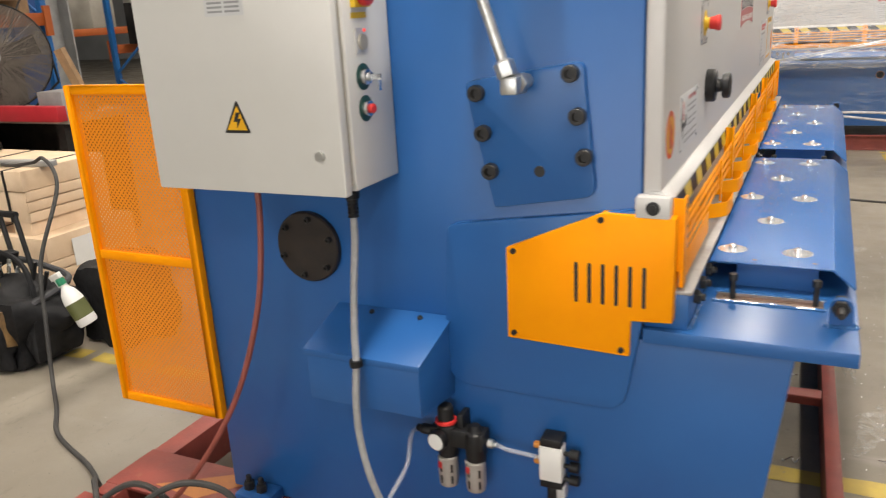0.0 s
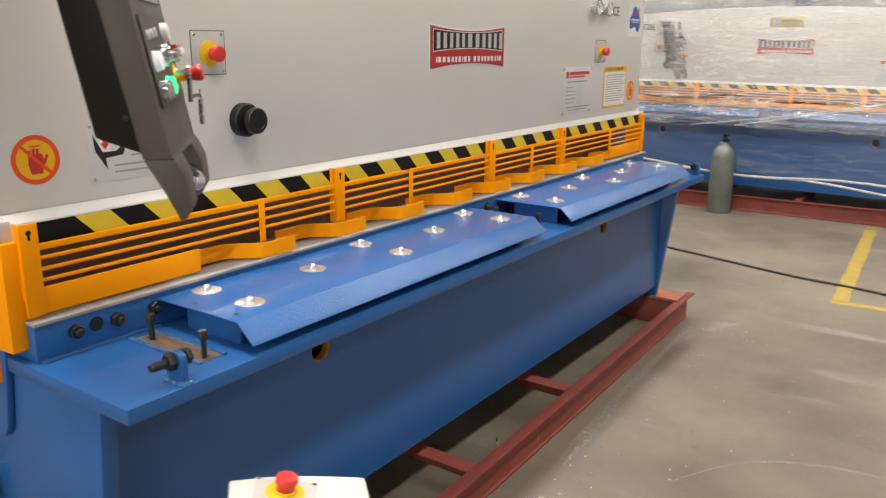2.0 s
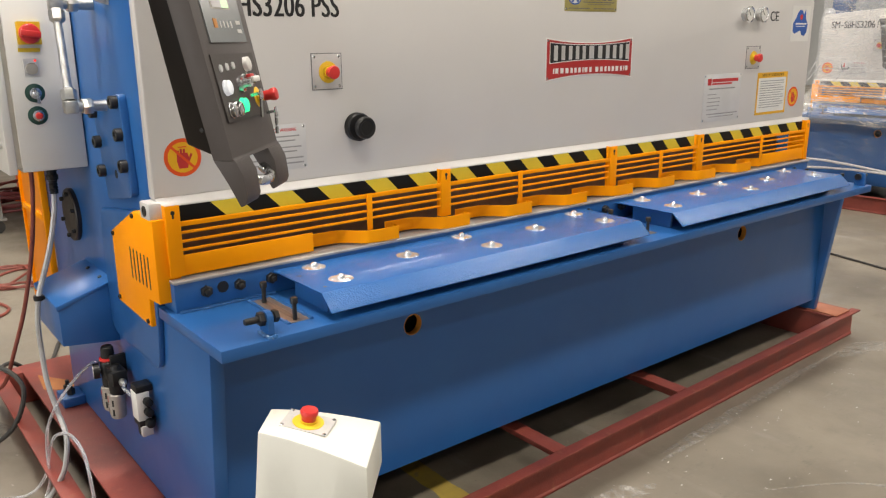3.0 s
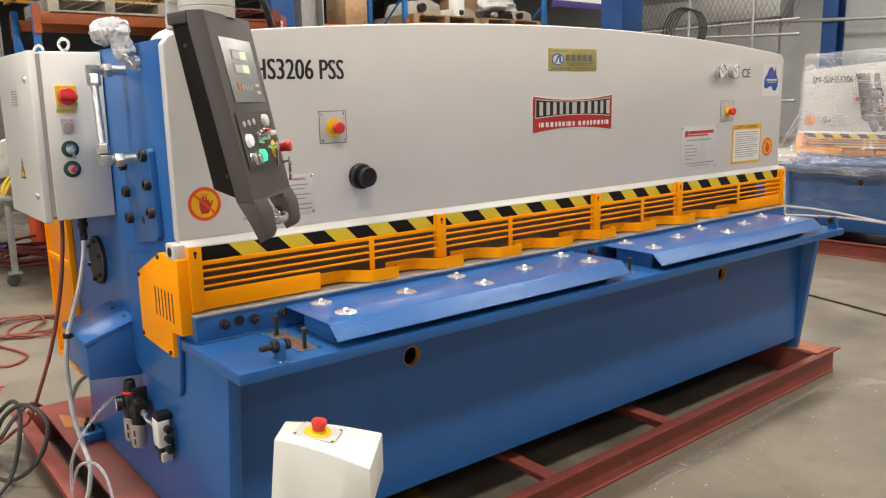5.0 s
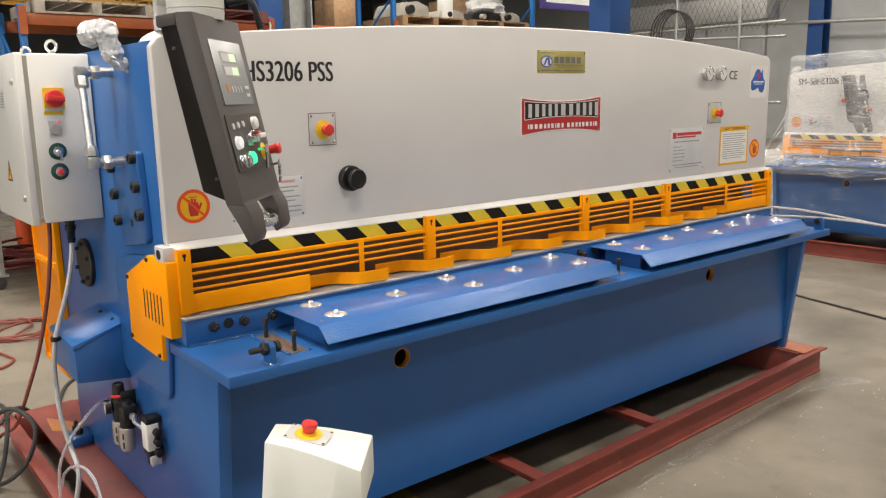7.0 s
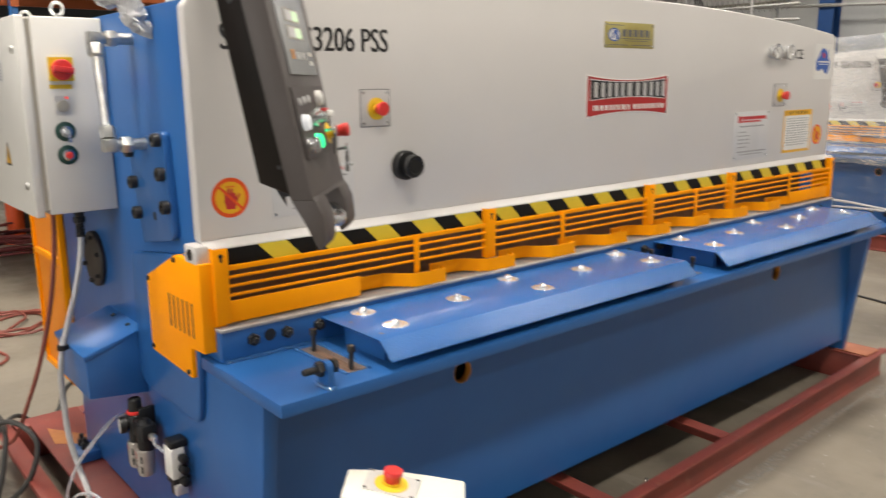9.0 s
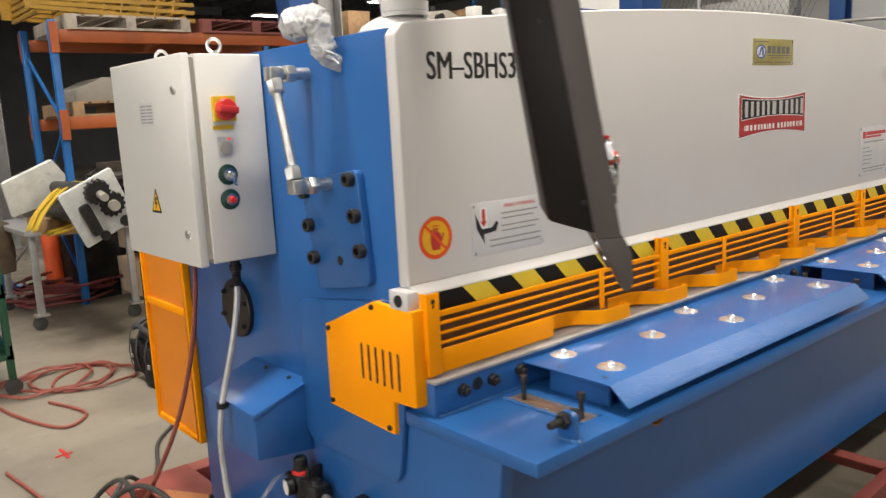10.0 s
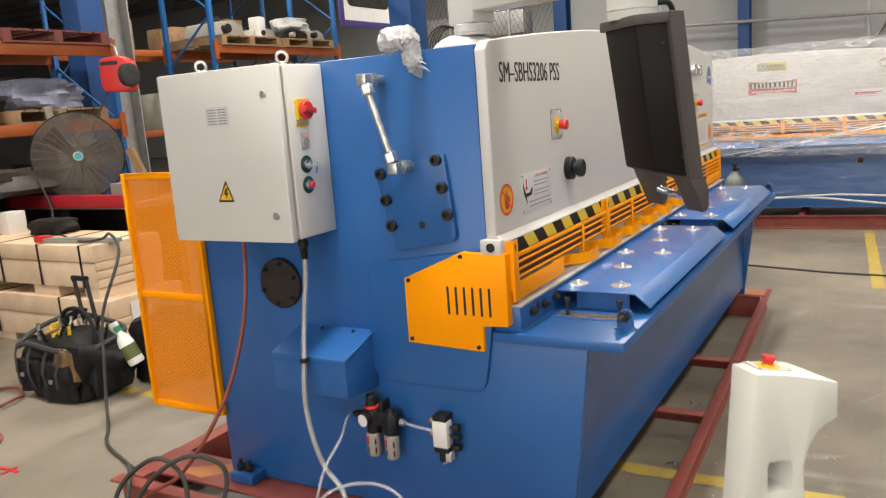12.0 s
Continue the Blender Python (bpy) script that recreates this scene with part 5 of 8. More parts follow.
# the housing narrows towards its back
hull = [bm.verts.new(CM @ Vector(q)) for q in ((-0.112, 0.008, 1.752), (-0.112, W - 0.008, 1.752), (-0.036, W - 0.008, 1.350), (-0.036, 0.008, 1.350), (-0.182, 0.062, 1.752), (-0.182, W - 0.070, 1.752), (-0.128, W - 0.095, 1.378), (-0.122, 0.055, 1.372))]
for q in ((0, 1, 2, 3), (7, 6, 5, 4), (0, 4, 5, 1), (1, 5, 6, 2), (2, 6, 7, 3), (3, 7, 4, 0)):
    bm.faces.new([hull[i] for i in q])
console = part("operator_console", bm, HOUSING, shear, "hanging dark grey operator console with display and buttons", bevel=0.006)
bm = bmesh.new()
prismm(bm, CM, [(-0.119, 1.750), (-0.119, 1.776), (-0.079, 1.776), (-0.006, 1.352), (0.000, 1.346), (-0.047, 1.346)], "y", 0, W)
prismm(bm, CM, [(-0.120, 0.001), (-0.120, W - 0.001), (-0.188, W - 0.050), (-0.188, 0.056)], "z", 1.749, 1.775)
for a, c in ((0.0, 0.085), (0.205, W)):
    prismm(bm, CM, [(-0.047, 1.347), (-0.001, 1.347), (0.012, 1.318), (0.016, 1.270), (0.010, 1.256), (0.000, 1.251), (-0.022, 1.300)], "y", a, c)
part("console_shell", bm, SHELL, console, "matt grey moulded console shell", bevel=0.005, seg=2)
bm = bmesh.new()
hp = [CM @ Vector(q) for q in ((-0.018, 0.084, 1.305), (0.000, 0.10, 1.294), (0.010, 0.125, 1.288), (0.012, 0.145, 1.287), (0.010, 0.165, 1.288), (0.000, 0.19, 1.294), (-0.018, 0.206, 1.305))]
tube(bm, spline(hp, 4), 0.0115, 12)
part("console_handle", bm, STEEL, console, "chromed pull handle")
# face of the console: x across, y up, z outwards
dn = Vector((0.181, 0, -0.983))
up = (CN * -dn.x + CW * (-0.085 * -dn.z) + Vector((0, 0, 1)) * -dn.z).normalized()
FN = CW.cross(up).normalized()
FM = Matrix(((*CW, 0), (*up, 0), (*FN, 0), (0, 0, 0, 1))).transposed()
FM = Matrix.Translation(F0 + CN * -0.080 + CW * -0.045 + Vector((0, 0, 1.776))) @ FM


def face_box(name, s0, s1, u0, u1, d0, d1, mt, parent=None, label="", bevel=0.0):
    bm = bmesh.new()
    boxm(bm, FM, s0, s1, -u1, -u0, d0, d1)
    return part(name, bm, mt, parent or console, label, bevel=bevel)


def face_lathe(name, s, u, prof, mt, label="", n=18):
    bm = bmesh.new()
    lathe(bm, FM @ Vector((s, -u, 0)), FN, prof, n)
    return part(name, bm, mt, console, label)


face_box("display_panel", 0.045, 0.250, 0.055, 0.205, -0.001, 0.0015, PANEL, label="grey membrane display panel")
for u in (0.080, 0.112):
    face_box("display_frame", 0.094, 0.198, u + 0.001, u + 0.026, 0.0015, 0.002, GREYBOX)
    face_box("display_window", 0.100, 0.150, u + 0.004, u + 0.023, 0.002, 0.0026, PLATE_W)
    face_box("display_window", 0.150, 0.190, u + 0.004, u + 0.023, 0.002, 0.0026, LCD, label="lit green display window")
face_box("membrane_key", 0.085, 0.103, 0.158, 0.176, 0.0015, 0.0025, CUT_ORANGE)
for s in (0.117, 0.137, 0.157, 0.177):
    face_box("membrane_key", s, s + 0.006, 0.162, 0.176, 0.0015, 0.0025, WHITE)
for s, u in ((0.208, 0.160), (0.208, 0.178)):
    face_box("membrane_key", s, s + 0.025, u, u + 0.008, 0.0015, 0.0025, CAB)
face_box("button_plate", 0.022, 0.262, 0.228, 0.362, -0.001, 0.0012, SHELL, label="printed plate behind the buttons")
for s, u, mt in ((0.055, 0.295, LED_W), (0.120, 0.335, LED_G), (0.050, 0.340, STEEL), (0.085, 0.340, STEEL)):
    face_lathe("push_button", s, u, [(0, 0.016), (0.004, 0.016), (0.005, 0.0145), (0.011, 0.0145), (0.013, 0.011)], mt)
face_lathe("lamp_button", 0.055, 0.256, [(0, 0.008), (0.004, 0.007)], PLATE_W)
face_lathe("lamp_button", 0.090, 0.254, [(0, 0.008), (0.004, 0.007)], PLATE_W)
face_lathe("lamp_button", 0.125, 0.252, [(0, 0.008), (0.004, 0.007)], PLATE_W)
face_lathe("counter_dial", 0.200, 0.252, [(0, 0.016), (0.010, 0.015), (0.012, 0.012)], WHITE, "white dial")
for s, u in ((0.140, 0.292), (0.170, 0.285)):
    face_lathe("selector", s, u, [(0, 0.017), (0.008, 0.016), (0.010, 0.010), (0.026, 0.009)], STEEL)
face_box("selector_knob", 0.148, 0.190, 0.280, 0.292, 0.018, 0.030, WHITE, bevel=0.003)
face_box("selector_knob", 0.142, 0.168, 0.274, 0.281, 0.016, 0.026, RED, bevel=0.002)
estop(FM @ Vector((0.225, -0.325, 0.0)), FN, console, 0.014, 0.022)
for s, u in ((0.160, 0.318), (0.228, 0.362)):
    bm = bmesh.new()
    boxm(bm, FM, s - 0.007, s + 0.007, -u - 0.003, -u + 0.003, 0.012, 0.034)
    c = FM @ Vector((s, -u, 0.032))
    lathe(bm, c - Vector((0, 0, 0.002)), (0.7, 0.714, 0.1), [(0, 0.012), (0.002, 0.012)], 14)
    box(bm, c.x - 0.004, c.x + 0.004, c.y - 0.002, c.y + 0.002, c.z - 0.05, c.z - 0.008)
    part("key", bm, STEEL, console, "steel key hanging in its lock")
b = bmesh.new()
lathe(b, (0, 0, 0), (0, 0, 1), [(0, 0.0045), (0.0015, 0.004)], 10)
SCREW = finish("housing_screw", b, BLACK_OX)
for d, z in ((-0.132, 1.700), (-0.066, 1.408)):
    place("housing_screw", SCREW, console, CM @ Vector((d, 0.0078, z)), (90, 0, 45.6))
# neck, arm and turret
bm = bmesh.new()
lathe(bm, (0.236, 1.590, 1.772), (0, 0, 1), [(0, 0.064), (0.022, 0.066), (0.024, 0.063), (0.026, 0.066), (0.075, 0.066), (0.080, 0.060), (0.095, 0.060)], 32)
arm = part("swivel_arm", bm, CAB, shear, "pale grey swivel arm carrying the console")
bm = bmesh.new()
tube(bm, spline([(0.262, 1.660, 1.812), (0.300, 1.690, 1.818), (0.314, 1.702, 1.800), (0.322, 1.712, 1.750)], 4), 0.008, 10)
part("clamp_lever", bm, BLACK, arm, "black clamping lever")
d = Vector((-0.325, 1.752, 0)) - Vector((0.236, 1.590, 0))
L = d.length
AM = Matrix.Translation((0.236, 1.590, 0)) @ pose(0, 0, 0, 0, 0, math.degrees(math.atan2(d.y, d.x)))
bm = bmesh.new()
boxm(bm, AM, -0.085, L - 0.05, -0.055, 0.055, 1.862, 1.985)
part("arm_beam", bm, CAB, arm, "pale grey square arm beam", bevel=0.012)
bm = bmesh.new()
prismm(bm, AM, [(L - 0.056, 1.829), (L + 0.054, 1.829), (L + 0.054, 1.905), (L + 0.028, 2.00), (L - 0.056, 2.00)], "y", -0.052, 0.052)
part("arm_post", bm, CAB, arm, "boxed post with a sloping back", bevel=0.010)
bm = bmesh.new()
lathe(bm, (-0.360, 1.762, 1.738), (0, 0, 1), [(0, 0.104), (0.028, 0.102), (0.040, 0.092), (0.052, 0.074), (0.062, 0.050), (0.067, 0.0)], 40)
lathe(bm, (-0.325, 1.752, 1.795), (0, 0, 1), [(0, 0.056), (0.008, 0.057), (0.010, 0.055), (0.012, 0.057), (0.033, 0.057), (0.036, 0.053), (0.036, 0.0)], 36)
part("turret", bm, CREAM, arm, "domed cream turret with a round collar")
bm = bmesh.new()
box(bm, -0.60, -0.272, YN + 0.04, 2.4, 1.70, 1.74)
part("top_plate", bm, BLUE, shear, "blue top plate under the arm")

# ---- orange mesh guard at the rear of the machine ----
def mesh_material():
    m = bpy.data.materials.new("perforated_orange_sheet")
    m.use_nodes = True
    nt = m.node_tree
    b = nt.nodes["Principled BSDF"]
    b.inputs["Base Color"].default_value = (0.85, 0.27, 0.008, 1)
    b.inputs["Roughness"].default_value = 0.45
    tc = nt.nodes.new("ShaderNodeTexCoord")
    sep = nt.nodes.new("ShaderNodeSeparateXYZ")
    nt.links.new(tc.outputs["Object"], sep.inputs[0])

    def op(kind, a, c=None):
        n = nt.nodes.new("ShaderNodeMath")
        n.operation = kind
        for i, q in enumerate((a, c)):
            if q is None:
                continue
            if isinstance(q, (int, float)):
                n.inputs[i].default_value = q
            else:
                nt.links.new(q, n.inputs[i])
        return n.outputs[0]
    pitch = 0.011
    u = op("MULTIPLY", op("ADD", sep.outputs[0], sep.outputs[2]), 0.7071 / pitch)
    v = op("MULTIPLY", op("SUBTRACT", sep.outputs[0], sep.outputs[2]), 0.7071 / pitch)
    fu = op("SUBTRACT", op("FRACT", u), 0.5)
    fv = op("SUBTRACT", op("FRACT", v), 0.5)
    r2 = op("ADD", op("MULTIPLY", fu, fu), op("MULTIPLY", fv, fv))
    hole = op("LESS_THAN", r2, 0.060)
    tr = nt.nodes.new("ShaderNodeBsdfTransparent")
    mx = nt.nodes.new("ShaderNodeMixShader")
    nt.links.new(hole, mx.inputs[0])
    nt.links.new(b.outputs[0], mx.inputs[1])
    nt.links.new(tr.outputs[0], mx.inputs[2])
    nt.links.new(mx.outputs[0], nt.nodes["Material Output"].inputs[0])
    return m


MESH = mesh_material()


def rear_guard(ya):
    x0, x1, z0, z1, t = -1.928, -1.514, 0.400, 1.404, 0.026
    bm = bmesh.new()
    for q in ((x0, x0 + t, z0, z1), (x1 - t, x1, z0, z1), (x0 + t, x1 - t, z1 - t, z1), (x0 + t, x1 - t, z0, z0 + t), (x0 + t, x1 - t, 0.882, 0.908)):
        box(bm, q[0], q[1], ya, ya + 0.024, q[2], q[3])
    g = part("rear_guard", bm, ORANGE, shear, "orange rear guard of perforated sheet in a frame", bevel=0.002)
    for za, zb in ((z0 + t, 0.882), (0.908, z1 - t)):
        bm = bmesh.new()
        box(bm, x0 + t, x1 - t, ya + 0.010, ya + 0.0115, za, zb)
        part("mesh_sheet", bm, MESH, g, "fine perforated orange sheet", smooth=False)


rear_guard(1.622)
rear_guard(5.064)

# ---- the skid under the machine ----
skid = thing("shipping_skid", (-0.85, 3.4, 0), "red oxide painted steel channel skid under the shear", "skid")


def channel(p0, p1, h, w, t=0.010, flip=1, z0=0.0):
    """A C-channel lying between two points of the floor; its mouth opens to the side given by flip."""
    p0, p1 = Vector((*p0, 0)), Vector((*p1, 0))
    d = (p1 - p0).normalized()
    s = Vector((d.y, -d.x, 0)) * flip
    prof = [(0, 0), (w, 0), (w, t), (t, t * 1.3), (t, h - t * 1.3), (w, h - t), (w, h), (0, h)]
    bm = bmesh.new()
    a = [bm.verts.new(p0 + s * q + Vector((0, 0, z0 + z))) for q, z in prof]
    b = [bm.verts.new(p1 + s * q + Vector((0, 0, z0 + z))) for q, z in prof]
    bm.faces.new(a)
    bm.faces.new(b[::-1])
    for i in range(8):
        bm.faces.new((a[i], b[i], b[(i + 1) % 8], a[(i + 1) % 8]))
    return bm


def angle_rail(p0, p1, h, w, t=0.010, flip=1):
    """A rolled section: a flat top flange over a web and a short foot."""
    p0, p1 = Vector((*p0, 0)), Vector((*p1, 0))
    d = (p1 - p0).normalized()
    s = Vector((d.y, -d.x, 0)) * flip
    prof = [(0, 0), (0.016, 0), (0.016, t), (0.010, t * 1.6), (0.010, h - t * 1.6), (w, h - t), (w, h), (0, h)]
    bm = bmesh.new()
    a = [bm.verts.new(p0 + s * q + Vector((0, 0, z))) for q, z in prof]
    b = [bm.verts.new(p1 + s * q + Vector((0, 0, z))) for q, z in prof]
    bm.faces.new(a)
    bm.faces.new(b[::-1])
    for i in range(8):
        bm.faces.new((a[i], b[i], b[(i + 1) % 8], a[(i + 1) % 8]))
    return bm


part("front_rail", angle_rail((0.183, 1.38), (0.078, 5.22), 0.148, 0.046), PRIMER, skid, "long red angle rail", bevel=0.002)
part("rear_rail", channel((-1.86, 5.3), (-1.86, 1.46), 0.148, 0.085), PRIMER, skid, "long red channel rail", bevel=0.002)
part("near_rail", angle_rail((-1.975, 1.452), (0.20, 1.452), 0.148, 0.062), PRIMER, skid, bevel=0.002)
# end cheek with a round hole
bm = bmesh.new()
hy, hz, n = 1.492, 0.085, 20
for i in range(n):
    v = []
    for j in (i, i + 1):
        a = 2 * math.pi * j / n + math.pi / n
        c, e = math.cos(a), math.sin(a)
        m = min(0.040 / max(abs(c), 1e-6), 0.058 / max(abs(e), 1e-6))
        v.append([(hy + 0.026 * c, hz + 0.026 * e), (hy + m * c, hz + m * e)])
    (p, q), (p2, q2) = v
    w = [bm.verts.new((x, *r)) for x in (-1.936, -1.946) for r in (p, q, q2, p2)]
    bm.faces.new((w[0], w[1], w[2], w[3]))
    bm.faces.new((w[7], w[6], w[5], w[4]))
    bm.faces.new((w[0], w[3], w[7], w[4]))
part("end_cheek", bm, PRIMER, skid, "red end cheek with a round hole")
bm = bmesh.new()
box(bm, -1.95, 0.17, 1.515, 1.725, 0.138, 0.1495)
box(bm, -1.95, -1.94, 1.56, 1.70, 0.0, 0.138)
box(bm, 0.02, 0.03, 1.56, 1.70, 0.0, 0.138)
part("near_plate", bm, PRIMER, skid, "wide red plate under the machine's end", bevel=0.002)
bm = bmesh.new()
box(bm, -1.86, 0.075, 4.99, 5.18, 0.138, 0.1495)
box(bm, -1.86, 0.075, 5.0, 5.01, 0.0, 0.138)
part("far_plate", bm, PRIMER, skid, "wide red plate under the machine's end", bevel=0.002)
for y, xr in ((2.872, 0.140), (3.634, 0.118)):
    bm = bmesh.new()
    prism(bm, [(y - 0.032, 0.139), (y + 0.022, 0.139), (y + 0.022, 0.085), (y + 0.031, 0.085), (y + 0.031, 0.147), (y - 0.032, 0.147)], "x", -1.8, xr)
    part("cross_member", bm, PRIMER, skid, "red angle cross member", bevel=0.001)
bm = bmesh.new()
prism(bm, [(-1.78, 1.56), (-1.56, 1.70), (-1.50, 1.66), (-1.60, 1.545)], "z", 0.1495, 0.1505)
solo("wood_scrap", bm, material("orange_stain", (0.55, 0.22, 0.06), 0.7, col2=(0.42, 0.15, 0.05), scale=8), "thin orange-brown plywood offcut lying on the skid", "wood offcut", base=(-1.64, 1.61, 0.1495))
bm = bmesh.new()
prism(bm, [(-0.06, 5.0), (0.10, 5.0), (0.10, 5.15), (-0.06, 5.15)], "z", 0.1495, 0.156)
solo("wood_packer", bm, material("reddish_board", (0.40, 0.14, 0.07), 0.7, col2=(0.30, 0.10, 0.05), scale=8), "flat reddish wooden packer on the skid's far corner", "wood offcut", base=(0.03, 5.08, 0.1495), bevel=0.001)

# ---- foot-switch pedestal with an emergency stop ----
ped = thing("control_pedestal", (0.58, 1.66, 0), "ivory sheet-metal control pedestal with an emergency stop", "pedestal")
PA, PB, PC, PD = Vector((0.481, 1.616)), Vector((0.560, 1.546)), Vector((0.737, 1.678)), Vector((0.594, 1.807))


TOP = [(0.25, 0.8245), (-0.03, 0.832)]
HOLE_L = [(0.25, 0.49), (0.10, 0.49), (0.10, 0.565), (0.13, 0.578), (0.25, 0.580)]
HOLE_R = [(0.25, 0.580), (0.39, 0.578), (0.42, 0.565), (0.42, 0.49), (0.25, 0.49)]
RIGHT = [(0.66, 0.02), (0.575, 0.50), (0.575, 0.555), (0.595, 0.585), (0.65, 0.617), (0.74, 0.65), (0.85, 0.67), (1.0, 0.685), (1.0, 0.784), (0.75, 0.7995), (0.5, 0.8135)]
LEFTP = TOP + [(-0.44, 0.02), (0.25, 0.02)] + HOLE_L
RIGHTP = HOLE_R + [(0.25, 0.02)] + RIGHT + [(0.25, 0.8245)]


def ped_at(a, b, q, z):
    return (*(a + (b - a) * q), z)


bm = bmesh.new()
for a, b in ((PB, PC), (PA, PD)):
    for poly in (LEFTP, RIGHTP):
        bm.faces.new([bm.verts.new(ped_at(a, b, q, z)) for q, z in poly])
for loop in ([(-0.44, 0.02), (0.25, 0.02)] + RIGHT + TOP, HOLE_L[:-1] + HOLE_R[:-1]):
    for i in range(len(loop)):
        e, f = loop[i], loop[(i + 1) % len(loop)]
        bm.faces.new([bm.verts.new(w) for w in (ped_at(PB, PC, *e), ped_at(PB, PC, *f), ped_at(PA, PD, *f), ped_at(PA, PD, *e))])
part("pedestal_body", bm, IVORY, ped, bevel=0.004)
bm = bmesh.new()
box(bm, 0.40, 0.78, 1.50, 1.86, 0.0, 0.02)
part("base_plate", bm, IVORY, ped, bevel=0.004)
tl = Matrix.Translation((0.564, 1.649, 0.8205)) @ pose(0, 0, 0, 0, 0, 41) @ pose(0, 0, 0, 0, 9.8, 0)
bm = bmesh.new()
boxm(bm, tl, -0.050, 0.050, -0.037, 0.037, 0.0, 0.0015)
sp_ = part("stop_plate", bm, SILVER, ped, "aluminium plate under the stop button")
for sx in (-0.045, 0.045):
    for sy in (-0.032, 0.032):
        place("rivet", RIVET, ped, tl @ Vector((sx, sy, 0.0015)))
estop(tl @ Vector((0, 0, 0.0015)), (0.128, 0.111, 1), sp_, 0.0185, 0.006, 1.75)


# ---- hoses and cables ----
def hose(name, pts, r, mt, label, category="hose", per=7, n=8):
    bm = bmesh.new()
    tube(bm, spline(pts, per), r, n)
    return solo(name, bm, mt, label, category, base=pts[-1])


hose("conduit", [(-0.934, 1.549, 1.10), (-0.932, 1.54, 1.03), (-0.930, 1.513, 0.92), (-0.915, 1.475, 0.82), (-0.903, 1.452, 0.762), (-0.904, 1.438, 0.67), (-0.904, 1.437, 0.575), (-0.886, 1.437, 0.468), (-0.857, 1.450, 0.365), (-0.805, 1.456, 0.30), (-0.778, 1.445, 0.24), (-0.780, 1.42, 0.16), (-0.83, 1.36, 0.06), (-0.92, 1.25, 0.012), (-1.1, 1.10, 0.012)], 0.0092, CONDUIT, "grey flexible conduit from the cabinet to the floor", "conduit")
bm = bmesh.new()
lathe(bm, (-0.903, 1.451, 0.750), (0, 0, 1), [(0, 0.016), (0.016, 0.016)], 12)
box(bm, -0.908, -0.898, 1.451, 1.474, 0.750, 0.762)
solo("conduit_clip", bm, BLACK, "black clip holding the conduit to the cover", "clip", base=(-0.903, 1.451, 0.750))
hose("red_air_hose", [(-1.205, 1.54, 1.176), (-1.207, 1.535, 1.05), (-1.225, 1.51, 0.85), (-1.29, 1.47, 0.62), (-1.40, 1.43, 0.42), (-1.55, 1.40, 0.24), (-1.68, 1.36, 0.16), (-1.80, 1.28, 0.06), (-1.95, 1.2, 0.01), (-2.3, 1.25, 0.01), (-2.8, 1.2, 0.01)], 0.008, HOSE_RED, "reddish-brown air hose hanging from the cabinet")
hose("black_cable", [(-5.72, 3.75, 1.20), (-5.55, 3.72, 0.95), (-5.30, 3.55, 0.79), (-4.4, 3.12, 0.79), (-3.95, 2.98, 0.84), (-3.5, 2.72, 0.93), (-3.16, 2.50, 0.85), (-3.11, 2.30, 0.55), (-3.03, 2.20, 0.29), (-2.97, 2.13, 0.06), (-2.80, 2.00, 0.011), (-2.6, 1.84, 0.011), (-2.3, 1.72, 0.011), (-2.1, 1.60, 0.05), (-1.97, 1.49, 0.165), (-1.86, 1.40, 0.165), (-1.78, 1.31, 0.10), (-1.72, 1.27, 0.10), (-1.60, 1.31, 0.26), (-1.455, 1.375, 0.345), (-1.335, 1.43, 0.285), (-1.35, 1.38, 0.13), (-1.50, 1.29, 0.014), (-1.74, 1.23, 0.014), (-1.79, 1.29, 0.18), (-1.64, 1.36, 0.31), (-1.47, 1.35, 0.25), (-1.41, 1.26, 0.03), (-1.2, 1.0, 0.011)], 0.0095, RUBBER, "thick black cable looped over the skid", "cable")
CLEAR = bpy.data.materials.new("clear_tube")
CLEAR.use_nodes = True
cb = CLEAR.node_tree.nodes["Principled BSDF"]
cb.inputs["Base Color"].default_value = (0.9, 0.92, 0.95, 1)
cb.inputs["Roughness"].default_value = 0.12
cb.inputs["Transmission Weight"].default_value = 0.75
cb.inputs["IOR"].default_value = 1.2
hose("clear_air_tube", [(-0.835, 1.606, 0.513), (-0.83, 1.56, 0.510), (-0.812, 1.495, 0.467), (-0.846, 1.445, 0.386), (-0.866, 1.412, 0.30), (-0.885, 1.405, 0.207), (-0.885, 1.40, 0.10), (-0.87, 1.36, 0.03), (-0.82, 1.28, 0.008), (-0.7, 1.2, 0.008)], 0.0055, CLEAR, "clear plastic air tube curling down from the regulator", "air tube")
hose("clear_loop_tube", [(-1.05, 1.25, 0.008), (-0.99, 1.34, 0.02), (-0.945, 1.395, 0.09), (-0.875, 1.422, 0.25), (-0.78, 1.440, 0.315), (-0.67, 1.450, 0.342), (-0.575, 1.455, 0.325), (-0.515, 1.452, 0.26), (-0.48, 1.446, 0.17), (-0.46, 1.42, 0.157), (-0.44, 1.37, 0.10), (-0.44, 1.28, 0.008)], 0.0055, CLEAR, "clear plastic air tube looped over the skid", "air tube")
hose("clear_valve_tube", [(-0.614, 1.612, 0.503), (-0.58, 1.60, 0.503), (-0.54, 1.604, 0.498), (-0.497, 1.612, 0.490)], 0.0055, CLEAR, "short clear air tube between regulator and valve", "air tube")
hose("floor_cable", [(-1.6, 6.95, 0.008), (-0.9, 6.78, 0.008), (-0.2, 6.60, 0.008), (0.4, 6.44, 0.008), (0.95, 6.36, 0.008), (1.6, 6.1, 0.008), (2.6, 6.0, 0.008)], 0.008, RUBBER, "black cable lying across the floor", "cable")

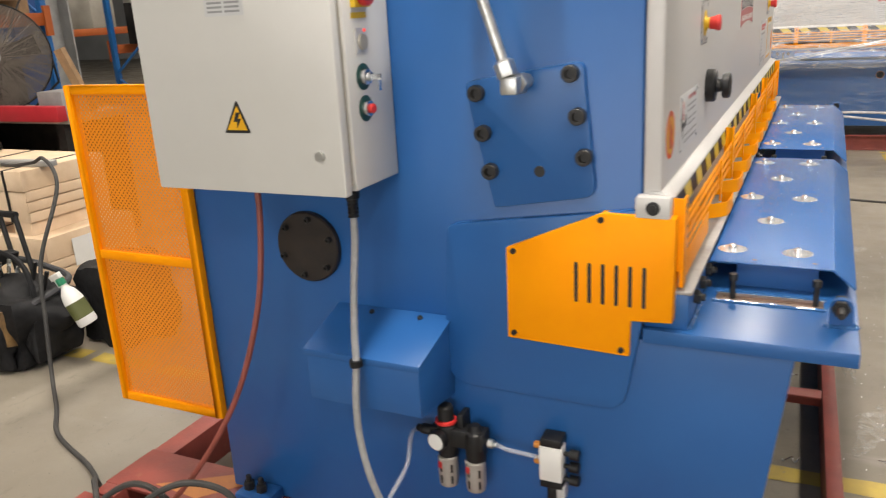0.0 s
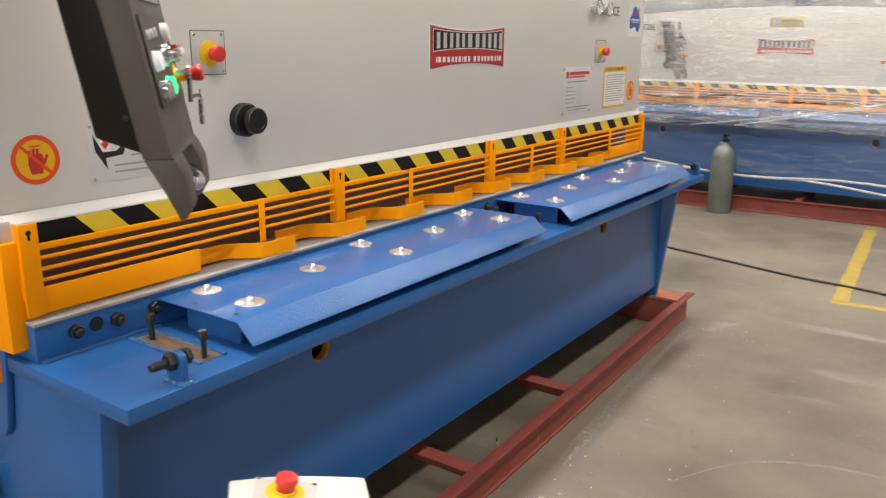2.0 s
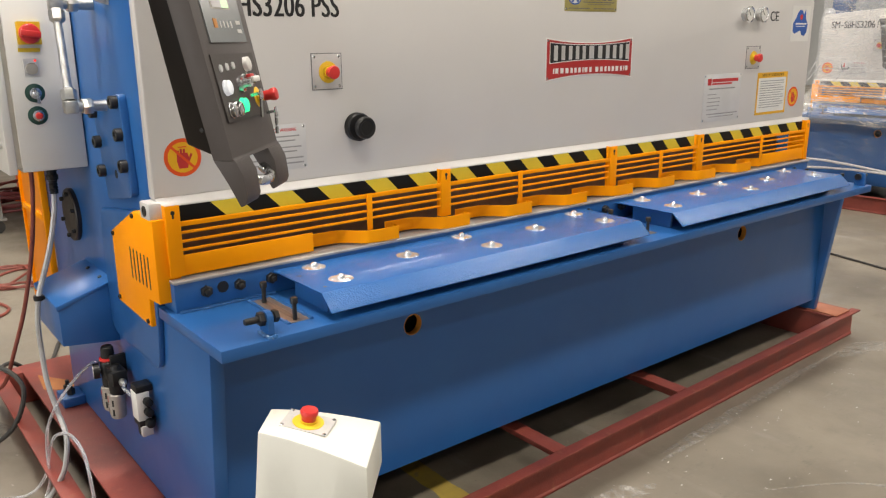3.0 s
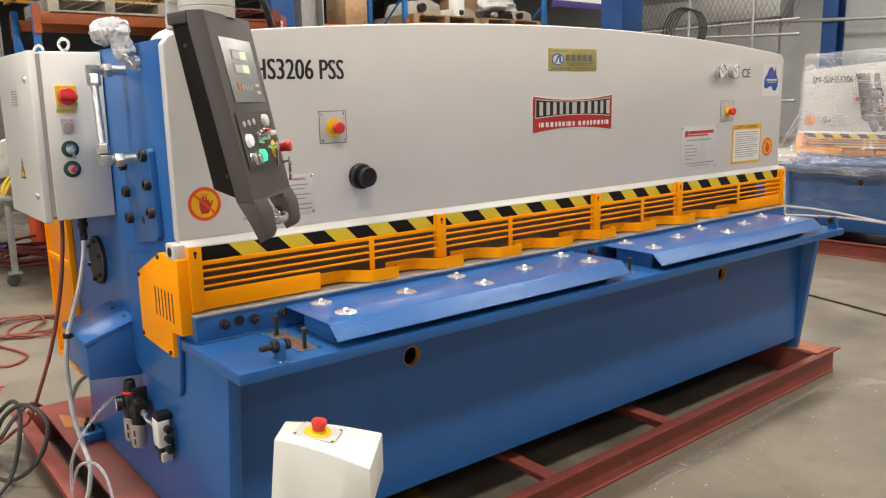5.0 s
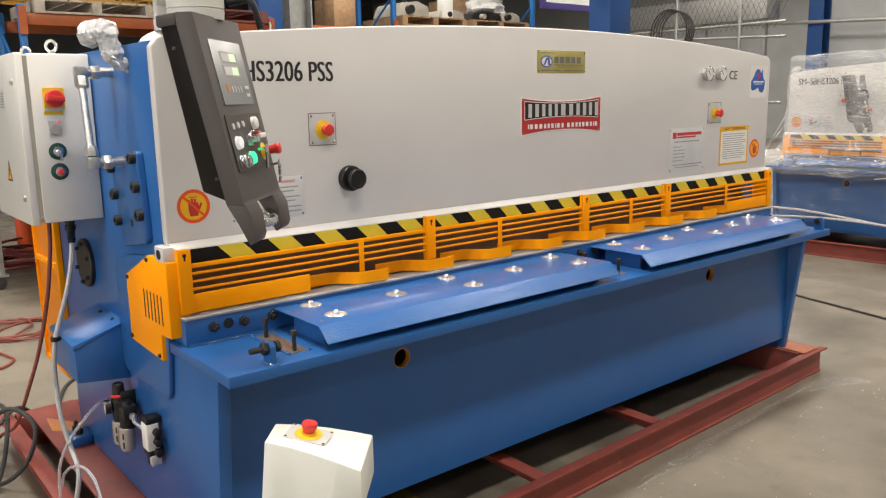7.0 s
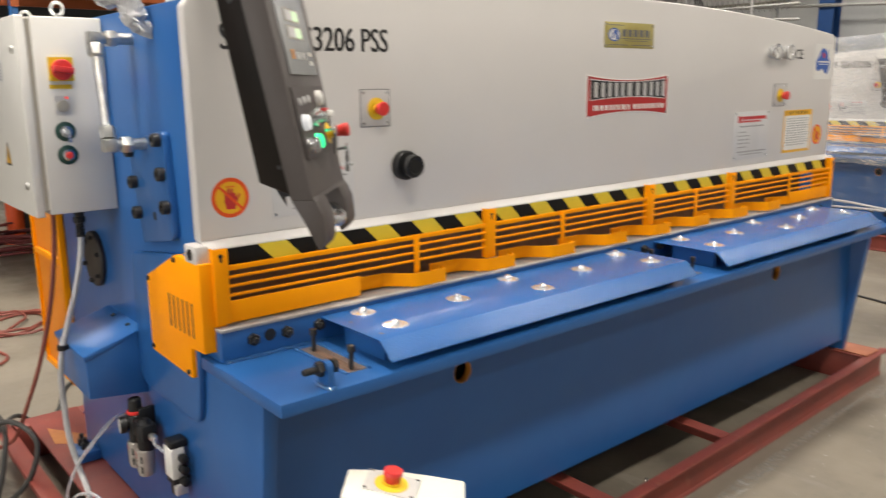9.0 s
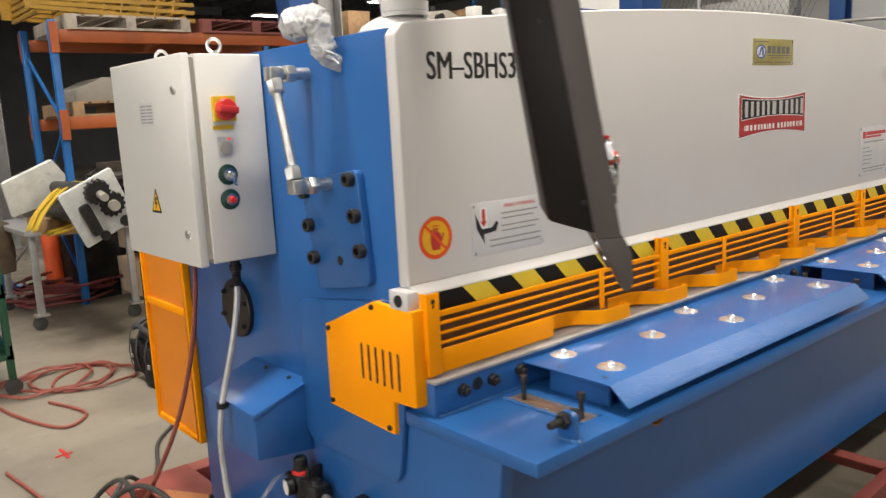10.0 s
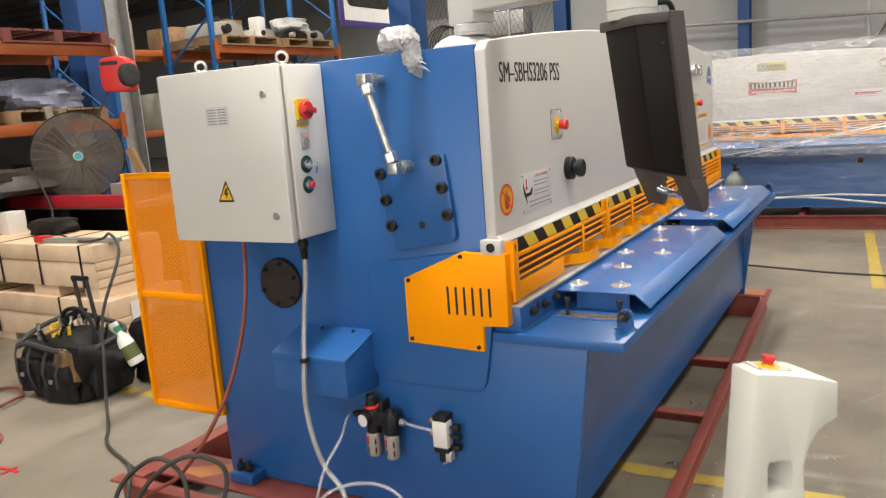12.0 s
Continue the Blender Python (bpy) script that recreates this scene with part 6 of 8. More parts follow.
# swarf and litter near the front rail
rng = random.Random(9)
for k, (x, y) in enumerate(((0.33, 2.72), (0.36, 2.66), (-0.02, 3.3), (0.02, 2.62))):
    bm = bmesh.new()
    p = []
    for i in range(7):
        p.append((x + 0.012 * i + rng.uniform(-0.012, 0.012), y + rng.uniform(-0.02, 0.02), 0.004 + rng.uniform(0, 0.02)))
    tube(bm, spline(p, 3), 0.002, 5)
    solo("metal_swarf", bm, STEEL, "curl of bright metal swarf on the floor", "swarf", "floor litter", base=(x, y, 0))

# marks on the slab beside the skid
scrape([(0.235, 3.35), (0.222, 3.7), (0.195, 4.25), (0.172, 4.92)], 0.045, CHALK, "floor_scrape", "pale scrape mark on the concrete", 1)
scrape([(0.27, 3.3), (0.255, 3.6), (0.24, 3.9)], 0.03, CHALK, "floor_scrape", "pale scrape mark on the concrete", 2)
scrape([(0.20, 4.85), (0.24, 5.1), (0.36, 5.25)], 0.13, CHALK, "floor_scrape", "pale chalky patch on the concrete", 3)
scrape([(0.38, 2.6), (0.52, 2.85), (0.72, 2.95)], 0.06, CHALK, "floor_scrape", "pale scrape mark on the concrete", 4)
scrape([(0.62, 3.4), (0.85, 3.75), (1.25, 3.9), (1.7, 3.8)], 0.018, CHALK, "floor_scrape", "thin curved scratch on the concrete", 21)
scrape([(0.26, 2.72), (0.32, 2.95), (0.36, 3.15)], 0.10, CHALK, "floor_scrape", "pale scrape mark on the concrete", 7)
# crumbs of swarf and grit near the rail
rg = random.Random(21)
bm = bmesh.new()
for k in range(80):
    x, y = 0.22 + abs(rg.gauss(0, 0.28)), rg.uniform(2.2, 5.4)
    r = rg.uniform(0.001, 0.004)
    v = [bm.verts.new((x + r * math.cos(a), y + r * 1.6 * math.sin(a), 0.0012)) for a in (0.3, 2.2, 4.4)] + [bm.verts.new((x, y, 0.0012 + r))]
    for f in ((0, 1, 3), (1, 2, 3), (2, 0, 3), (2, 1, 0)):
        bm.faces.new([v[q] for q in f])
solo("floor_grit", bm, WHITE, "pale grit and swarf crumbs on the concrete floor", "grit", kind="stuff", smooth=False)
scrape([(-1.2, 1.05), (-2.0, 1.15), (-2.6, 1.0)], 0.5, STAIN, "floor_stain", "dark oily stain on the concrete", 6)

# ---- the second shear, wrapped in film ----
shear_b = copy_thing(shear, pose(-0.365, 9.34, 0.15, 0, 0, -88.5))
tagged(shear_b, "blue and cream guillotine shear wrapped in clear plastic film")
# on this machine the console arm is swung inwards
swing = Matrix.Translation((0.28, -1.34, 0)) @ pose(0, 0, 0, 0, 0, 43) @ Matrix.Translation((-0.28, 1.34, 0))
for ob in shear_b.children:
    if ob.name.startswith("operator_console"):
        ob.matrix_basis = Matrix.Translation((-0.22, 0.25, -0.06)) @ swing
    if ob.name.startswith("swivel_arm"):
        ob.matrix_basis = Matrix.Translation((-0.22, 0.25, -0.24)) @ swing
for ob in shear_b.children_recursive:
    if ob.type == "MESH" and ob.data.materials and ob.data.materials[0] in (LED_G, LED_W, LED_R, LCD):
        ob.data = ob.data.copy()          # switched off on this machine
        ob.data.materials[0] = PANEL
skid_b = copy_thing(skid, pose(-0.265, 9.49, 0, 0, 0, -88.5))
tagged(skid_b, "red steel channel skid under the film-wrapped shear")


def film_material(name, lo, hi, glint):
    m = bpy.data.materials.new(name)
    m.use_nodes = True
    nt = m.node_tree
    b = nt.nodes["Principled BSDF"]
    b.inputs["Base Color"].default_value = (0.85, 0.86, 0.87, 1)
    b.inputs["Roughness"].default_value = 0.18
    tc = nt.nodes.new("ShaderNodeTexCoord")
    mp = nt.nodes.new("ShaderNodeMapping")
    mp.inputs["Scale"].default_value = (0.9, 2.0, 6.0)
    mp.inputs["Rotation"].default_value = (0, 0.18, 0)
    nt.links.new(tc.outputs["Object"], mp.inputs["Vector"])
    n = nt.nodes.new("ShaderNodeTexNoise")
    n.inputs["Scale"].default_value, n.inputs["Detail"].default_value, n.inputs["Distortion"].default_value = 3.2, 9, 2.2
    nt.links.new(mp.outputs["Vector"], n.inputs["Vector"])
    r = nt.nodes.new("ShaderNodeMapRange")
    r.inputs["From Min"].default_value, r.inputs["From Max"].default_value = 0.34, 0.82
    r.inputs["To Min"].default_value, r.inputs["To Max"].default_value = lo, hi
    nt.links.new(n.outputs["Fac"], r.inputs["Value"])
    # white lines in the alpha: glints painted along the film's creases
    out = r.outputs["Result"]
    for sc, wid, rot in ((2.2, 0.010, 0.30), (4.0, 0.009, -0.12)):
        m3 = nt.nodes.new("ShaderNodeMapping")
        m3.inputs["Scale"].default_value = (0.5, 1.5, 3.6)
        m3.inputs["Rotation"].default_value = (0, rot, 0)
        nt.links.new(tc.outputs["Object"], m3.inputs["Vector"])
        n3 = nt.nodes.new("ShaderNodeTexNoise")
        n3.inputs["Scale"].default_value, n3.inputs["Detail"].default_value, n3.inputs["Distortion"].default_value = sc, 4, 0.8
        nt.links.new(m3.outputs["Vector"], n3.inputs["Vector"])
        d3 = nt.nodes.new("ShaderNodeMath")
        d3.operation = "SUBTRACT"
        nt.links.new(n3.outputs["Fac"], d3.inputs[0])
        d3.inputs[1].default_value = 0.5
        a3 = nt.nodes.new("ShaderNodeMath")
        a3.operation = "ABSOLUTE"
        nt.links.new(d3.outputs[0], a3.inputs[0])
        r3 = nt.nodes.new("ShaderNodeMapRange")
        r3.inputs["From Min"].default_value, r3.inputs["From Max"].default_value = 0.0, wid
        r3.inputs["To Min"].default_value, r3.inputs["To Max"].default_value = glint, 0.0
        nt.links.new(a3.outputs[0], r3.inputs["Value"])
        s3 = nt.nodes.new("ShaderNodeMath")
        s3.operation, s3.use_clamp = "ADD", True
        nt.links.new(out, s3.inputs[0])
        nt.links.new(r3.outputs["Result"], s3.inputs[1])
        out = s3.outputs[0]
    nt.links.new(out, b.inputs["Alpha"])
    n2 = nt.nodes.new("ShaderNodeTexNoise")
    n2.inputs["Scale"].default_value, n2.inputs["Detail"].default_value, n2.inputs["Distortion"].default_value = 6, 5, 2
    nt.links.new(mp.outputs["Vector"], n2.inputs["Vector"])
    bp = nt.nodes.new("ShaderNodeBump")
    bp.inputs["Strength"].default_value, bp.inputs["Distance"].default_value = 0.7, 0.010
    nt.links.new(n2.outputs["Fac"], bp.inputs["Height"])
    nt.links.new(bp.outputs["Normal"], b.inputs["Normal"])
    return m


STRETCH = film_material("clear_stretch_film", 0.11, 0.38, 0.30)
THIN = film_material("thin_stretch_film", 0.02, 0.13, 0.16)


def drape(x0, x1, prof, nx, amp, seed, bulge=True):
    """A wrinkled sheet over a profile of (y, z)."""
    bm = bmesh.new()
    ps = spline([(0, y, z) for y, z in prof], 4)
    rows = []
    for i in range(nx + 1):
        x = x0 + (x1 - x0) * i / nx
        row = []
        for k, q in enumerate(ps):
            w = noise.noise(Vector((x * 3.1 + seed, q.y * 2, q.z * 5))) * amp + noise.noise(Vector((x * 11, q.y * 7 + seed, q.z * 13))) * amp * 0.5
            b_ = math.exp(-((x + 1.22) / 0.36) ** 2) if bulge else 0
            dy = -0.50 * b_ * (1 if q.z > 1.05 and k < len(ps) * 0.75 else 0)
            row.append(bm.verts.new((x + w * 0.4, q.y + w + dy, max(0.02, q.z + w * 0.6))))
        rows.append(row)
    for a, b in zip(rows, rows[1:]):
        for k in range(len(ps) - 1):
            bm.faces.new((a[k], b[k], b[k + 1], a[k + 1]))
    return bm


film = thing("plastic_film", (-0.28, 8.7, 0.80), "crumpled clear plastic film draped over the shear", "plastic film")
bm = drape(-2.08, 1.75, [(8.62, 1.01), (8.74, 1.08), (8.78, 1.2), (8.79, 1.40), (8.79, 1.68), (8.81, 1.88), (8.90, 1.94), (9.10, 1.93), (9.45, 1.82)], 150, 0.03, 3.0)
part("beam_sheet", bm, STRETCH, film, "milky film over the upper beam")
bm = drape(-2.16, 1.75, [(8.325, 0.80), (8.31, 0.85), (8.33, 0.93), (8.48, 0.97), (8.615, 1.005)], 110, 0.03, 5.0, False)
part("table_sheet", bm, STRETCH, film, "crumpled film over the worktable")
bm = drape(-2.20, 1.75, [(8.318, 0.82), (8.330, 0.76), (8.395, 0.68), (8.412, 0.58), (8.418, 0.48), (8.412, 0.40), (8.410, 0.37)], 110, 0.016, 8.0, False)
part("front_sheet", bm, THIN, film, "thin clear film hanging over the front panel")
# gathered corner where the film is pulled down from the beam to the table
rg = random.Random(14)
for k in range(13):
    bm = bmesh.new()
    f = k / 12
    a = Vector((-2.19 + 0.05 * f, 8.33 + 0.10 * f, 0.80 + 0.06 * f))
    b = Vector((-1.98 + 0.62 * f, 8.60 - 0.05 * f, 1.34 - 0.30 * f))
    mid = (a + b) / 2 + Vector((0, 0, rg.uniform(-0.03, 0.02)))
    w = rg.uniform(0.004, 0.012)
    sp = spline([a, mid, b], 5)
    rows = [[bm.verts.new(q + Vector((w * e, 0.2 * w * e, w * e * 0.8))) for e in (-1, 0.2, 1)] for q in sp]
    for q, r in zip(rows, rows[1:]):
        bm.faces.new((q[0], r[0], r[1], q[1]))
        bm.faces.new((q[1], r[1], r[2], q[2]))
    part("film_fold", bm, STRETCH, film)
for z, s in ((0.36, 11), (0.44, 12)):
    bm = bmesh.new()
    tube(bm, [(-2.2 + 0.25 * i, 8.425 + 0.012 * math.sin(i * 1.7 + s), z + 0.02 * math.sin(i * 0.9 + s) - 0.012 * i * (s == 12)) for i in range(16)], 0.012, 6)
    solo("film_band", bm, FILM, "twisted band of film round the wrapped shear", "plastic film", base=(-0.3, 8.43, z))
for k, (xa, za, xb, zb) in enumerate(((-0.6, 0.80, 0.9, 1.12), (-1.0, 0.78, 0.6, 1.05), (-0.4, 0.86, 1.3, 1.16))):
    bm = bmesh.new()
    tube(bm, spline([(xa, 8.40, za), ((xa + xb) / 2, 8.38 + 0.02 * k, (za + zb) / 2 - 0.01), (xb, 8.40, zb)], 6), 0.004, 5)
    solo("film_strand", bm, FILM, "taut strand of stretched film across the table", "plastic film", base=(xa, 8.4, za))

# gas cylinder before the wrapped machine
gas = thing("gas_cylinder", (-0.64, 8.31, 0), "small grey-green gas cylinder standing on the floor", "gas cylinder")
bm = bmesh.new()
lathe(bm, (-0.64, 8.31, 0), (0, 0, 1), [(0, 0.098), (0.01, 0.104), (0.50, 0.104), (0.56, 0.096), (0.60, 0.070), (0.625, 0.045), (0.65, 0.040)], 28)
part("cylinder_body", bm, material("weathered_cylinder", (0.20, 0.22, 0.20), 0.45, metal=0.3, col2=(0.13, 0.15, 0.14), scale=8), gas)
bm = bmesh.new()
lathe(bm, (-0.64, 8.31, 0.65), (0, 0, 1), [(0, 0.022), (0.03, 0.022), (0.035, 0.014), (0.06, 0.014), (0.062, 0.030), (0.075, 0.030)], 14)
cyl(bm, (-0.64, 8.31, 0.675), (-0.59, 8.28, 0.675), 0.010, 10)
part("cylinder_valve", bm, BLACK, gas)

# yellow device on the floor by the line
bm = bmesh.new()
boxm(bm, Matrix.Translation((1.25, 6.35, 0)) @ pose(0, 0, 0, 0, 0, 20), -0.15, 0.15, -0.07, 0.07, 0.0, 0.05)
ydev = solo("yellow_floor_block", bm, YELLOW, "small yellow block lying by the floor line", "block", base=(1.25, 6.35, 0), bevel=0.015)

# red cap and cloth on the wrapped table
bm = bmesh.new()
ball(bm, (-0.78, 8.62, 0.905), 0.07, 1.2, 0.8, 0.5)
solo("red_cloth", bm, material("red_cloth", (0.5, 0.04, 0.05), 0.9), "crumpled red cloth on the wrapped worktable", "cloth", base=(-0.78, 8.62, 0.87))
bm = bmesh.new()
ball(bm, (-0.98, 8.62, 0.90), 0.10, 1.3, 0.8, 0.4)
solo("navy_cloth", bm, material("navy_cloth", (0.012, 0.016, 0.04), 0.9), "dark navy cloth on the wrapped worktable", "cloth", base=(-0.98, 8.62, 0.86))

# ---- far wall fittings ----
bm = bmesh.new()
cyl(bm, (-8.4, 16.62, 3.02), (6.0, 16.62, 2.42), 0.035, 10)
solo("conduit_rail", bm, GALV, "long grey service pipe along the far wall", "pipe", kind="structure", base=(-1, 16.62, 2.7))
for xa, za, xb, zb in ((0.3, 2.0, 2.6, 5.2), (0.9, 5.2, 3.4, 2.0)):
    bm = bmesh.new()
    cyl(bm, (xa, 16.9, za), (xb, 16.9, zb), 0.02, 8)
    solo("brace_rod", bm, GALV, "thin steel bracing rod on the far wall", "brace", kind="structure", base=(xa, 16.9, za))
bm = bmesh.new()
box(bm, 0.85, 1.05, 16.55, 16.68, 2.25, 2.58)
solo("wall_box", bm, BLACK, "small black box hanging from the service pipe", "box", kind="structure", base=(0.95, 16.62, 2.25), bevel=0.01)

# chain-link enclosure with tube posts, duct and cable coil
fence = thing("chain_fence", (-6.8, 14.0, 0), "galvanised tube and chain-link fence enclosure", "fence")
for x in (-8.2, -7.05, -5.75):
    bm = bmesh.new()
    cyl(bm, (x, 14.0, 0), (x, 14.0, 4.2), 0.035, 10)
    part("post", bm, GALV, fence)
for z in (2.75, 2.62, 4.15, 1.4):
    bm = bmesh.new()
    cyl(bm, (-8.4, 14.0, z), (-4.9, 14.0, z - (0.12 if z == 2.62 else 0)), 0.024, 8)
    part("rail", bm, GALV, fence)
bm = bmesh.new()
px = -8.3
while px < -5.1:
    for sgn in (1, -1):
        cyl(bm, (px, 13.985, 2.65), (px + sgn * 0.75, 13.985, 4.15), 0.0035, 3)
    px += 0.1
wire = part("chain_wire", bm, RUBBER, fence, "woven wire mesh", smooth=False)
wire["kind"] = "stuff"
bm = bmesh.new()
box(bm, -9.5, -6.05, 15.4, 15.9, 2.95, 3.42)
solo("air_duct", bm, GALV, "silver rectangular air duct hung across the hall", "duct", kind="structure", base=(-7, 15.6, 2.95), bevel=0.01)
for x in (-8.8, -7.5, -6.2):
    bm = bmesh.new()
    box(bm, x - 0.05, x + 0.05, 15.58, 15.68, 0, 2.95)
    solo("duct_post", bm, GALV, "pale grey post carrying the duct", "post", kind="structure", base=(x, 15.6, 0))
bm = bmesh.new()
for k in range(5):
    tube(bm, [(-7.2 + 0.05 * k + (0.40 - 0.012 * k) * math.cos(a * math.pi / 12), 13.966, 2.72 + (0.42 - 0.015 * k) * math.sin(a * math.pi / 12)) for a in range(24)], 0.012, 6, closed=True)
solo("cable_coil", bm, RUBBER, "thick coil of dark cable hung on the fence", "cable coil", base=(-7.2, 13.9, 2.3))

# purple framed sign hung high
sg = thing("framed_sign", (-7.2, 11.4, 2.98), "purple framed poster board hung high in the hall", "sign")
bm = bmesh.new()
for q in ((10.5, 12.25, 2.98, 3.08), (10.5, 12.25, 4.02, 4.12), (10.5, 10.6, 3.08, 4.02), (12.15, 12.25, 3.08, 4.02)):
    box(bm, -7.24, -7.18, *q)
part("sign_frame", bm, material("purple_frame", (0.07, 0.05, 0.22), 0.5), sg, bevel=0.004)
bm = bmesh.new()
box(bm, -7.23, -7.2, 10.6, 12.15, 3.08, 4.02)
part("sign_board", bm, WHITE, sg)
bm = bmesh.new()
prism(bm, rounded([(10.72, 3.32), (12.0, 3.32), (12.0, 3.98), (10.72, 3.98)], 0.15), "x", -7.2, -7.195)
part("poster_picture", bm, DARK, sg)
bm = bmesh.new()
for y in (10.55, 12.2):
    cyl(bm, (-7.21, y, 4.1), (-7.21, y, ROOF), 0.01, 6)
part("sign_hanger", bm, GALV, sg)


# ---- pallet racks ----
def board(bm, x0, x1, y0, y1, z0, z1):
    box(bm, x0, x1, y0, y1, z0, z1)


def pallet(x, y, z, lx, ly, mt, label):
    """Timber pallet; its bearers run along x, so that its open side faces the hall."""
    p = thing("pallet", (x, y, z), label, "pallet", "pallets")
    n = 7
    for i in range(n):
        bm = bmesh.new()
        ya = y - ly / 2 + i * ly / n
        board(bm, x - lx / 2, x + lx / 2, ya, ya + ly / n * 0.82, z + 0.112, z + 0.130)
        part("deck_board", bm, mt, p)
    for i in range(3):
        bm = bmesh.new()
        ya = y - ly / 2 + (ly - 0.09) * i / 2
        board(bm, x - lx / 2, x + lx / 2, ya, ya + 0.09, z + 0.02, z + 0.112)
        part("bearer", bm, mt, p)
    for i in range(3):
        bm = bmesh.new()
        xa = x - lx / 2 + (lx - 0.1) * i / 2
        board(bm, xa, xa + 0.1, y - ly / 2, y + ly / 2, z, z + 0.02)
        part("bottom_board", bm, mt, p)
    return p


def rack(x0, x1, y0, y1, h, levels, label):
    r = thing("pallet_rack", ((x0 + x1) / 2, (y0 + y1) / 2, 0), label, "pallet rack", "pallet racks")
    for y in (y0, y1):
        for x in (x0, x1):
            bm = bmesh.new()
            box(bm, x - 0.032, x + 0.032, y - 0.030, y + 0.030, 0, h)
            part("upright", bm, RACK_B, r, bevel=0.004)
        z = 0.25
        k = 0
        while z + 0.7 < h:
            bm = bmesh.new()
            a, b = (x0, x1) if k % 2 else (x1, x0)
            cyl(bm, (a, y, z), (b, y, z + 0.65), 0.016, 6)
            part("brace", bm, RACK_B, r)
            z += 0.7
            k += 1
    for z in levels:
        for x in (x0, x1):
            bm = bmesh.new()
            s = 0.025 if x == x1 else -0.025
            box(bm, x + s - 0.025, x + s + 0.025, y0 + 0.030, y1 - 0.030, z - 0.11, z)
            part("beam", bm, RACK_O, r, "orange rack beam", bevel=0.004)
            for y, e in ((y0, 1), (y1, -1)):
                bm = bmesh.new()
                box(bm, x + s * 2.2 - 0.012, x + s * 2.2 + 0.012, y - 0.034, y + 0.034, z - 0.2, z + 0.06)
                part("beam_connector", bm, RACK_O, r)
    return r


rack(-7.25, -6.33, 2.63, 5.18, 2.52, (1.69, 2.44), "blue and orange pallet rack loaded with pallets")
rack(-8.08, -7.20, 7.55, 10.3, 4.8, (1.3, 2.60, 3.9), "blue and orange pallet rack with machine parts")
rack(-11.6, -10.7, 8.2, 12.6, 5.0, (1.5, 2.9, 4.2), "blue and orange pallet rack far back in the hall")
pallet(-6.78, 3.27, 1.69, 1.0, 1.1, WOOD, "brown timber pallet on the rack")
pallet(-6.78, 4.49, 1.69, 1.0, 1.05, WOOD, "brown timber pallet on the rack under rags")
pallet(-6.78, 3.30, 2.44, 1.05, 1.12, WOOD_G, "grey weathered pallet on the top rack level")
pallet(-6.78, 4.56, 2.44, 1.05, 1.15, WOOD_R, "red stained pallet on the top rack level")
pallet(-7.62, 8.25, 2.60, 1.0, 1.2, WOOD, "brown timber pallet on the rack")
pallet(-7.62, 9.55, 2.60, 1.0, 1.2, WOOD, "brown timber pallet on the rack")

# loads on the first rack
bm = bmesh.new()
prism(bm, [(2.80, 1.82), (3.55, 1.82), (3.55, 2.02), (3.05, 2.04), (2.80, 1.93)], "x", -7.1, -6.45)
solo("sheet_metal_cover", bm, GREYBOX, "grey-beige folded sheet metal cover on a pallet", "metal cover", base=(-6.8, 3.2, 1.82), bevel=0.006)
for k, (y, s) in enumerate(((3.30, 0.13), (3.62, 0.09))):
    bm = bmesh.new()
    box(bm, -6.42, -6.30, y - s, y + s, 1.82, 1.90)
    solo("metal_block", bm, GREYBOX, "small grey metal block on a pallet", "metal block", base=(-6.36, y, 1.82), bevel=0.008)


def lumpy(name, c, size, mt, label, category, seed=1, amp=0.25, cuts=5, flat=True):
    """A soft irregular heap, flat where it rests."""
    bm = bmesh.new()
    bmesh.ops.create_cube(bm, size=1)
    bmesh.ops.subdivide_edges(bm, edges=bm.edges, cuts=cuts, use_grid_fill=True)
    for v in bm.verts:
        p = v.co.copy()
        q = p.normalized() * 0.62
        p = p.lerp(q, 0.45)
        w = noise.noise(p * 2.3 + Vector((seed * 7.1, seed * 3.3, seed))) * amp + noise.noise(p * 6.1 + Vector((seed, 9, seed * 2))) * amp * 0.4
        p = p * (1 + w)
        v.co = Vector((c[0] + p.x * size[0], c[1] + p.y * size[1], c[2] + max(-0.5, p.z) * size[2] + size[2] * 0.5))
    return solo(name, bm, mt, label, category, base=c)


lumpy("crumpled_cloth", (-6.6, 4.45, 1.82), (0.5, 0.8, 0.26), CLOTH, "crumpled blue-grey cloth lying on a pallet", "cloth", 2, 0.45, 8)
lumpy("canvas_heap", (-6.9, 4.15, 1.82), (0.5, 0.5, 0.34), material("olive_canvas", (0.12, 0.11, 0.085), 0.9, col2=(0.08, 0.07, 0.055), scale=8), "olive canvas bundle on a pallet", "canvas", 3)
bm = bmesh.new()
boxm(bm, Matrix.Translation((-6.15, 4.33, 1.30)) @ pose(0, 0, 0, 12, 4, 0), -0.012, 0.012, -0.035, 0.035, 0, 0.55)
solo("pale_timber_strip", bm, WOOD_G, "pale timber strip hanging from the rack", "timber strip", base=(-6.15, 4.33, 1.30))
# yellow steel frames on the top level
yf = thing("yellow_frame_stack", (-6.8, 3.2, 2.57), "stack of yellow welded steel frames on a pallet", "steel frames")
for k in range(5):
    bm = bmesh.new()
    z = 2.575 + 0.055 * k
    for xx in (-7.2, -6.35):
        boxm(bm, Matrix.Translation((xx, 3.2, z)) @ pose(0, 0, 0, -3 + 1.5 * k, 0, 0), -0.02, 0.02, -0.75, 0.75, 0, 0.035)
    for yy in (2.55, 2.9, 3.25, 3.6, 3.85):
        box(bm, -7.2, -6.35, yy - 0.015, yy + 0.015, z, z + 0.03)
    part("steel_frame", bm, FRAME_Y, yf)
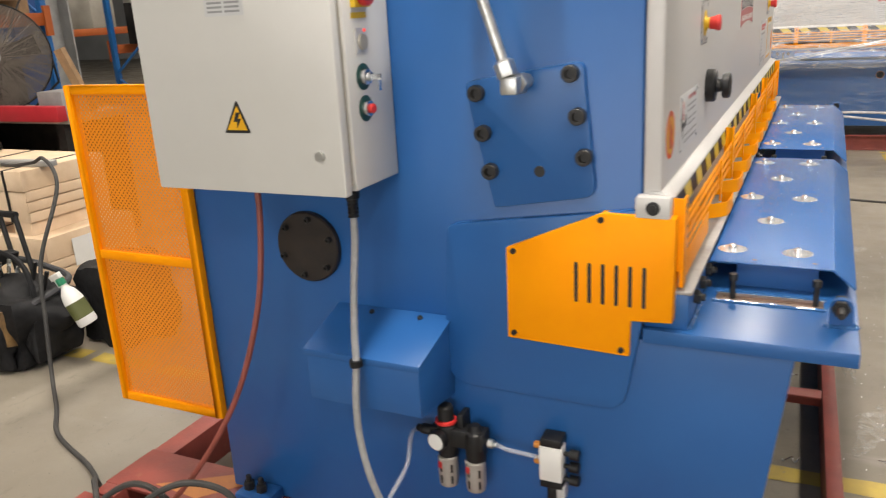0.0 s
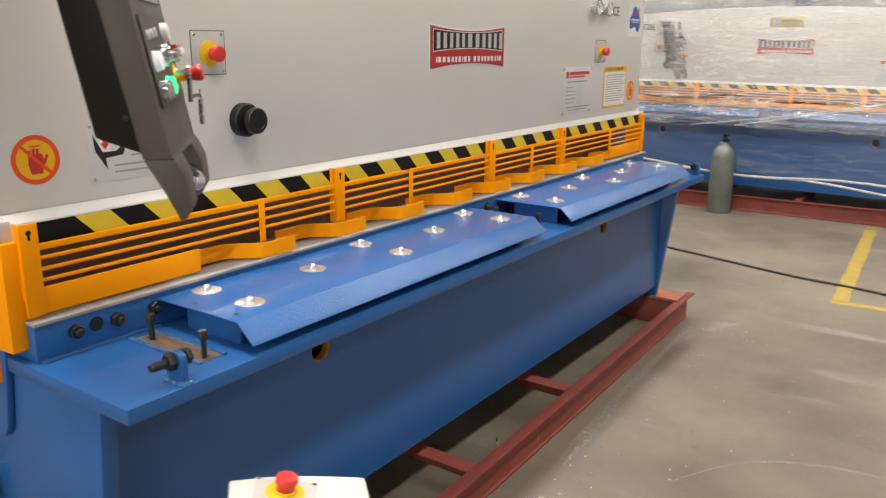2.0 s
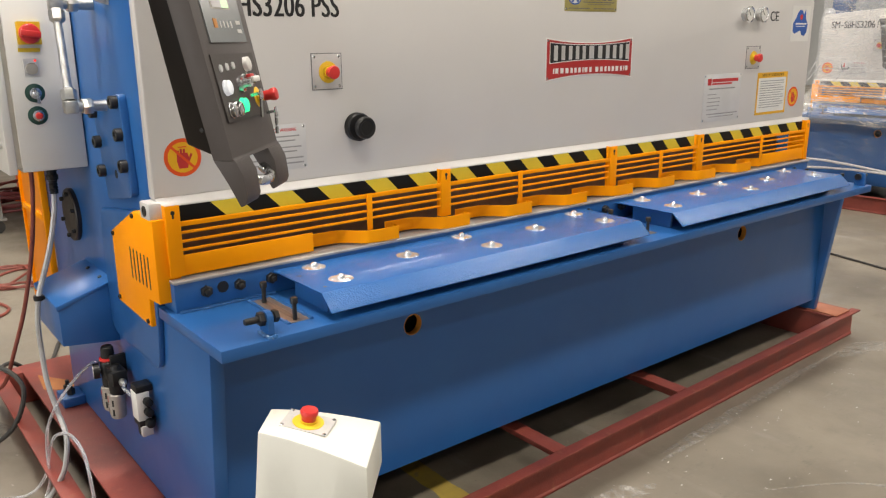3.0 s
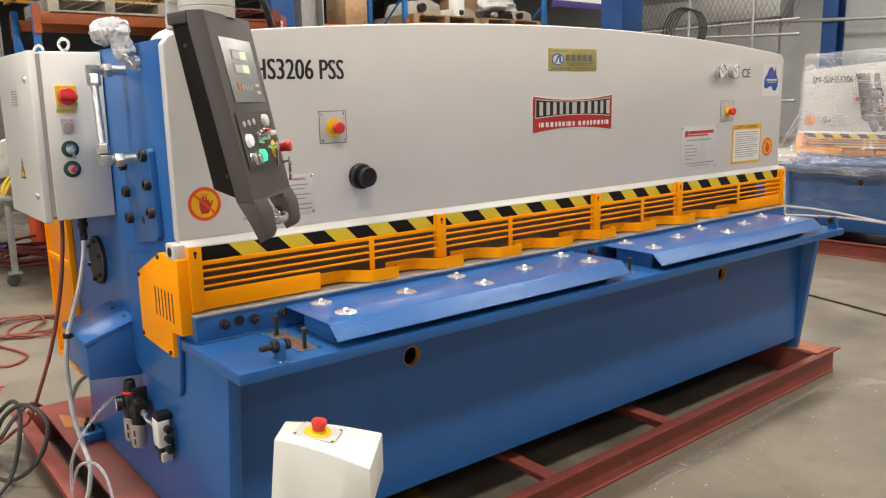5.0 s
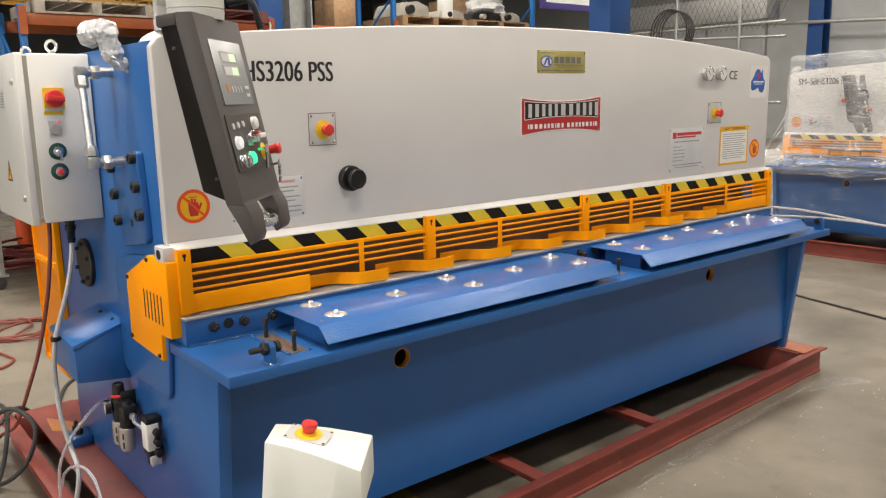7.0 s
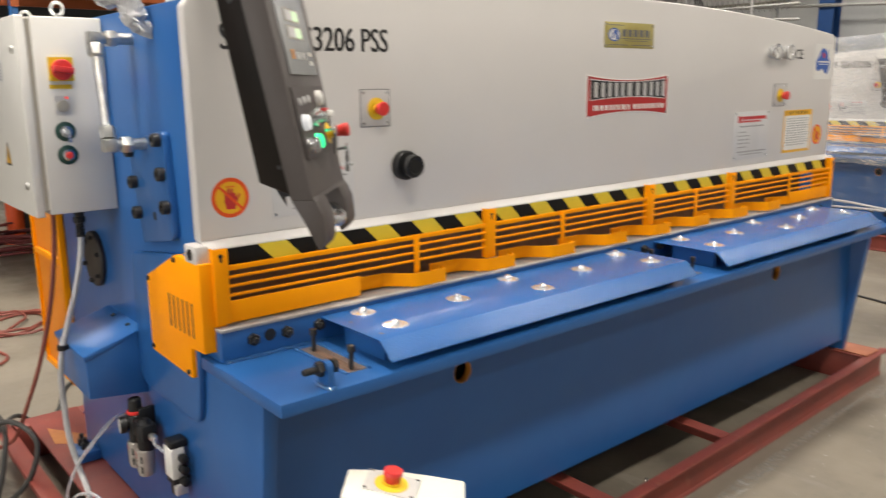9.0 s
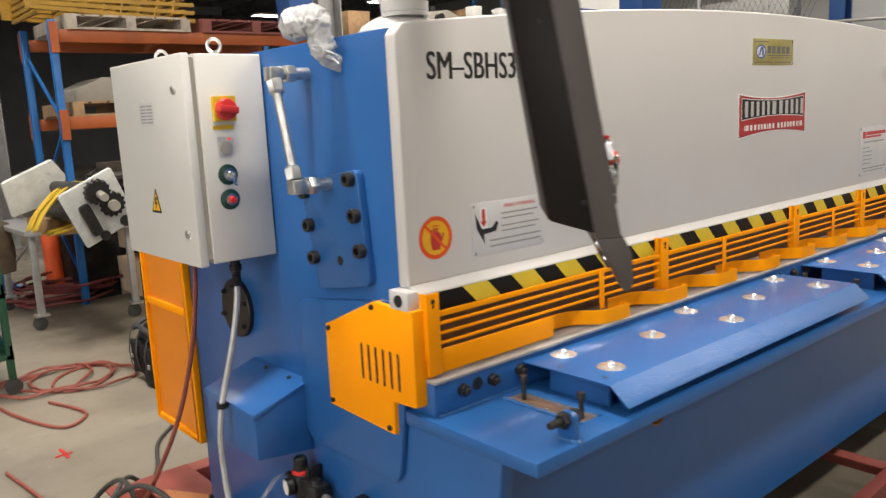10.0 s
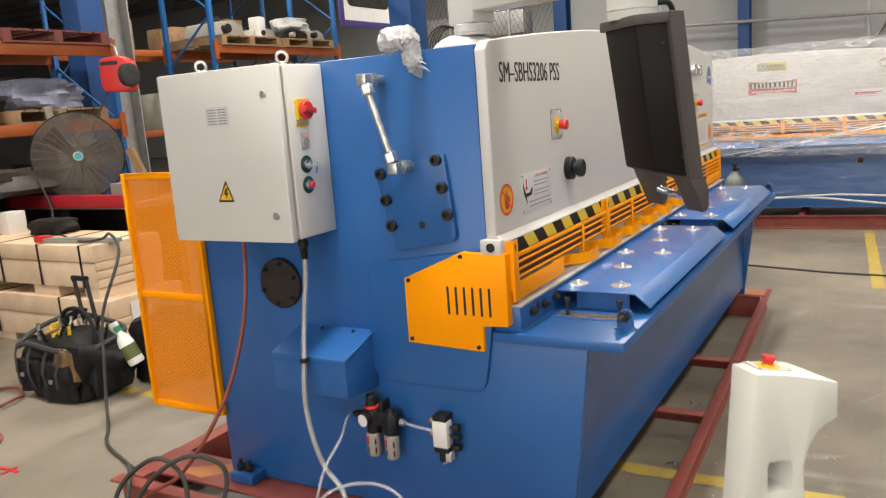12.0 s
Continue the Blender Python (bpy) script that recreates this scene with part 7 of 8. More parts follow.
bm = bmesh.new()
for k in range(8):
    cyl(bm, (-6.34, 2.6 + 0.16 * k, 2.595), (-6.34, 2.68 + 0.16 * k, 2.875), 0.010, 6)
part("lattice", bm, FRAME_Y, yf)

# loads on the second rack
for y, dy, z0, h, mt, lab in ((7.95, 0.30, 2.73, 0.22, GREYBOX, "grey machine casting on a pallet"), (8.65, 0.26, 2.73, 0.14, GREYBOX, "flat grey plate assembly on a pallet"), (9.35, 0.34, 2.73, 0.14, DARK, "dark machine part on a pallet"), (9.85, 0.24, 2.73, 0.16, GREYBOX, "grey machine part on a pallet")):
    m_ = thing("machine_part", (-7.56, y, z0), lab, "machine part", "machine parts")
    bm = bmesh.new()
    prism(bm, rounded([(y - dy, z0), (y + dy, z0), (y + dy * 0.9, z0 + h * 0.7), (y + dy * 0.3, z0 + h), (y - dy * 0.7, z0 + h * 0.85)], 0.02), "x", -7.86, -7.26)
    part("casting", bm, mt, m_, bevel=0.008)
    bm = bmesh.new()
    cyl(bm, (-7.26, y - dy * 0.3, z0 + h * 0.45), (-7.18, y - dy * 0.3, z0 + h * 0.45), h * 0.28, 16)
    part("bearing_boss", bm, BLACK_OX if mt is GREYBOX else GREYBOX, m_)
    bm = bmesh.new()
    cyl(bm, (-7.56, y + dy * 0.2, z0 + h * 0.8), (-7.56, y + dy * 0.2, z0 + h * 1.35), 0.05, 12)
    part("flange", bm, BLACK_OX if mt is GREYBOX else GREYBOX, m_)
bm = bmesh.new()
box(bm, -7.38, -7.20, 8.48, 8.64, 2.73, 3.02)
solo("white_bracket", bm, WHITE, "small white upright bracket on the rack", "bracket", base=(-7.26, 8.56, 2.73), bevel=0.01)
lumpy("white_sheet", (-7.51, 9.55, 2.87), (0.4, 0.5, 0.20), material("white_plastic_sheet", (0.68, 0.68, 0.66), 0.5, col2=(0.5, 0.5, 0.5), scale=9, bump=0.6, bump_scale=30), "crumpled white plastic sheet over parts", "plastic sheet", 5, 0.4)
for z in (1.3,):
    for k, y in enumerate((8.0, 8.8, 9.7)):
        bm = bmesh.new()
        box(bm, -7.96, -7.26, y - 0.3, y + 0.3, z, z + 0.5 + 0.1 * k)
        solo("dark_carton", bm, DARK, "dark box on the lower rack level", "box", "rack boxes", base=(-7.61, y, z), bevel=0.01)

# loads on the far rack
for k in range(9):
    bm = bmesh.new()
    lv = (1.5, 2.9, 4.2)[k % 3]
    y = 8.6 + 0.46 * k
    box(bm, -11.5, -10.8, y - 0.24, y + 0.24, lv, lv + 0.45 + 0.07 * (k % 4))
    solo("far_carton", bm, (GREYBOX, WOOD, DARK)[k % 3], "plain box on the far pallet rack", "box", "rack boxes", base=(-11.1, y, lv), bevel=0.01)

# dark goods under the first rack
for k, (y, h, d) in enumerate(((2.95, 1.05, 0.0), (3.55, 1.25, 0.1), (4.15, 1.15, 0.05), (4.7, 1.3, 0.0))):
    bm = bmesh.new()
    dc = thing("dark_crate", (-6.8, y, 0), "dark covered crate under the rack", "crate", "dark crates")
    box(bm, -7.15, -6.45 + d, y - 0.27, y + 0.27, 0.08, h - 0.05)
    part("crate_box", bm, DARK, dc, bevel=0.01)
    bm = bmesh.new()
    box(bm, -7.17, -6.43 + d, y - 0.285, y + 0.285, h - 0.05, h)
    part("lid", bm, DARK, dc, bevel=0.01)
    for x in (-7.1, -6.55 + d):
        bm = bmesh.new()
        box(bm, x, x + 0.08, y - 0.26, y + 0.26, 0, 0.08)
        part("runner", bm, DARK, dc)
lumpy("tarpaulin", (-6.05, 3.55, 1.06), (0.55, 1.5, 0.22), material("black_tarpaulin", (0.03, 0.027, 0.025), 0.45, col2=(0.06, 0.05, 0.045), scale=8, bump=0.8, bump_scale=25), "black plastic tarpaulin over stored steel", "tarpaulin", 7, 0.35)

# bench with a red steel edge
bench = thing("red_bench", (-6.0, 4.1, 0), "long bench with a red steel front edge", "bench")
bm = bmesh.new()
box(bm, -7.3, -4.75, 3.86, 3.94, 0.925, 1.033)
part("red_edge", bm, material("red_enamel", (0.42, 0.02, 0.03), 0.4), bench, bevel=0.006)
bm = bmesh.new()
box(bm, -6.40, -4.75, 3.94, 4.55, 0.90, 0.955)
part("bench_top", bm, GREYBOX, bench, bevel=0.004)
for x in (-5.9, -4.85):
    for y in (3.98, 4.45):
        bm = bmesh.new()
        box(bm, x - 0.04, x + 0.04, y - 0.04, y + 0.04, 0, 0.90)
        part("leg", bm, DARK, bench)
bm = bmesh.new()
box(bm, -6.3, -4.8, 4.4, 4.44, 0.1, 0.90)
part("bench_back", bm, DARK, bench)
bm = bmesh.new()
box(bm, -5.10, -4.85, 4.0, 4.30, 0.955, 1.12)
tray = solo("parts_tray", bm, GALV, "grey metal parts tray on the bench", "tray", base=(-4.97, 4.15, 0.955), bevel=0.006)
bm = bmesh.new()
boxm(bm, Matrix.Translation((-4.85, 4.25, 0.955)) @ pose(0, 0, 0, 12, -14, 0), -0.04, 0.04, -0.02, 0.02, 0, 0.48)
solo("cardboard_strip", bm, WOOD, "brown board leaning behind the bench", "board", base=(-4.85, 4.25, 0.955))

# drum fan on the bench
CAGE = material("dusty_cage_wire", (0.19, 0.165, 0.14), 0.6, col2=(0.14, 0.12, 0.10), scale=20)
fan = thing("drum_fan", (-5.67, 4.15, 0.955), "large black industrial fan with a wire cage", "fan")
fc = Vector((-5.67, 4.15, 1.369))
fd = Vector((0.80, -0.60, 0)).normalized()
fs = Vector((-fd.y, fd.x, 0))
R = 0.395
for k, (d, r) in enumerate(((0.0, R), (0.06, R), (-0.06, R))):
    bm = bmesh.new()
    tube(bm, [fc + fd * d + fs * (r * math.cos(a * math.pi / 18)) + Vector((0, 0, r * math.sin(a * math.pi / 18))) for a in range(36)], 0.006, 6, closed=True)
    part("cage_ring", bm, BLACK, fan)


def cage_depth(r):
    return 0.14 - 0.08 * (r / R) ** 3


bm = bmesh.new()
for k in range(28):
    a = k * 2 * math.pi / 28
    e = fs * math.cos(a) + Vector((0, 0, math.sin(a)))
    for s in (1, -1):
        tube(bm, [fc + fd * (cage_depth(r) * s) + e * r for r in (0.04, R * 0.5, R * 0.8, R)], 0.0030, 4)
tagged(part("cage_rib", bm, CAGE, fan, "radial cage spokes"), "radial cage spokes", kind="stuff")
bm = bmesh.new()
for k in range(38):
    r = 0.05 + (R - 0.05) * k / 38
    for s in (1, -1):
        tube(bm, [fc + fd * (cage_depth(r) * s) + fs * (r * math.cos(a * math.pi / 20)) + Vector((0, 0, r * math.sin(a * math.pi / 20))) for a in range(40)], 0.0027, 3, closed=True)
tagged(part("cage_mesh", bm, CAGE, fan, "close rings of fine cage wire"), "close rings of fine cage wire", kind="stuff")
for k in range(3):
    bm = bmesh.new()
    a = k * 2 * math.pi / 3 + 0.3
    e = fs * math.cos(a) + Vector((0, 0, math.sin(a)))
    g = fs * -math.sin(a) + Vector((0, 0, math.cos(a)))
    v = [fc + e * 0.05 - g * 0.03 + fd * 0.03, fc + e * 0.31 - g * 0.10 + fd * 0.04, fc + e * 0.32 + g * 0.06 - fd * 0.03, fc + e * 0.05 + g * 0.05 - fd * 0.03]
    w = [bm.verts.new(q + fd * 0.002) for q in v]
    u = [bm.verts.new(q - fd * 0.002) for q in v]
    bm.faces.new(w)
    bm.faces.new(u[::-1])
    for i in range(4):
        bm.faces.new((w[i], u[i], u[(i + 1) % 4], w[(i + 1) % 4]))
    part("fan_blade", bm, DARK, fan)
bm = bmesh.new()
lathe(bm, fc - fd * 0.13, fd, [(0, 0.07), (0.12, 0.08), (0.14, 0.05)], 18)
part("motor", bm, BLACK, fan)
bm = bmesh.new()
lathe(bm, fc + fd * 0.142, fd, [(0, 0.042), (0.006, 0.042), (0.007, 0.036)], 20)
hub = part("hub_badge", bm, SILVER, fan)
bm = bmesh.new()
lathe(bm, fc + fd * 0.149, fd, [(0, 0.032), (0.001, 0.032)], 20)
part("badge_centre", bm, material("teal_badge", (0.05, 0.35, 0.40), 0.4), hub)
bm = bmesh.new()
p = [fc + fs * (R * 0.98) , fc + fs * (R * 1.03) - Vector((0, 0, 0.22)), fc + fs * 0.20 - Vector((0, 0, 0.404)), fc - fs * 0.20 - Vector((0, 0, 0.404)), fc - fs * (R * 1.03) - Vector((0, 0, 0.22)), fc - fs * (R * 0.98)]
tube(bm, p, 0.010, 8)
part("fan_stand", bm, BLACK, fan)

# red hose reel hung from the grey post
reel = thing("hose_reel", (-6.05, 5.04, 1.92), "red plastic hose reel hung from a bracket", "hose reel")
rc = Vector((-6.05, 5.04, 2.13))
rm = Matrix.Translation(rc) @ pose(0, 0, 0, 0, 0, 25) @ Matrix.Scale(1.06, 4)
bm = bmesh.new()
prismm(bm, rm, rounded([(-0.15, -0.16), (0.13, -0.18), (0.15, 0.10), (0.06, 0.17), (-0.15, 0.15)], 0.06), "y", -0.10, 0.10)
part("reel_case", bm, RED, reel, bevel=0.02)
bm = bmesh.new()
prismm(bm, rm, rect(-0.04, 0.10, 0.17, 0.035, 0.01), "y", -0.103, -0.099)
part("carry_slot", bm, INK, reel)
bm = bmesh.new()
lathe(bm, rm @ Vector((0.10, -0.06, -0.02)), rm.to_3x3() @ Vector((1, -0.4, 0)), [(0, 0.118), (0.056, 0.118), (0.062, 0.105), (0.062, 0.06), (0.056, 0.0)], 24)
part("drum", bm, RUBBER, reel)
bm = bmesh.new()
tube(bm, [rc + Vector((0, 0, 0.18)), rc + Vector((-0.10, 0.06, 0.28)), Vector((-6.31, 5.17, 2.46))], 0.014, 8)
part("bracket", bm, GALV, reel)
bm = bmesh.new()
tube(bm, spline([rc + Vector((-0.12, -0.06, -0.05)), Vector((-6.12, 4.90, 1.93)), Vector((-6.02, 4.62, 1.62)), Vector((-5.90, 4.4, 1.40))], 6), 0.010, 6)
part("reel_hose", bm, RUBBER, reel)


# ---- plywood crates ----
def crate(x0, x1, y0, y1, z0, z1, straps, lid, block):
    """A long shipping crate: lid, side panels, blocks below and steel straps round it."""
    c = thing("plywood_crate", ((x0 + x1) / 2, (y0 + y1) / 2, z0), "pale plywood shipping crate with dark steel straps", "crate", "plywood crates")
    bm = bmesh.new()
    box(bm, x0, x1, y0, y1, z0 + block, z1 - lid - 0.004)
    part("crate_box", bm, PLY, c, bevel=0.003)
    bm = bmesh.new()
    box(bm, x0 - 0.006, x1 + 0.006, y0 - 0.006, y1 + 0.006, z1 - lid, z1)
    part("crate_lid", bm, PLY, c, bevel=0.003)
    for k, xs in enumerate(straps):
        bm = bmesh.new()
        box(bm, xs, xs + 0.02, y0 - 0.010, y0 - 0.0065, z0 + block, z1)
        box(bm, xs, xs + 0.02, y0 - 0.010, y1, z1, z1 + 0.003)
        part("steel_strap", bm, DARK, c)
    for xa, xb in zip([x0] + [q + 0.36 for q in straps[1:-1:2]], [q - 0.3 for q in straps[1:-1:2]] + [x1]):
        if xb - xa > 0.05:
            bm = bmesh.new()
            box(bm, xa, min(xb, xa + 0.30), y0 + 0.01, y1 - 0.01, z0, z0 + block)
            part("skid_block", bm, PLY, c)
    bm = bmesh.new()
    box(bm, x1 - 0.15, x1, y0 + 0.002, y1 - 0.002, z0, z0 + block)
    part("skid_block", bm, PLY, c)
    h = (z1 - z0 - lid - block) / 3
    for k in range(3):
        bm = bmesh.new()
        box(bm, x1, x1 + 0.014, y0 + 0.002, y1 - 0.002, z0 + block + k * h + 0.004, z0 + block + (k + 1) * h - 0.004)
        part("end_slat", bm, PLY, c, bevel=0.002)


crate(-6.74, -4.12, 3.02, 3.62, 0.385, 0.775, [-6.72, -6.23, -5.74, -5.25, -4.76, -4.27], 0.12, 0.078)
crate(-6.76, -3.99, 2.99, 3.66, 0.0, 0.383, [-6.45, -5.85, -5.36, -4.55], 0.14, 0.06)
bm = bmesh.new()
box(bm, -3.974, -3.971, 3.16, 3.34, 0.17, 0.34)
solo("paper_label", bm, WHITE, "white paper label on the crate's end", "label", base=(-3.972, 3.25, 0.17))
bm = bmesh.new()
boxm(bm, Matrix.Translation((-4.33, 3.15, 0.778)) @ pose(0, 0, 0, 0, 0, 8), -0.42, 0.30, -0.03, 0.03, 0, 0.035)
tool = solo("grey_bar_tool", bm, GALV, "grey metal bar lying on the crates", "bar", base=(-4.33, 3.15, 0.778), bevel=0.006)
bm = bmesh.new()
boxm(bm, Matrix.Translation((-4.78, 3.10, 0.778)) @ pose(0, 0, 0, 0, 0, 8), -0.07, 0.07, -0.035, 0.035, 0, 0.05)
solo("red_tool", bm, RED, "small red tool lying on the crates", "tool", base=(-4.78, 3.1, 0.778), bevel=0.01)
rcan = thing("red_canister", (-5.98, 3.3, 0.774), "tall red metal canister standing on the crates", "canister")
bm = bmesh.new()
lathe(bm, (-5.98, 3.3, 0.774), (0, 0, 1), [(0, 0.115), (0.01, 0.12), (0.30, 0.115), (0.46, 0.095), (0.50, 0.07)], 24)
part("canister_body", bm, RED, rcan)
bm = bmesh.new()
lathe(bm, (-5.98, 3.3, 1.27), (0, 0, 1), [(0, 0.06), (0.10, 0.06), (0.11, 0.05)], 18)
part("canister_cap", bm, RED, rcan)
bm = bmesh.new()
lathe(bm, (-5.98, 3.3, 1.12), (0, 0, 1), [(0, 0.112), (0.06, 0.112)], 24)
part("dark_band", bm, DARK, rcan)
bm = bmesh.new()
box(bm, -5.78, -5.62, 3.35, 3.52, 0.774, 0.96)
solo("cream_carton", bm, WHITE, "cream carton standing on the crates", "carton", base=(-5.7, 3.43, 0.774), bevel=0.006)
lumpy("folded_sack", (-5.2, 3.48, 0.774), (0.4, 0.26, 0.12), DARK, "dark folded sack lying on the crates", "sack", 11)

# ---- tool bags on the floor ----
bag = thing("tool_bag", (-3.25, 2.22, 0), "open black tool bag with pockets and a pull handle", "tool bag")
bagm = material("black_nylon", (0.006, 0.006, 0.007), 0.6, spec=0.25, col2=(0.014, 0.014, 0.015), scale=20, bump=0.5, bump_scale=150)


def soft(bm, c, size, seed, amp=0.14, cuts=4):
    tmp = bmesh.new()
    bmesh.ops.create_cube(tmp, size=1)
    bmesh.ops.subdivide_edges(tmp, edges=tmp.edges, cuts=cuts, use_grid_fill=True)
    for v in tmp.verts:
        p = v.co.lerp(v.co.normalized() * 0.60, 0.35)
        p = p * (1 + noise.noise(p * 3 + Vector((seed, seed * 2, seed * 5))) * amp)
        v.co = Vector((c[0] + p.x * size[0], c[1] + p.y * size[1], c[2] + (max(p.z, -0.5) + 0.5) * size[2]))
    me = bpy.data.meshes.new("soft")
    tmp.to_mesh(me)
    tmp.free()
    bm.from_mesh(me)
    bpy.data.meshes.remove(me)


bm = bmesh.new()
soft(bm, (-3.25, 2.22, 0), (0.60, 0.40, 0.34), 1.0, 0.30, 12)
part("bag_body", bm, bagm, bag)
for k, (dx, dy, sx, sy, sz, z) in enumerate(((-0.16, -0.20, 0.20, 0.10, 0.20, 0.04), (0.10, -0.21, 0.26, 0.10, 0.22, 0.02), (0.30, -0.02, 0.10, 0.26, 0.22, 0.03), (-0.28, 0.0, 0.10, 0.26, 0.20, 0.05))):
    bm = bmesh.new()
    soft(bm, (-3.25 + dx, 2.22 + dy, z), (sx, sy, sz), 3.0 + k, 0.22, 9)
    part("bag_pocket", bm, bagm, bag)
bm = bmesh.new()
soft(bm, (-3.08, 2.06, 0.13), (0.17, 0.14, 0.19), 9.0, 0.12, 8)
part("tan_pouch", bm, material("tan_leather", (0.24, 0.14, 0.05), 0.7, col2=(0.12, 0.07, 0.03), scale=12), bag, "worn tan leather pouch")
bm = bmesh.new()
tube(bm, spline([(-3.48, 2.30, 0.30), (-3.42, 2.28, 0.45), (-3.25, 2.25, 0.50), (-3.08, 2.22, 0.45), (-3.02, 2.20, 0.30)], 5), 0.014, 7)
part("bag_strap", bm, bagm, bag)
WEBBING = material("grey_black_webbing", (0.045, 0.045, 0.050), 0.7, col2=(0.03, 0.03, 0.032), scale=30)
# raised rim of the open top, and webbing straps down the front
bm = bmesh.new()
tube(bm, spline([(-3.54, 2.02, 0.31), (-3.40, 2.00, 0.34), (-3.20, 2.00, 0.32), (-2.98, 2.04, 0.30), (-2.95, 2.20, 0.32), (-2.98, 2.38, 0.36), (-3.20, 2.42, 0.39), (-3.42, 2.42, 0.41), (-3.56, 2.38, 0.40), (-3.60, 2.20, 0.36)], 5, True), 0.016, 7, closed=True)
part("bag_rim", bm, WEBBING, bag, "grey-black webbing rim of the open bag")
bm = bmesh.new()
prism(bm, [(-3.62, 0.36), (-3.40, 0.47), (-3.33, 0.46), (-3.35, 0.43), (-3.58, 0.33)], "y", 2.36, 2.40)
part("bag_flap", bm, bagm, bag, bevel=0.008)
for k, x in enumerate((-3.50, -3.37, -3.22, -3.10)):
    bm = bmesh.new()
    rows = [[bm.verts.new((x + 0.02 * math.sin(z * 14 + k) + w, y, z)) for w in (-0.013, 0.013)] for y, z in ((2.005, 0.33), (1.975, 0.27), (1.955, 0.18), (1.960, 0.10), (1.990, 0.04))]
    for a, b in zip(rows, rows[1:]):
        bm.faces.new((a[0], b[0], b[1], a[1]))
    bmesh.ops.solidify(bm, geom=bm.faces[:], thickness=0.006)
    part("webbing_strap", bm, WEBBING, bag)
for x, z in ((-3.43, 0.16), (-3.16, 0.14)):
    bm = bmesh.new()
    box(bm, x - 0.016, x + 0.016, 1.944, 1.954, z - 0.012, z + 0.012)
    part("strap_buckle", bm, ZINC, bag, bevel=0.003)
bm = bmesh.new()
for dx in (-0.06, 0.06):
    tube(bm, [(-3.28 + dx, 2.38, 0.25), (-3.40 + dx, 2.42, 0.64)], 0.014, 8)
tube(bm, [(-3.47, 2.42, 0.645), (-3.33, 2.42, 0.645)], 0.018, 8)
part("pull_handle", bm, BLACK, bag, "black telescopic pull handle")
bm = bmesh.new()
tube(bm, [(-3.40, 2.12, 0.36), (-3.18, 2.08, 0.43)], 0.010, 7)
part("tool_shaft", bm, WOOD, bag, "pale wooden tool shaft")
rng = random.Random(4)
for k in range(16):
    bm = bmesh.new()
    x, y = -3.25 + rng.uniform(-0.22, 0.22), 2.2 + rng.uniform(-0.12, 0.12)
    tube(bm, [(x, y, 0.30), (x + rng.uniform(-0.05, 0.05), y + rng.uniform(-0.04, 0.04), 0.40 + rng.uniform(0, 0.05))], 0.011, 7)
    part("tool_grip", bm, (BLACK, STEEL, YELLOW)[k % 3], bag)
bottle = thing("spray_bottle", (-2.96, 2.06, 0.16), "white plastic spray bottle with a green cap", "spray bottle")
tm = Matrix.Translation((-2.93, 2.02, 0.12)) @ pose(0, 0, 0, 8, -24, 0)
bm = bmesh.new()
lathe(bm, tm @ Vector((0, 0, 0)), tm.to_3x3() @ Vector((0, 0, 1)), [(0, 0.040), (0.01, 0.046), (0.13, 0.046), (0.17, 0.036), (0.20, 0.018), (0.215, 0.016)], 20)
part("bottle_body", bm, WHITE, bottle)
bm = bmesh.new()
lathe(bm, tm @ Vector((0, 0, 0.213)), tm.to_3x3() @ Vector((0, 0, 1)), [(0, 0.020), (0.03, 0.020), (0.035, 0.014)], 14)
part("cap_ring", bm, material("green_cap", (0.02, 0.25, 0.12), 0.4), bottle)
bm = bmesh.new()
boxm(bm, tm, -0.045, 0.02, -0.012, 0.012, 0.246, 0.275)
boxm(bm, tm, -0.035, -0.025, -0.006, 0.006, 0.205, 0.248)
part("trigger_head", bm, WHITE, bottle, bevel=0.004)
bm = bmesh.new()
lathe(bm, tm @ Vector((0, 0, 0.04)), tm.to_3x3() @ Vector((0, 0, 1)), [(0, 0.0465), (0.08, 0.0465)], 20)
part("bottle_label", bm, material("olive_label", (0.10, 0.11, 0.03), 0.5), bottle)
bag.location += Vector((-0.30, 0.18, 0))
bag.scale = (1.0, 0.98, 1.02)
bottle.location += Vector((-0.02, 0.34, 0.12))
lumpy("black_holdall", (-3.12, 2.76, 0), (0.42, 0.34, 0.42), bagm, "black holdall standing on the floor", "bag", 13, 0.3)

# ---- trolley with a gearbox casting ----
tr = thing("steel_trolley", (-5.4, 2.3, 0), "grey steel trolley table on castors", "trolley")
bm = bmesh.new()
prism(bm, [(-6.75, 2.02), (-5.57, 2.03), (-5.30, 2.86), (-6.70, 2.86)], "z", 0.77, 0.81)
part("trolley_top", bm, GALV, tr, bevel=0.004)
for x, y in ((-6.68, 2.09), (-5.64, 2.09), (-6.60, 2.80), (-5.46, 2.78)):
    bm = bmesh.new()
    box(bm, x - 0.025, x + 0.025, y - 0.025, y + 0.025, 0.13, 0.77)
    leg = part("leg", bm, GALV, tr, bevel=0.003)
    bm = bmesh.new()
    lathe(bm, (x - 0.015, y - 0.02, 0.055), (1, 0, 0), [(0, 0.04), (0.005, 0.055), (0.03, 0.055), (0.035, 0.04)], 18)
    part("castor", bm, RUBBER, leg, "dark castor wheel")
    bm = bmesh.new()
    box(bm, x - 0.05, x + 0.05, y - 0.05, y + 0.05, 0.112, 0.13)
    part("castor_fork", bm, ZINC, leg)
bm = bmesh.new()
tube(bm, [(-6.64, 2.09, 0.35), (-5.68, 2.09, 0.72)], 0.015, 6)
part("cross_brace", bm, GALV, tr)
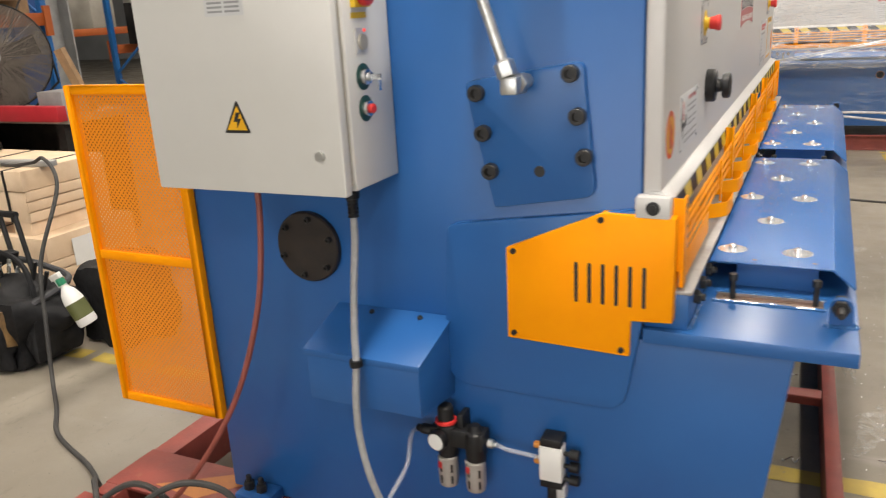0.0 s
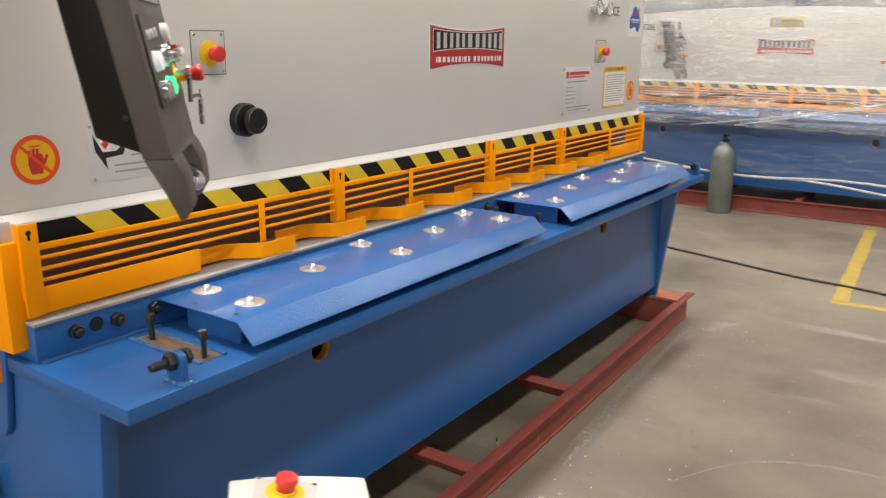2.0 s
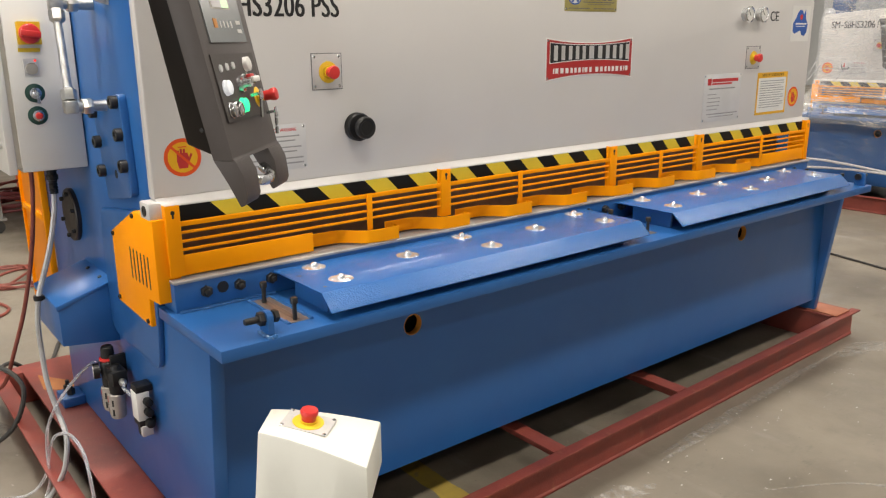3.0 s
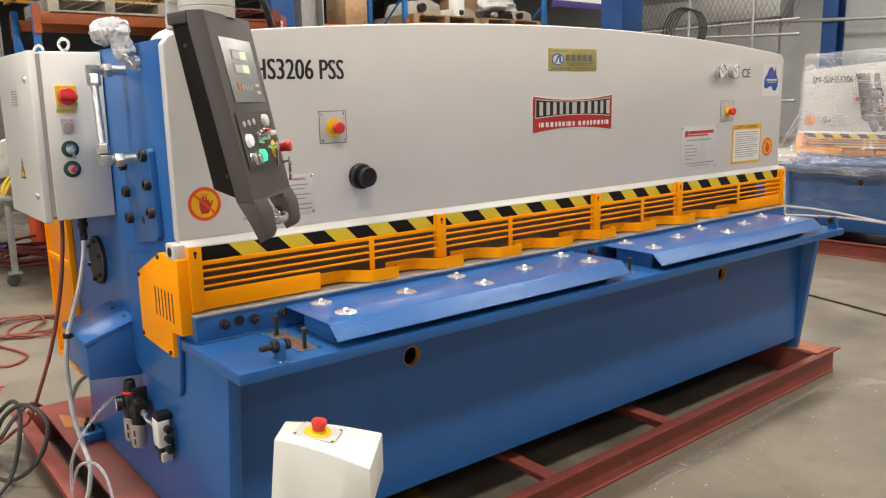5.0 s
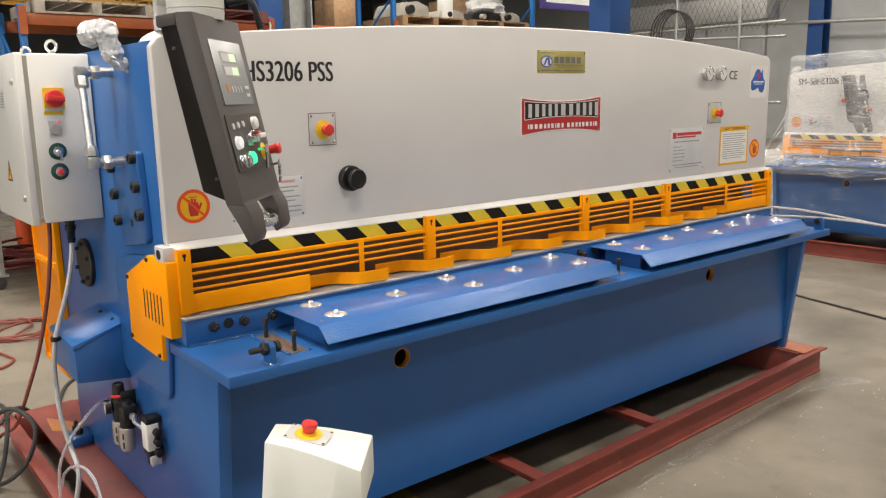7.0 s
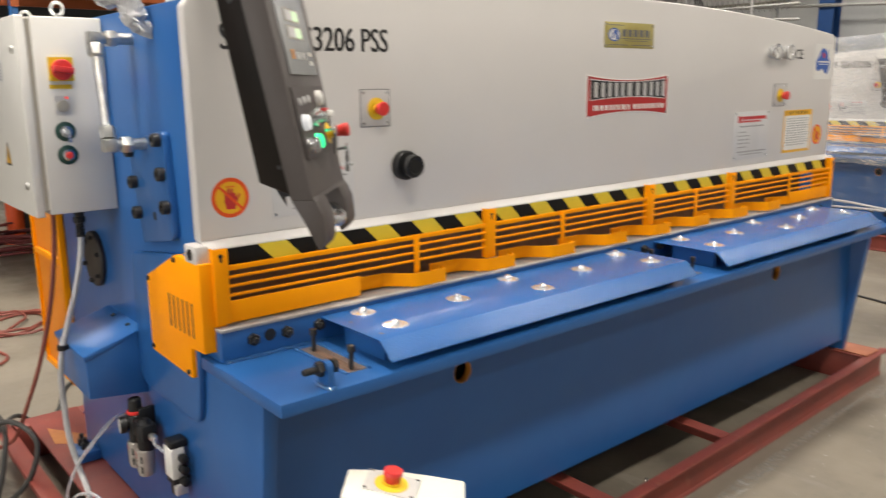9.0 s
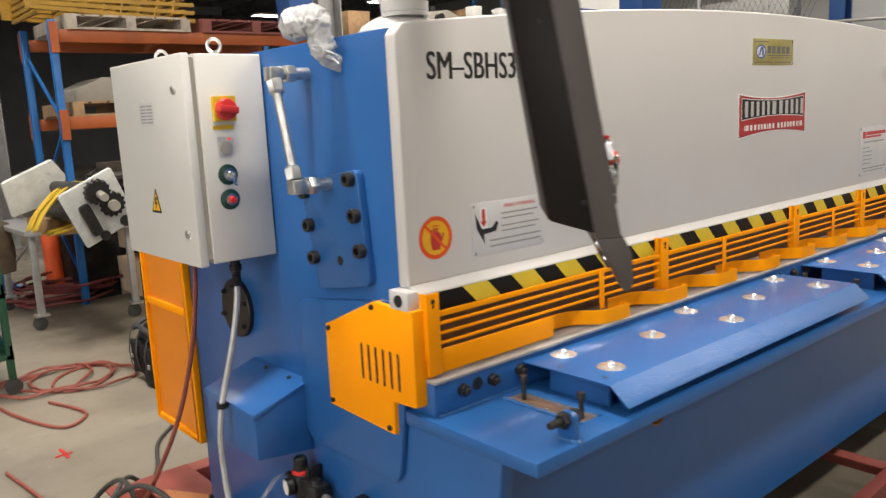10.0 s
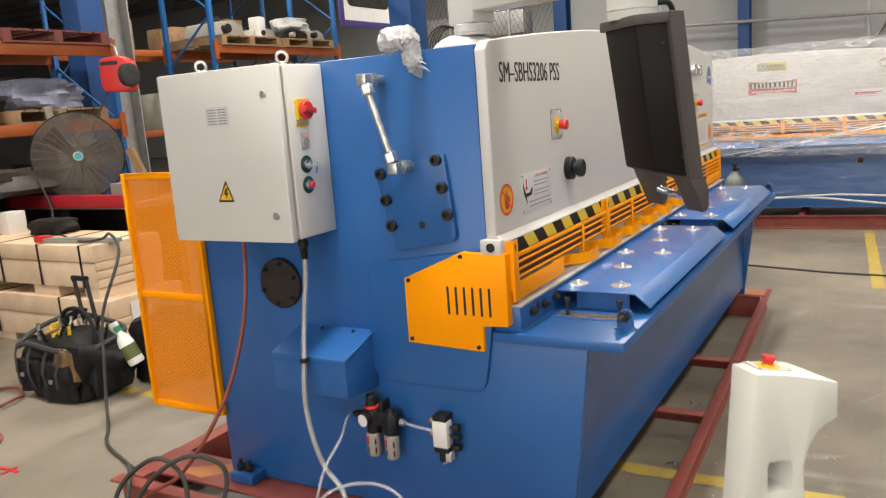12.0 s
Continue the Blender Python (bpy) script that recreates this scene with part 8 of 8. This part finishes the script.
gear = thing("gearbox_casting", (-5.2, 2.22, 0.81), "white gearbox side plates on a shaft with dark gears", "gearbox")
gu, gv = Vector((0.03, 0.337, 0.164)).normalized(), Vector((0.085, -0.187, 0.41)).normalized()
gn = gu.cross(gv).normalized()
gm = Matrix(((*gu, 0), (*gn, 0), (*gv, 0), (0, 0, 0, 1))).transposed()
gm = Matrix.Translation((-4.275, 2.213, 1.051)) @ gm      # local x: along the plate, y: away from its face, z: up the plate
if gn.x > 0:
    gm = gm @ Matrix.Diagonal((1, -1, 1, 1))
CHALKY = material("chalky_white_paint", (0.60, 0.61, 0.58), 0.6, col2=(0.46, 0.47, 0.45), scale=9, fine=(0.2, 0.2, 0.19), fine_scale=14, fine_mix=0.6)
PLATE = rounded([(-0.19, -0.205), (0.19, -0.205), (0.19, 0.205), (-0.19, 0.205)], 0.02)
bm = bmesh.new()
prismm(bm, gm, PLATE, "y", 0.0, 0.03)
part("side_plate", bm, CHALKY, gear, bevel=0.004)
bm = bmesh.new()
prismm(bm, Matrix.Translation((-1.05, -0.10, 0.10)) @ gm, rounded([(-0.26, -0.10), (0.10, -0.16), (0.22, -0.02), (0.19, 0.14), (-0.2, 0.16)], 0.02), "y", 0.0, 0.05)
part("side_plate", bm, CHALKY, gear, bevel=0.004)
for gx, gz in ((-0.06, -0.06), (0.06, 0.10)):
    bm = bmesh.new()
    cyl(bm, gm @ Vector((gx, 0.02, gz)), gm @ Vector((gx, 0.02, gz)) + Vector((-1.0, 0, -0.02)), 0.05, 16)
    part("long_shaft", bm, BLACK_OX, gear)
for gx, gz, r, d in ((0.035, 0.115, 0.085, 0.045), (0.085, -0.015, 0.085, 0.03)):
    bm = bmesh.new()
    prof = []
    for i in range(56):
        rr = r * (1.0 if i % 4 < 2 else 0.86)
        prof.append((gx + rr * math.cos(i * math.pi / 28), gz + rr * math.sin(i * math.pi / 28)))
    prismm(bm, gm, prof, "y", -d, 0.0)
    part("gear", bm, BLACK_OX, gear)
for gx, gz, r, d in ((0.085, -0.015, 0.036, 0.07), (0.04, 0.10, 0.026, 0.14), (0.115, -0.17, 0.04, 0.012), (-0.05, -0.185, 0.034, 0.02)):
    bm = bmesh.new()
    cyl(bm, gm @ Vector((gx, 0, gz)), gm @ Vector((gx, -d, gz)), r, 16)
    part("shaft_end", bm, BLACK_OX if d < 0.015 or gx < 0 else GREYBOX, gear)
bm = bmesh.new()
prismm(bm, gm, rect(-0.085, -0.035, 0.075, 0.235, 0.03), "y", -0.035, 0.0)
part("dark_cover", bm, BLACK_OX, gear, bevel=0.008)
bm = bmesh.new()
box(bm, -5.75, -5.05, 2.10, 2.40, 0.81, 0.93)
solo("timber_chock", bm, WOOD, "timber chock under the gearbox", "timber block", base=(-5.4, 2.25, 0.81), bevel=0.004)
# yellow sling over the shaft
WEB = material("yellow_webbing", (0.66, 0.46, 0.03), 0.8, col2=(0.5, 0.33, 0.02), scale=20)
sling = thing("lifting_sling", (-5.0, 2.1, 0.85), "bundled yellow webbing sling round the gearbox shaft", "sling")
for k in range(6):
    bm = bmesh.new()
    o = Vector((0.05 * k - 0.1, 0, 0.012 * (k % 3)))
    sp = spline([Vector((-5.0, 1.95, 0.86)) + o, Vector((-5.0, 2.02, 0.98)) + o, Vector((-5.0, 2.16, 1.10 + 0.02 * (k % 2))) + o, Vector((-5.0, 2.29, 1.16)) + o, Vector((-5.0, 2.32, 1.02)) + o, Vector((-5.0, 2.22, 0.86)) + o, Vector((-5.0, 2.05, 0.82)) + o], 5)
    rows = [[bm.verts.new(q + Vector((dx, 0, dz))) for dx, dz in ((-0.045, 0), (0.045, 0.010), (0.045, 0.022), (-0.045, 0.012))] for q in sp]
    for a, b in zip(rows, rows[1:]):
        for i in range(4):
            bm.faces.new((a[i], b[i], b[(i + 1) % 4], a[(i + 1) % 4]))
    bm.faces.new(rows[0])
    bm.faces.new(rows[-1][::-1])
    part("webbing_loop", bm, WEB, sling)
lumpy("grey_glove_heap", (-5.55, 2.22, 0.90), (0.34, 0.3, 0.30), material("grey_canvas", (0.14, 0.135, 0.12), 0.9, col2=(0.08, 0.075, 0.065), scale=10), "grey-brown canvas heap on the trolley", "canvas", 17)
lumpy("hanging_bag", (-6.30, 1.98, 0.40), (0.18, 0.22, 0.42), material("brown_canvas", (0.09, 0.06, 0.035), 0.85, col2=(0.05, 0.035, 0.02), scale=10), "brown canvas bag hanging from the trolley", "bag", 19, 0.15)

# orange bollard and hose heaps behind the trolley
bm = bmesh.new()
lathe(bm, (-7.2, 2.62, 0), (0, 0, 1), [(0, 0.16), (0.02, 0.16), (0.03, 0.09), (0.72, 0.085), (0.74, 0.07)], 22)
solo("orange_bollard", bm, material("orange_plastic", (0.75, 0.10, 0.02), 0.5), "orange-red plastic bollard standing on the floor", "bollard", base=(-7.2, 2.62, 0))


def hose_heap(name, c, r, n, mt, label, hr=0.011, seed=1, flat=0.0):
    bm = bmesh.new()
    rg = random.Random(seed)
    for k in range(n):
        cx, cy = c[0] + rg.uniform(-0.12, 0.12) * r * 3, c[1] + rg.uniform(-0.12, 0.12) * r * 3
        rr = r * rg.uniform(0.75, 1.15)
        e, a0 = rg.uniform(0.6, 1.0), rg.uniform(0, 3.1)
        pts = []
        for i in range(22):
            a = i * 2 * math.pi / 22
            x, y = rr * math.cos(a), rr * e * math.sin(a)
            pts.append((cx + x * math.cos(a0) - y * math.sin(a0), cy + x * math.sin(a0) + y * math.cos(a0), hr + flat * k + abs(0.02 * math.sin(3 * a + k)) * min(1, k)))
        tube(bm, pts, hr, 6, closed=True)
    return solo(name, bm, mt, label, "hose", kind="stuff" if n > 6 else "", base=(c[0], c[1], 0))


hose_heap("red_hose_coil", (-4.14, 1.80), 0.34, 4, HOSE_RED, "loose coil of red-brown air hose on the floor", 0.009, 2)
hose_heap("red_hose_heap", (-6.75, 2.55), 0.42, 11, material("dark_red_hose", (0.16, 0.03, 0.03), 0.5), "tangled heap of dark red hose on the floor", 0.012, 3, 0.018)
hose("loose_red_hose", [(-4.35, 1.75, 0.01), (-4.3, 1.45, 0.01), (-3.9, 1.38, 0.01), (-3.45, 1.46, 0.01), (-3.2, 1.58, 0.01), (-3.35, 1.72, 0.01), (-3.7, 1.62, 0.01)], 0.009, HOSE_RED, "loose end of red-brown hose on the floor")
bm = bmesh.new()
box(bm, -2.92, -2.78, 1.46, 1.475, 0, 0.006)
box(bm, -2.84, -2.83, 1.42, 1.50, 0, 0.006)
solo("red_plastic_scrap", bm, RED, "small red plastic scrap on the floor", "scrap", base=(-2.85, 1.46, 0))

# green cart
cart = thing("green_cart", (-4.55, 1.45, 0), "dark green steel tool cart with perforated posts", "cart")
GC = material("green_enamel", (0.012, 0.06, 0.03), 0.45)
for x in (-4.95, -4.28):
    for y in (1.18, 1.52):
        bm = bmesh.new()
        box(bm, x - 0.02, x + 0.02, y - 0.02, y + 0.02, 0.10, 0.92)
        part("cart_post", bm, GC, cart, bevel=0.002)
        bm = bmesh.new()
        lathe(bm, (x - 0.015, y, 0.05), (1, 0, 0), [(0, 0.05), (0.03, 0.05)], 16)
        part("wheel", bm, RUBBER, cart)
for z in (0.22, 0.60):
    bm = bmesh.new()
    box(bm, -4.97, -4.26, 1.16, 1.54, z, z + 0.03)
    box(bm, -4.97, -4.26, 1.52, 1.54, z, z + 0.09)
    part("cart_shelf", bm, GC, cart, bevel=0.002)
bm = bmesh.new()
lathe(bm, (-4.40, 1.45, 0.63), (0, 0, 1), [(0, 0.05), (0.22, 0.05), (0.25, 0.03), (0.29, 0.025)], 16)
solo("pale_bottle", bm, material("pale_green_plastic", (0.55, 0.62, 0.40), 0.4), "pale green plastic bottle on the cart", "bottle", base=(-4.40, 1.45, 0.63))
bm = bmesh.new()
box(bm, -4.6, -4.35, 1.25, 1.5, 0.25, 0.38)
solo("blue_tool_box", bm, BLUE_INK, "small blue box on the cart's lower shelf", "box", base=(-4.47, 1.38, 0.25), bevel=0.01)

cart.location += Vector((0.22, 0.0, 0))
